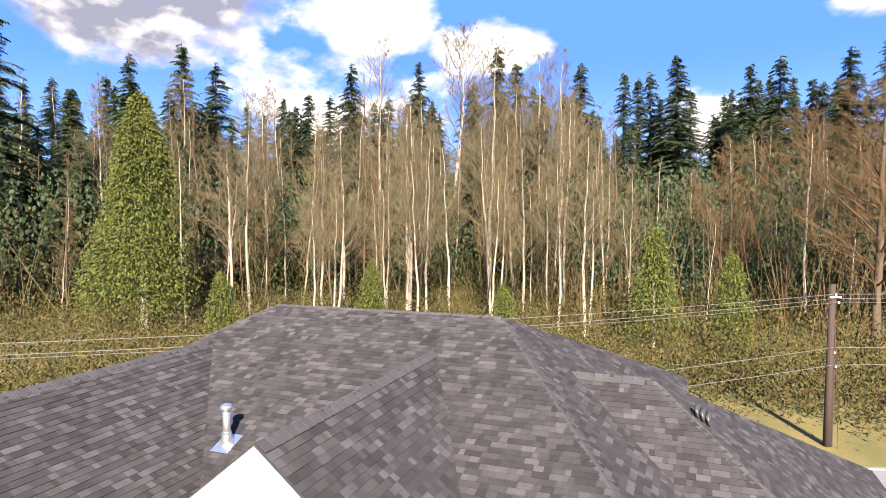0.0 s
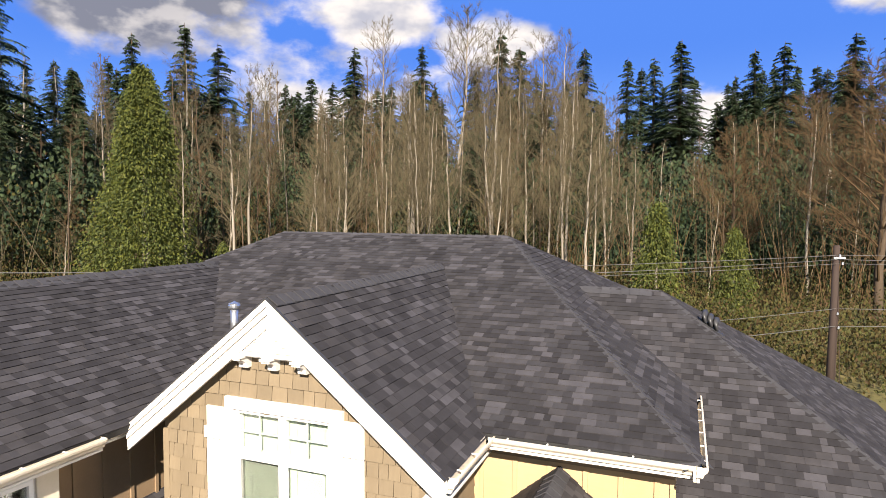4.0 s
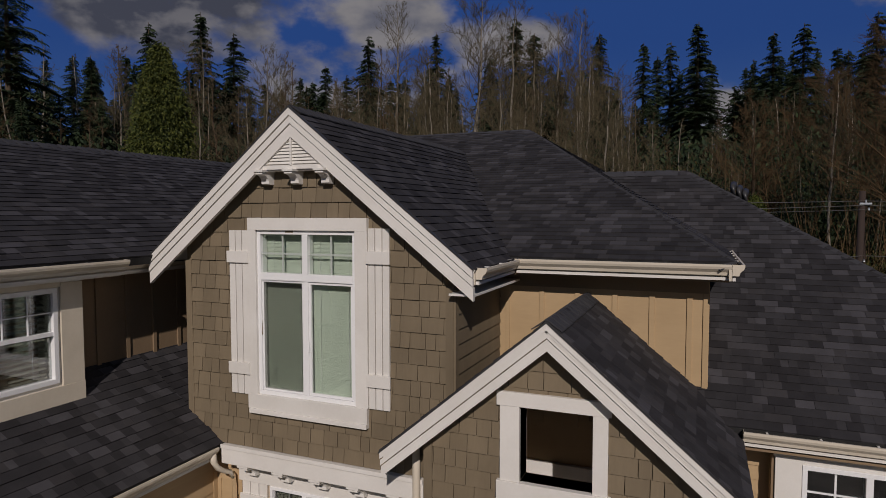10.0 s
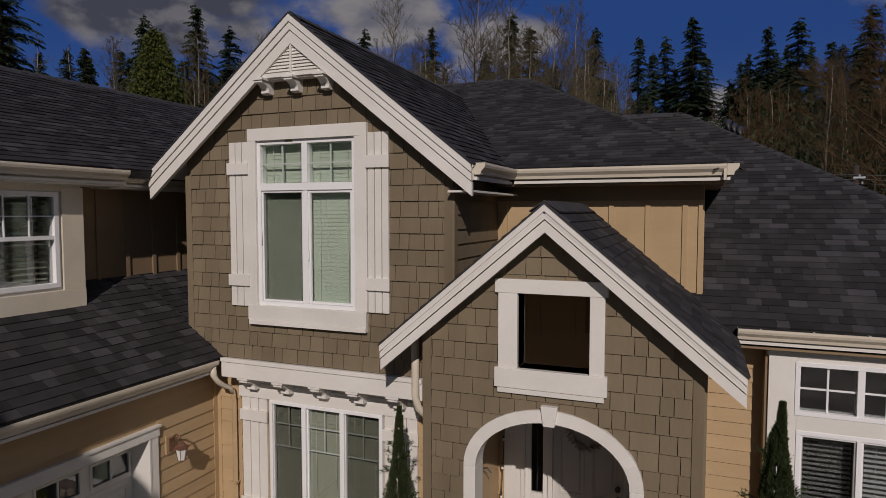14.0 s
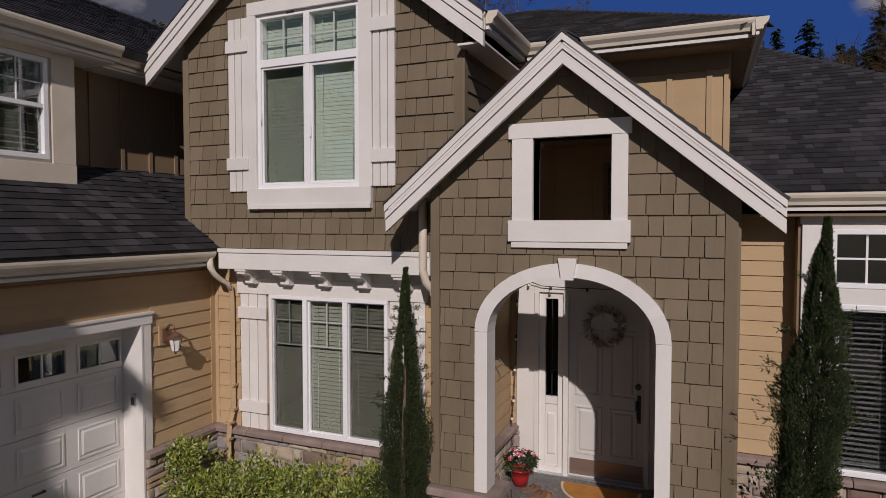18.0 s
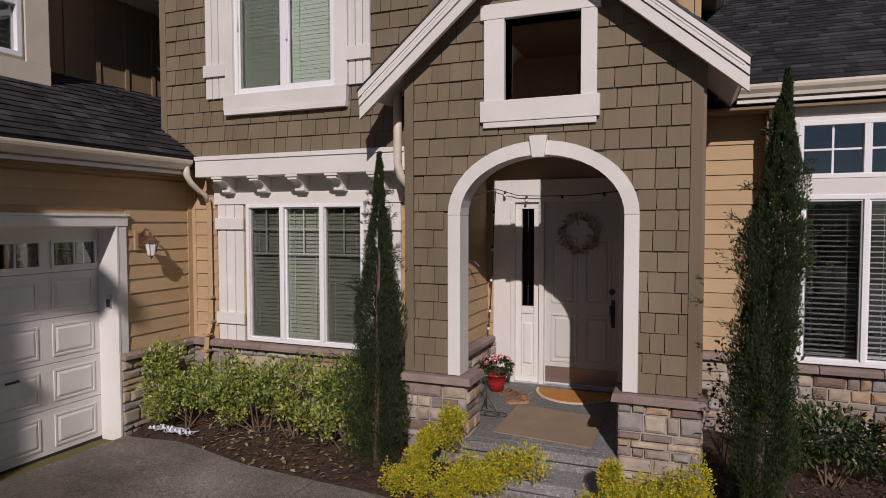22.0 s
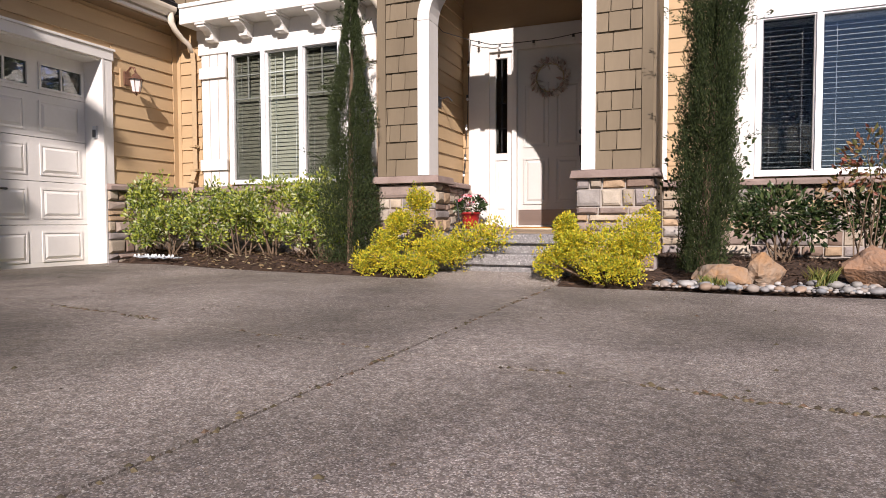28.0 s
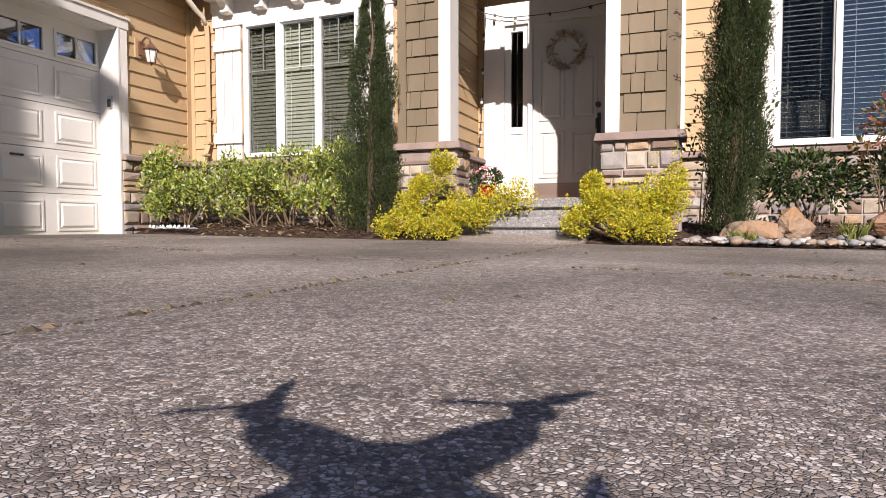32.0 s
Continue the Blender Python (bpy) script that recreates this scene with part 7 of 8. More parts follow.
# ---------------- the woods behind ----------------
M_BARK_W = material("pale_bark", (0.185, 0.158, 0.122), (0.30, 0.262, 0.21), 0.9, 3, 30, 0.3, stretch=(1, 1, 0.4), vary=0.2)
M_BARK_B = material("brown_bark", (0.063, 0.043, 0.027), (0.108, 0.077, 0.050), 0.95, 3, 30, 0.4, stretch=(1, 1, 0.3), vary=0.2)
M_TWIG = material("bare_twig", (0.068, 0.054, 0.029), (0.109, 0.087, 0.048), 0.9, 4, 30, 0.0, vary=0.25)
M_TWIG_O = material("budding_twig", (0.054, 0.032, 0.014), (0.088, 0.054, 0.022), 0.9, 4, 30, 0.0, vary=0.25)
M_FIR = leaf_material("fir_needles", ((0.022, 0.041, 0.017), (0.031, 0.051, 0.018), (0.040, 0.059, 0.022), (0.018, 0.032, 0.014)), 0.8, 0.15)
M_CEDAR = leaf_material("cedar_sprays", ((0.059, 0.074, 0.013), (0.078, 0.094, 0.015), (0.038, 0.053, 0.010), (0.099, 0.108, 0.016)), 0.7, 0.2)
M_BRUSH = leaf_material("brush_leaf", ((0.049, 0.052, 0.010), (0.068, 0.062, 0.013), (0.034, 0.038, 0.008), (0.075, 0.053, 0.014), (0.057, 0.034, 0.011)), 0.8, 0.2)


def strip(s, pts, radii, sides=3):
    """A thin branch of few sides, with no end faces."""
    n0 = len(s.v)
    for i, p in enumerate(pts):
        d = (pts[min(i + 1, len(pts) - 1)] - pts[max(i - 1, 0)]).normalized()
        a = d.cross(Z if abs(d.z) < 0.9 else X).normalized()
        b = d.cross(a)
        for k in range(sides):
            t = 2 * math.pi * k / sides
            s.v.append(tuple(p + (a * math.cos(t) + b * math.sin(t)) * radii[i]))
    for i in range(len(pts) - 1):
        for k in range(sides):
            a, b = n0 + i * sides + k, n0 + i * sides + (k + 1) % sides
            s.f.append((a, a + sides, b + sides, b))


def bare_tree(seed, height, crown_from, limbs, spread, rise, trunk_r, twigs, bark, twig_mat, forked=False):
    """A leafless tree: a wavering trunk, limbs, boughs and fine twigs."""
    rr = random.Random(seed)
    trunk, crown = Shape(), Shape()
    pts, p = [], Vector((0, 0, -0.3))
    n = 12
    drift = Vector((rr.gauss(0, 0.03), rr.gauss(0, 0.03), 0))
    for i in range(n + 1):
        pts.append(p.copy())
        p += Vector((rr.gauss(0, 0.004) * height + drift.x * height / n, rr.gauss(0, 0.004) * height + drift.y * height / n, height / n))
    radii = [trunk_r * (1 - i / n) ** 0.8 + 0.012 for i in range(n + 1)]
    strip(trunk, pts, radii, 8)
    at = lambda f: pts[min(n - 1, int(f * n))].lerp(pts[min(n, int(f * n) + 1)], f * n - int(f * n))

    def branch(o, d, l, r, level):
        m = (4, 3, 2)[level]
        q, path = o.copy(), [o.copy()]
        e = d.copy()
        for i in range(m):
            e = (e + Vector((rr.gauss(0, 0.14), rr.gauss(0, 0.14), rr.gauss(0.06, 0.1)))).normalized()
            q = q + e * l / m
            path.append(q.copy())
        strip(crown, path, [r * (1 - 0.75 * i / m) for i in range(m + 1)], 4 if level == 0 else 3)
        if level >= 2:
            return
        k = (7 if level == 0 else twigs)
        for j in range(k):
            f = rr.uniform(0.25, 1.0)
            i = min(m - 1, int(f * m))
            b = path[i].lerp(path[i + 1], f * m - i)
            side = e.cross(Vector((rr.gauss(0, 1), rr.gauss(0, 1), rr.gauss(0, 1)))).normalized()
            branch(b, (e * 0.75 + side * 0.7 + Vector((0, 0, 0.25))).normalized(), l * rr.uniform(0.32, 0.55), max(0.007, r * 0.45), level + 1)

    for i in range(limbs):
        f = crown_from + (1 - crown_from) * (i + rr.random()) / limbs
        f = min(f, 0.985)
        a = i * 2.4 + rr.gauss(0, 0.4)
        taper = 1 - 0.75 * (f - crown_from) / (1 - crown_from)
        d = Vector((math.cos(a), math.sin(a), rise + rr.gauss(0, 0.2))).normalized()
        branch(at(f), d, spread * height * taper * rr.uniform(0.7, 1.2), trunk_r * 0.22 * taper + 0.010, 0)
    return trunk.mesh("trunk", bark, True), crown.mesh("crown", twig_mat)


def fir_tree(seed, height, width, gaps=0.25, droop=0.25):
    """A conifer: whorls of drooping boughs set with short needle sprays."""
    rr = random.Random(seed)
    trunk, crown = Shape(), Shape()
    strip(trunk, [Vector((0, 0, -0.3)), Vector((0.05, 0, height * 0.5)), Vector((0, 0, height))], [height * 0.016, height * 0.010, 0.02], 7)
    z = height * 0.12
    while z < height * 0.985:
        k = z / height
        reach = width * (1 - k) ** 0.8 * rr.uniform(0.7, 1.15) + 0.16
        for j in range(rr.choice((8, 9, 10))):
            if rr.random() < gaps:
                continue
            a = rr.random() * 6.283
            l = reach * rr.uniform(0.6, 1.2)
            zj = z + rr.uniform(-0.3, 0.3)
            out = Vector((math.cos(a), math.sin(a), 0))
            sd = Vector((-math.sin(a), math.cos(a), 0))
            m = max(5, int(l / 0.11))
            for i in range(m):
                f = (i + 0.5) / m
                c = Vector((0, 0, zj)) + out * l * f + Z * (0.18 * l * f - droop * l * f * f * 1.6)
                w = 0.36 * l * (1 - f * 0.75) * rr.uniform(0.4, 1.15) + 0.08
                for sgn in (-1, 1):
                    tip = c + sd * sgn * w + out * w * 0.55 - Z * (0.10 + 0.25 * w) * rr.uniform(0.4, 1.3)
                    n0 = len(crown.v)
                    e = out * 0.05
                    crown.v += [tuple(c - e), tuple(c.lerp(tip, 0.55) - e + Z * 0.03), tuple(tip), tuple(c.lerp(tip, 0.5) + e * 1.2), tuple(c + e)]
                    crown.f += [(n0, n0 + 1, n0 + 3, n0 + 4), (n0 + 1, n0 + 2, n0 + 3)]
        z += rr.uniform(0.26, 0.42) * (1.25 - 0.6 * k)
    return trunk.mesh("trunk", M_BARK_B, True), crown.mesh("crown", M_FIR)


def cedar_tree(seed, height, width, count):
    """A dense bright cedar: hanging flat sprays in clumps over a cone."""
    rr = random.Random(seed)
    trunk, crown = Shape(), Shape()
    strip(trunk, [Vector((0, 0, -0.3)), Vector((0, 0, height * 0.95))], [height * 0.02, 0.02], 7)
    clumps = []
    for _ in range(count // 34):
        k = rr.random() ** 0.85
        a = rr.random() * 6.283
        r = width * (1 - (0.13 + 0.87 * k)) ** 0.72 * (0.75 + 0.35 * rr.random()) * (1 + 0.2 * math.sin(3 * a + k * 6))
        clumps.append((Vector((math.cos(a) * r, math.sin(a) * r, height * (0.13 + 0.87 * k))), a, 0.20 + 0.5 * (1 - k)))
    for c, a, g in clumps:
        for _ in range(34):
            p = c + Vector((rr.gauss(0, 0.6) * g, rr.gauss(0, 0.6) * g, rr.gauss(0, 0.8) * g))
            d = Vector((math.cos(a) * 0.6 + rr.gauss(0, 0.4), math.sin(a) * 0.6 + rr.gauss(0, 0.4), -0.7 + rr.gauss(0, 0.35))).normalized()
            b = d.cross(Vector((rr.gauss(0, 1), rr.gauss(0, 1), rr.gauss(0, 1)))).normalized()
            h, w = rr.uniform(0.12, 0.26), rr.uniform(0.025, 0.055)
            n0 = len(crown.v)
            crown.v += [tuple(p), tuple(p + d * h * 0.5 + b * w), tuple(p + d * h), tuple(p + d * h * 0.5 - b * w)]
            crown.f += [(n0, n0 + 1, n0 + 2), (n0, n0 + 2, n0 + 3)]
    return trunk.mesh("trunk", M_BARK_W, True), crown.mesh("crown", M_CEDAR)


def tree_of(name, meshes, label, group, unit):
    t = thing(name, label, "tree", group)
    for me, nm in zip(meshes, ("trunk", "crown")):
        ob = new(nm, me)
        ob.parent = t
    t["unit"] = unit
    return t


def plant(kinds, rows, seed, sink=0.2):
    """Copies of some kinds of tree at x, y with their heights; the first kinds move themselves."""
    rr = random.Random(seed)
    used = set()
    for i, (x, y, h) in enumerate(rows):
        k = kinds[i % len(kinds)]
        s = h / k["unit"]
        m = Matrix.LocRotScale((x, y, land_z(x, y) - sink), Euler((0, 0, rr.random() * 6.283)), None)
        if k.name not in used:
            used.add(k.name)
            k.scale = (s * rr.uniform(0.9, 1.1),) * 2 + (s,)
            k.matrix_basis = m @ Matrix.Diagonal((*k.scale, 1))
        else:
            c = copy_thing(k, m)
            q = s * rr.uniform(0.88, 1.12)
            c.scale = (q, q, s)


BIRCH = [(-54.6, 48.3, 28.8), (-51.2, 57.8, 34.8), (-42.7, 54.2, 25.2), (-46.1, 67.5, 39.3), (-46, 72.6, 29.8), (-36.2, 63.9, 25.2), (-34.9, 69.1, 30.3), (-28.6, 63.3, 20.5), (-29.3, 76.6, 33),
         (-18.9, 62.2, 26.4), (-16.7, 76.1, 27.7), (-13.4, 72.3, 27.1), (-7.8, 64.7, 18.8), (-4.9, 61.1, 13.5), (0.8, 77.8, 13.9), (2.5, 69.5, 11.8), (9.4, 59.8, 16.3), (-65.1, 55.5, 24.2),
         (-61.7, 65.1, 27.7), (-54, 72.4, 25.4), (-22, 83.4, 26.5)]
FIR = [(-88.5, 59.3, 41), (-99.7, 70.1, 44.5), (-90.5, 80.6, 31.9), (-74.3, 53, 37.2), (-76.3, 60.3, 26.5), (-74.7, 68.5, 32.7), (-67.1, 70.7, 33.8), (-67.8, 78.3, 32.6), (-57.7, 88.4, 28.6),
       (-51.8, 92.3, 33.8), (-41.8, 97.3, 34.3), (-28.8, 100.1, 35.8), (-25.5, 99.1, 32.7), (-16.2, 104.7, 33), (-9.4, 105.7, 31), (-5.5, 110.1, 31.7), (-1.3, 102.1, 32.3), (6.5, 112.4, 25.7),
       (9.4, 110.1, 31.7), (13.4, 109.5, 32.3), (18.4, 113, 28.9), (21.6, 104.2, 31.6), (23.9, 95.5, 30.8), (-78.3, 50.8, 37.7), (30, 97.7, 29.2), (-35.3, 106.5, 31.7), (-51.1, 101.6, 27.8)]
birch_kinds = [tree_of("bare_birch", bare_tree(700 + i, 15, 0.34 + 0.07 * (i % 3), 34, 0.24, 1.15, 0.115, 10, M_BARK_W, M_TWIG), "tall leafless pale-barked tree with fine twigs", "leafless trees", 15) for i in range(6)]
plant(birch_kinds, BIRCH, 1)
fir_kinds = [tree_of("fir_tree", fir_tree(720 + i, 16, 3.3 + 0.5 * (i % 2), 0.08 + 0.06 * i), "dark green fir with drooping boughs", "firs", 16) for i in range(4)]
plant(fir_kinds, FIR, 2)
cedar_kinds = [tree_of("cedar_tree", cedar_tree(740, 14, 2.95, 62000), "dense bright green conical cedar with a pale trunk", "cedars", 14)]
plant(cedar_kinds, [(-41.1, 38.8, 19.2)], 3)
young = [tree_of("young_cedar", cedar_tree(741, 6, 1.15, 7500), "small bright yellow-green cedar at the wood's edge", "young cedars", 6)]
plant(young, [(-2.0, 46.5, 8.5), (-21.6, 41.3, 6.0), (-30.3, 35.4, 5.7), (-12.5, 44.9, 4.4), (3.0, 46.4, 6.8)], 4)
maple_kinds = [tree_of("bare_maple", bare_tree(750 + i, 12, 0.2, 34, 0.40, 0.9, 0.20, 16, M_BARK_B, M_TWIG_O), "broad leafless maple with mossy orange-brown twigs", "maples", 12) for i in range(2)]
plant(maple_kinds, [(11.9, 49.6, 18.1), (17.9, 57.4, 20.3), (11.8, 77.2, 19.4), (3.7, 63.0, 14.8)], 5)
# pale trunks standing along the wood's edge
rr = random.Random(19)
rows = []
for i in range(24):
    a, d = rr.uniform(7, 42), rr.uniform(43, 64)
    rows.append((-d * math.sin(radians(a)), 1 + d * math.cos(radians(a)), d * rr.uniform(0.24, 0.37)))
plant(birch_kinds, rows, 8)
# thinner stems filling the wood
rr = random.Random(9)
thin_kinds = [tree_of("thin_tree", bare_tree(760 + i, 11, 0.22, 22, 0.15, 1.2, 0.055, 6, M_BARK_W if i % 2 else M_BARK_B, M_TWIG if i % 2 else M_TWIG_O), "thin leafless young tree in the wood", "young leafless trees", 11) for i in range(4)]
rows = []
while len(rows) < 190:
    a, d = rr.uniform(-20, 62), rr.uniform(54, 112)
    x, y = -d * math.sin(radians(a)), 1 + d * math.cos(radians(a))
    if not (a > 46 and d < 62):
        rows.append((x, y, d * (rr.uniform(0.20, 0.30) if a > 5 else rr.uniform(0.15, 0.23))))
plant(thin_kinds, rows, 6)
rows = []
while len(rows) < 230:
    a, d = rr.uniform(-30, 66), rr.uniform(76, 165)
    rows.append((-d * math.sin(radians(a)), 1 + d * math.cos(radians(a)), d * (rr.uniform(0.19, 0.255) if d > 110 else rr.uniform(0.14, 0.24))))
plant(fir_kinds, rows, 7)

# brush at the wood's edge, and the dark wood far behind
def thicket(name, label, mat, n, dist, tall, size, seed, arc=(-28, 68), clump=40):
    rr = random.Random(seed)
    s = Shape()
    for _ in range(n // clump):
        a, d = rr.uniform(*arc), rr.uniform(*dist)
        x, y = -d * math.sin(radians(a)), 1 + d * math.cos(radians(a))
        if y < 28.5 + 0.30 * (x - 5.0):
            continue
        h, r = rr.uniform(*tall), rr.uniform(1.2, 3.0)
        z = land_z(x, y)
        for _ in range(clump):
            k = rr.random()
            p = Vector((x + rr.gauss(0, 0.5) * r, y + rr.gauss(0, 0.5) * r, z + h * k))
            d_ = Vector((rr.gauss(0, 0.6), rr.gauss(0, 0.6), 0.5 + rr.random())).normalized()
            b = d_.cross(Vector((rr.gauss(0, 1), rr.gauss(0, 1), rr.gauss(0, 1)))).normalized()
            l = size * rr.uniform(0.6, 1.5)
            n0 = len(s.v)
            s.v += [tuple(p), tuple(p + d_ * l * 0.5 + b * l * 0.28), tuple(p + d_ * l), tuple(p + d_ * l * 0.5 - b * l * 0.28)]
            s.f += [(n0, n0 + 1, n0 + 2), (n0, n0 + 2, n0 + 3)]
    return tagged(part(name, s, mat), label, "brush", kind="stuff")


thicket("low_brush", "yellow-green and brown brush at the edge of the wood", M_BRUSH, 150000, (31, 66), (0.5, 3.6), 0.17, 801)
thicket("tall_brush", "thick dull green understorey inside the wood", M_BRUSH, 110000, (66, 105), (3.0, 11.0), 0.30, 802)
thicket("dark_understorey", "deep dark green evergreen growth filling the back of the wood", M_FIR, 320000, (72, 145), (4.0, 15.0), 0.5, 803)
# Dark leaves added to stand in for deep shade among the maples.
thicket("shaded_understorey", "dark leaves added under the bare maples in place of deep shade", M_FIR, 70000, (62, 78), (2.5, 9.0), 0.36, 804, (-28, 9))


def cane_field(name, label, mat, n, dist, tall, seed, arc=(-28, 68)):
    rr = random.Random(seed)
    s = Shape()
    for _ in range(n):
        a, d = rr.uniform(*arc), rr.uniform(*dist)
        x, y = -d * math.sin(radians(a)), 1 + d * math.cos(radians(a))
        h = rr.uniform(*tall)
        p = Vector((x, y, land_z(x, y) - 0.1))
        q = p + Vector((rr.gauss(0, 0.16) * h, rr.gauss(0, 0.16) * h, h))
        m = p.lerp(q, 0.5) + Vector((rr.gauss(0, 0.05) * h, rr.gauss(0, 0.05) * h, 0))
        strip(s, [p, m, q], [0.045, 0.03, 0.010], 3)
        for _ in range(4):
            o = m.lerp(q, rr.random())
            strip(s, [o, o + Vector((rr.gauss(0, 0.3), rr.gauss(0, 0.3), rr.uniform(0.1, 0.6))) * (0.3 + h * 0.12)], [0.016, 0.006], 3)
    return tagged(part(name, s, mat), label, "brush", kind="stuff")


cane_field("bare_canes", "thin bare stems and saplings filling the wood", M_TWIG, 800, (58, 100), (3, 11), 811)
cane_field("brown_canes", "brown bare stems at the end of the wood", M_TWIG_O, 480, (48, 78), (3, 10), 812, (-30, 12))

# ---------------- road, pole and wires ----------------
def road_y(x):
    return 25.5 + 0.30 * (x - 5.0)


s = Shape()
xs = [-60, -40, -30, -20, -10, 0, 5, 10, 20, 40, 60]
for x in xs:
    for o, z in ((-3.6, 0.03), (1.0, 0.03)):
        s.v.append((x, road_y(x) + o, land_z(x, max(17, road_y(x) + o)) + 0.06))
for i in range(len(xs) - 1):
    s.f.append((2 * i, 2 * i + 2, 2 * i + 3, 2 * i + 1))
road = structure("road", s, M_ROAD, "grey asphalt road behind the house with a white edge line", "road")
s = Shape()
for x in xs:
    for o in (0.66, 0.78):
        s.v.append((x, road_y(x) + o, land_z(x, max(17, road_y(x) + o)) + 0.072))
for i in range(len(xs) - 1):
    s.f.append((2 * i, 2 * i + 2, 2 * i + 3, 2 * i + 1))
part("edge_line", s, M_VINYL, road, "painted white edge line")

M_POLE = material("creosoted_pole", (0.030, 0.020, 0.016), (0.055, 0.038, 0.030), 0.9, 4, 40, 0.4, stretch=(1, 1, 0.1))
PO = Vector((5.35, 28.9, land_z(5.35, 28.9)))
pole = thing("utility_pole", "dark brown wooden utility pole carrying wires", "utility pole", at=tuple(PO))
part("post", Shape().tube([PO - Z * 0.3, PO + Vector((0.03, 0, 3)), PO + Vector((0.06, 0, 6.5))], (0.16, 0.14, 0.11), 12), M_POLE, pole, smooth=True)
for h, d in ((6.05, 0.0), (5.75, 0.1), (3.75, 0.0), (3.2, 0.05)):
    ins = part("insulator", Shape().lathe(tuple(PO + Vector((0.16 + d, -0.12, h))), [(0.02, 0), (0.045, 0.02), (0.03, 0.05), (0.045, 0.07), (0.015, 0.11)], 10), M_STEEL, pole)
part("bracket", Shape().box(PO.x - 0.05, PO.x + 0.35, PO.y - 0.16, PO.y - 0.08, PO.z + 5.98, PO.z + 6.05), M_STEEL, pole)
part("guy_wire", Shape().tube([PO + Vector((0.15, 0, 5.6)), PO + Vector((0.35, -0.2, 0.0))], 0.012, 5), M_POLE, pole)
part("conduit", Shape().tube([PO + Vector((0.16, -0.06, 0)), PO + Vector((0.18, -0.06, 4.5))], 0.025, 6), M_POLE, pole)
M_WIRE = material("weathered_cable", (0.08, 0.078, 0.075), (0.13, 0.125, 0.12), 0.6, 5, 50, 0.0)


def wire(a, b, sag, label, r=0.012):
    a, b = Vector(a), Vector(b)
    pts = [a.lerp(b, i / 24) - Z * sag * 4 * (i / 24) * (1 - i / 24) for i in range(25)]
    w = thing("overhead_wire", label, "wire", "overhead wires", at=tuple(a))
    part("cable", Shape().tube(pts, r, 5), M_WIRE, w)


for h, hl, sag, r in ((6.12, 6.6, 0.35, 0.010), (5.95, 6.35, 0.42, 0.010), (5.78, 6.2, 0.35, 0.008), (4.0, 4.6, 0.5, 0.011), (3.3, 3.9, 0.45, 0.012)):
    p = PO + Vector((0.1, -0.1, h))
    wire(p, (-24.0, 2.9, 0.1 + hl), sag, "thin overhead wire running along the road", r)
    wire(p, (36.0, 46.0, 0.3 + hl), sag, "thin overhead wire running along the road", r)

# small green street sign by the road, its writing a plain bar
sg = thing("street_sign", "small green street sign with a white plate below", "street sign", at=(-22.90, 18.300, 0.3))
M_GREEN = material("sign_green", (0.02, 0.20, 0.10), (0.03, 0.24, 0.12), 0.5, 5, 40, 0.0)
part("post", Shape().tube([(-22.90, 18.300, land_z(-22, 18.300)), (-22.90, 18.300, 2.75)], 0.03, 6), M_STEEL, sg)
plate = part("green_plate", Shape().box(-23.30, -22.50, 18.270, 18.290, 2.45, 2.7), M_GREEN, sg)
part("bar", Shape().box(-23.15, -22.65, 18.264, 18.270, 2.54, 2.61), M_VINYL, plate)
part("white_plate", Shape().box(-23.10, -22.70, 18.270, 18.290, 2.1, 2.4), M_VINYL, sg)

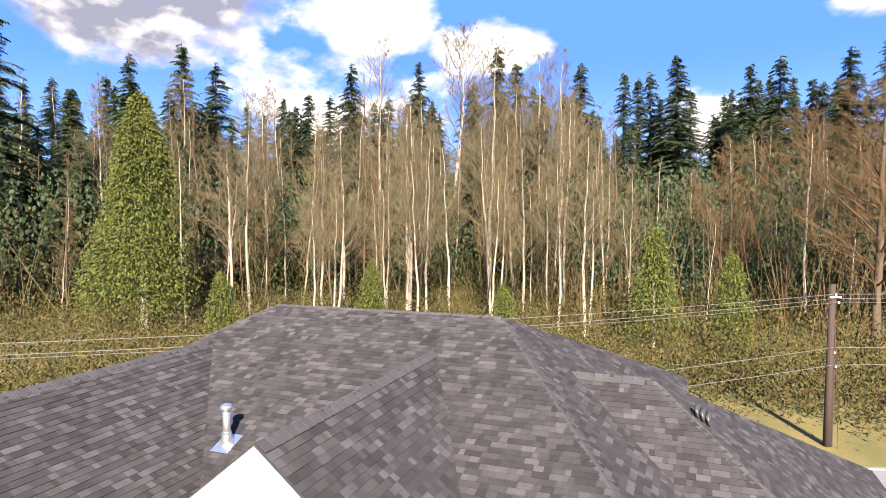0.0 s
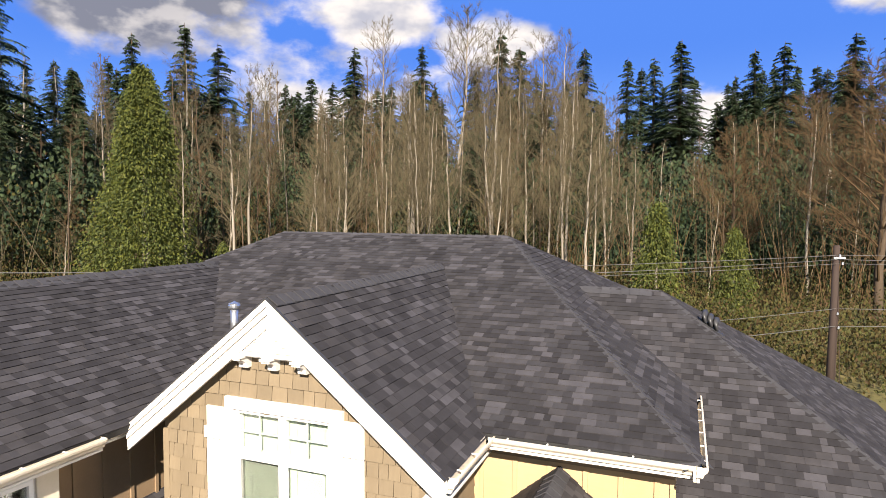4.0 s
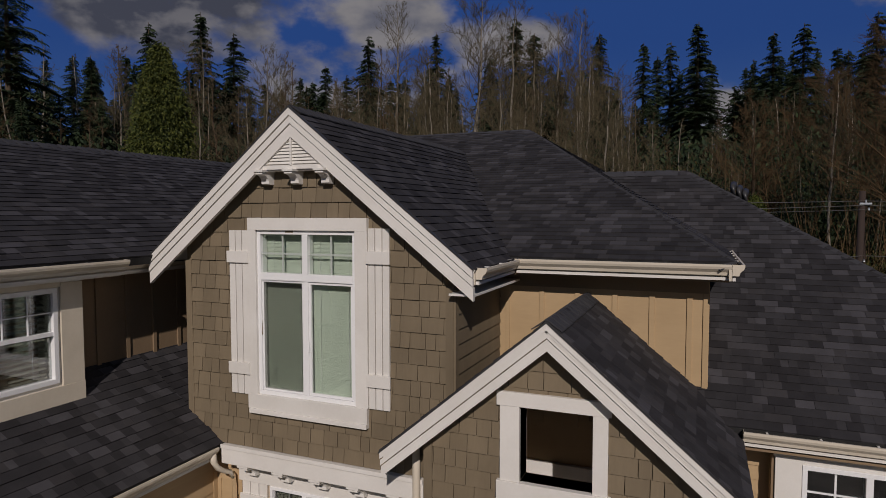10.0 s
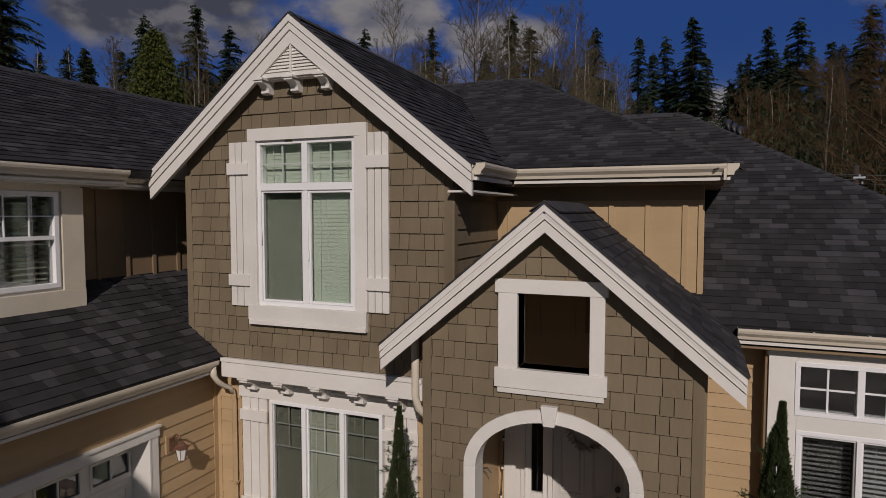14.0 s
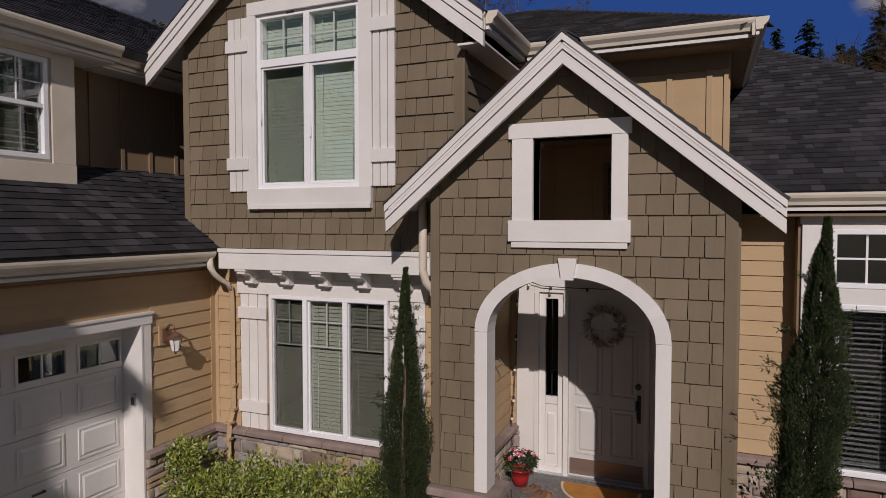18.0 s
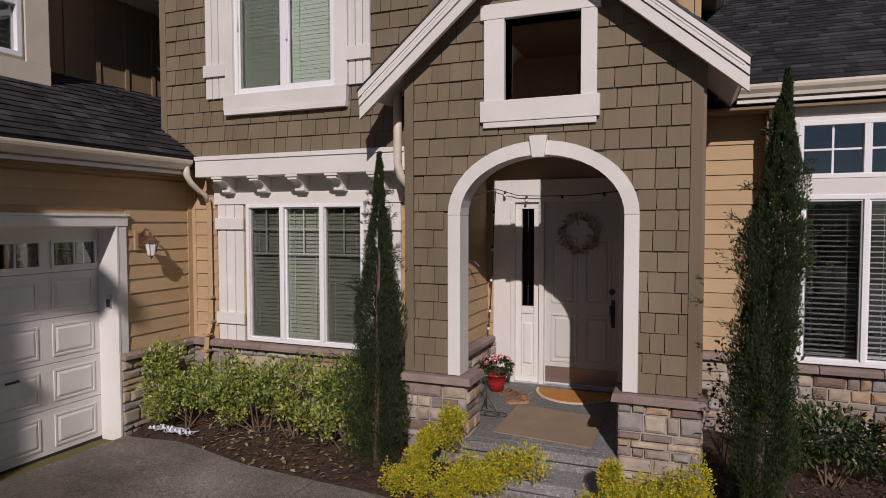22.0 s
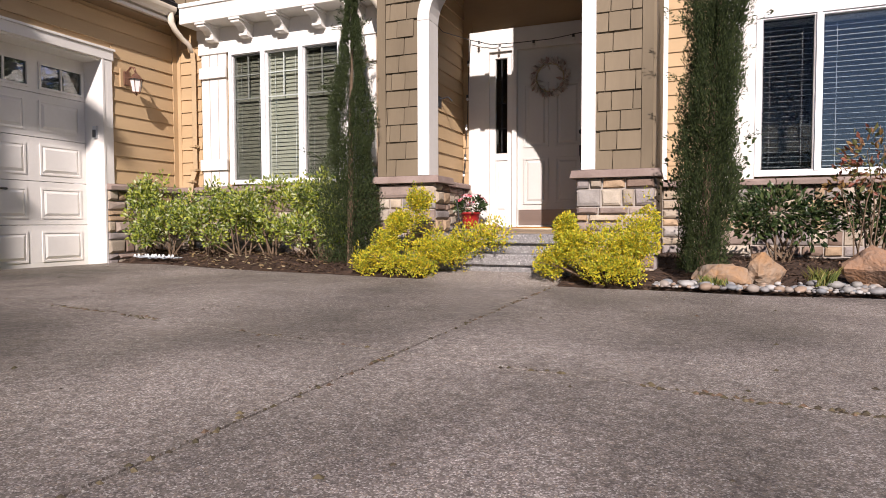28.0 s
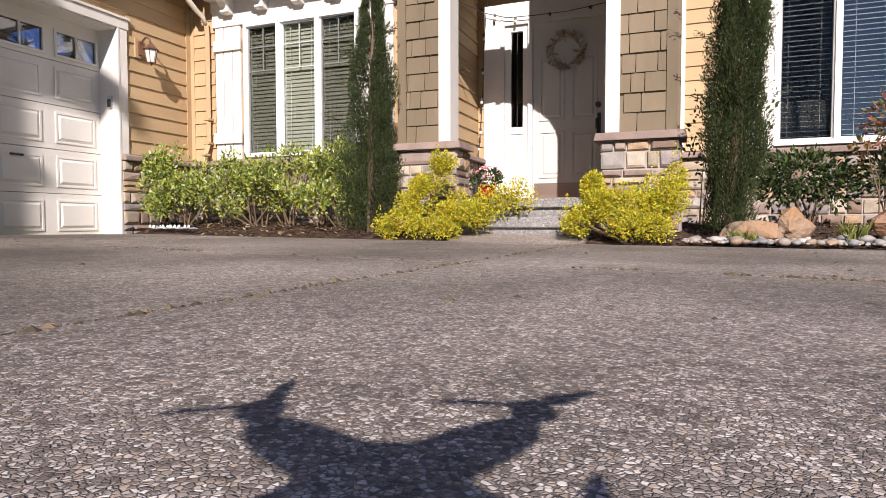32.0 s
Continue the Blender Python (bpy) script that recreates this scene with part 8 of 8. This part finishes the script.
# ---------------- sky with clouds, far to the north ----------------
def sky_material():
    m = bpy.data.materials.new("cloudy_sky")
    m.use_nodes = True
    nt = m.node_tree
    N, L = nt.nodes.new, nt.links.new
    nt.nodes.remove(nt.nodes["Principled BSDF"])
    geo = N("ShaderNodeNewGeometry")
    nrm = N("ShaderNodeVectorMath")
    nrm.operation = "NORMALIZE"
    L(geo.outputs["Position"], nrm.inputs[0])
    flat = N("ShaderNodeMapping")
    flat.inputs["Scale"].default_value = (1, 1, 1.7)
    L(nrm.outputs[0], flat.inputs["Vector"])
    sep = N("ShaderNodeSeparateXYZ")
    L(nrm.outputs[0], sep.inputs[0])

    def ramp(src, lo, hi, a, b):
        r = N("ShaderNodeMapRange")
        r.interpolation_type = "SMOOTHSTEP"
        for k, v in zip(("From Min", "From Max", "To Min", "To Max"), (lo, hi, a, b)):
            r.inputs[k].default_value = v
        L(src, r.inputs["Value"])
        return r.outputs[0]

    def math_(op, a, b=None):
        k = N("ShaderNodeMath")
        k.operation = op
        for i, v in enumerate((a, b)):
            if v is None:
                continue
            if isinstance(v, (int, float)):
                k.inputs[i].default_value = v
            else:
                L(v, k.inputs[i])
        return k.outputs[0]

    n = N("ShaderNodeTexNoise")
    n.inputs["Scale"].default_value, n.inputs["Detail"].default_value, n.inputs["Roughness"].default_value = 9.0, 9.0, 0.56
    L(flat.outputs[0], n.inputs["Vector"])

    def near(c, lo, hi):
        d = N("ShaderNodeVectorMath")
        d.operation = "DISTANCE"
        L(flat.outputs[0], d.inputs[0])
        d.inputs[1].default_value = (c[0], c[1], c[2] * 1.7)
        return ramp(d.outputs["Value"], lo, hi, 1.0, 0.0)

    white = math_("MAXIMUM", near((-0.447, 0.841, 0.304), 0.02, 0.19), near((-0.285, 0.92, 0.265), 0.02, 0.15))
    white = math_("MAXIMUM", white, math_("MULTIPLY", near((-0.50, 0.84, 0.18), 0.05, 0.32), 0.72))
    white = math_("MAXIMUM", white, math_("MULTIPLY", near((0.035, 0.986, 0.14), 0.02, 0.16), 0.8))
    grey = near((-0.70, 0.657, 0.34), 0.06, 0.34)
    both = math_("MAXIMUM", white, math_("MAXIMUM", grey, math_("MULTIPLY", near((0.225, 0.938, 0.285), 0.02, 0.10), 0.8)))
    dens = ramp(math_("ADD", math_("MULTIPLY", both, 0.62), n.outputs[0]), 0.76, 1.02, 0.0, 1.0)
    n2 = N("ShaderNodeTexNoise")
    n2.inputs["Scale"].default_value, n2.inputs["Detail"].default_value = 16.0, 6.0
    L(flat.outputs[0], n2.inputs["Vector"])
    lit = N("ShaderNodeMix")
    lit.data_type = "RGBA"
    lit.inputs["A"].default_value, lit.inputs["B"].default_value = (0.36, 0.39, 0.48, 1), (0.68, 0.675, 0.68, 1)
    L(ramp(n2.outputs[0], 0.30, 0.62, 0.0, 1.0), lit.inputs["Factor"])
    dull = N("ShaderNodeMix")
    dull.data_type = "RGBA"
    dull.inputs["B"].default_value = (0.165, 0.185, 0.25, 1)
    L(math_("MULTIPLY", math_("MULTIPLY", math_("SUBTRACT", grey, white), 1.6), ramp(n2.outputs[0], 0.36, 0.66, 1.0, 0.35)), dull.inputs["Factor"])
    L(lit.outputs["Result"], dull.inputs["A"])
    blue = N("ShaderNodeMix")
    blue.data_type = "RGBA"
    blue.inputs["A"].default_value, blue.inputs["B"].default_value = (0.21, 0.42, 0.86, 1), (0.060, 0.190, 0.66, 1)
    L(ramp(sep.outputs["Z"], 0.0, 0.26, 0.0, 1.0), blue.inputs["Factor"])
    mix = N("ShaderNodeMix")
    mix.data_type = "RGBA"
    L(dens, mix.inputs["Factor"])
    L(blue.outputs["Result"], mix.inputs["A"])
    L(dull.outputs["Result"], mix.inputs["B"])
    em = N("ShaderNodeEmission")
    em.inputs["Strength"].default_value = 0.49
    L(mix.outputs["Result"], em.inputs[0])
    L(em.outputs[0], nt.nodes["Material Output"].inputs[0])
    return m


s = Shape()
cols, rws = 40, 14
for j in range(rws + 1):
    el = radians(-3 + 58 * j / rws)
    for i in range(cols + 1):
        a = radians(-75 + 190 * i / cols)
        s.v.append((-2600 * math.sin(a) * math.cos(el), 2600 * math.cos(a) * math.cos(el), 2600 * math.sin(el)))
for j in range(rws):
    for i in range(cols):
        q = j * (cols + 1) + i
        s.f.append((q, q + 1, q + cols + 2, q + cols + 1))
structure("backdrop", s, sky_material(), "blue northern sky with white and grey clouds", "sky", smooth=True)

# ---------------- unseen house added across the drive, behind the walk ----------------
# Added out of view; outline fitted to the shadow on the garage door.
nh = thing("neighbouring_house", "plain unseen house, outline fitted so that its gable shades the garage door", "house", kind="structure", at=(-6.5, -9, 0))
part("wall", Shape().prism([(-2.15, -5.04, -0.60), (-2.15, -5.04, 8.63), (-6.26, -5.04, 11.38), (-10.36, -5.04, 8.63), (-10.36, -5.04, -0.60)], (0, -9.0, 0)), M_TAN, nh)
part("roof", Shape().prism([(-2.15, -5.04, 8.62), (-2.15, -5.04, 8.84), (-6.26, -5.04, 11.59), (-6.26, -5.04, 11.37)], (0, -9.0, 0)), M_ROOF, nh)
# Overhang kept shallow so that sun still reaches the lower door.
part("barge_end", Shape().prism([(-1.45, -5.04, 8.15), (-1.45, -5.04, 8.37), (-2.15, -5.04, 8.84), (-2.15, -5.04, 8.62)], (0, -0.10, 0)), M_WHITE, nh)
part("roof", Shape().prism([(-11.07, -5.04, 8.15), (-11.07, -5.04, 8.37), (-6.26, -5.04, 11.59), (-6.26, -5.04, 11.37)], (0, -9.0, 0)), M_ROOF, nh)
part("bracket", Shape().prism([(-2.15, -5.05, 7.67), (-1.96, -5.05, 7.98), (-1.71, -5.05, 8.18), (-1.71, -5.05, 8.28), (-2.15, -5.05, 8.58)], (0, -0.09, 0)), M_WHITE, nh)
# Unknown small shape, added only for its bump in the door's shadow.
part("bracket", Shape().prism([(-2.15, -5.05, 6.80), (-2.06, -5.05, 6.98), (-2.06, -5.05, 7.06), (-2.15, -5.05, 7.14)], (0, -0.09, 0)), M_WHITE, nh)

# Added out of view to weaken the sky light on the garage wall.
eh = thing("neighbouring_house", "plain unseen house added to the east to hold back sky light", "house", kind="structure", at=(18, 2, 0))
part("wall", Shape().box(14.5, 23.0, -12.0, 13.0, -0.60, 6.6), M_TAN, eh)
part("roof", Shape().prism([(14.0, -12.4, 6.5), (14.0, -12.4, 6.7), (18.75, -12.4, 9.6), (23.5, -12.4, 6.7), (23.5, -12.4, 6.5)], (0, 25.8, 0)), M_ROOF, eh)

# ---------------- small drone hovering low over the drive ----------------
M_DRONE = material("white_drone_plastic", (0.74, 0.74, 0.74), (0.80, 0.80, 0.80), 0.35, 8, 60, 0.02)


def drone(centre, turn):
    """A small quadcopter with four crossed arms, motorsand folding two-bladed propellers at rest."""
    t = thing("quadcopter", "small white quadcopter hovering low over the concrete drive", "drone", at=tuple(centre))
    m = Matrix.Translation(centre) @ Matrix.Rotation(radians(turn), 4, "Z")
    plan = []
    for i in range(64):
        a = 2 * math.pi * i / 64
        r = 0.046 + 0.084 * abs(math.sin(2 * a)) ** 6
        plan.append((r * math.cos(a), r * math.sin(a)))
    part("body", Shape().loft([m @ Vector((x * 0.94, y * 0.94, -0.006)) for x, y in plan], [m @ Vector((x, y, 0.010)) for x, y in plan]), M_DRONE, t, bevel=0.003)
    for sx, sy, spin in ((-1, 1, (200, 88)), (1, 1, (34, 172)), (-1, -1, (-20, 160)), (1, -1, (75, 255))):
        c = Vector((sx * 0.092, sy * 0.092, 0))
        part("motor", Shape().lathe(tuple(m @ (c + Vector((0, 0, 0.010)))), [(0.015, 0), (0.016, 0.005), (0.015, 0.014), (0.006, 0.018)], 16), M_STEEL, t)
        blade = Shape()
        for k in spin:
            q = m @ Matrix.Translation(c + Vector((0, 0, 0.024))) @ Matrix.Rotation(radians(k), 4, "Z")
            blade.prism([q @ Vector(p) for p in ((0.002, -0.004, 0), (0.022, -0.0085, -0.002), (0.055, -0.006, 0), (0.070, -0.001, 0), (0.055, 0.005, 0.001), (0.022, 0.007, 0.002), (0.002, 0.004, 0))], (0, 0, 0.0015))
        part("propeller", blade, M_DRONE, t)
    return t


drone(Vector((-0.058, 0.006, 0.50)), 21.5)
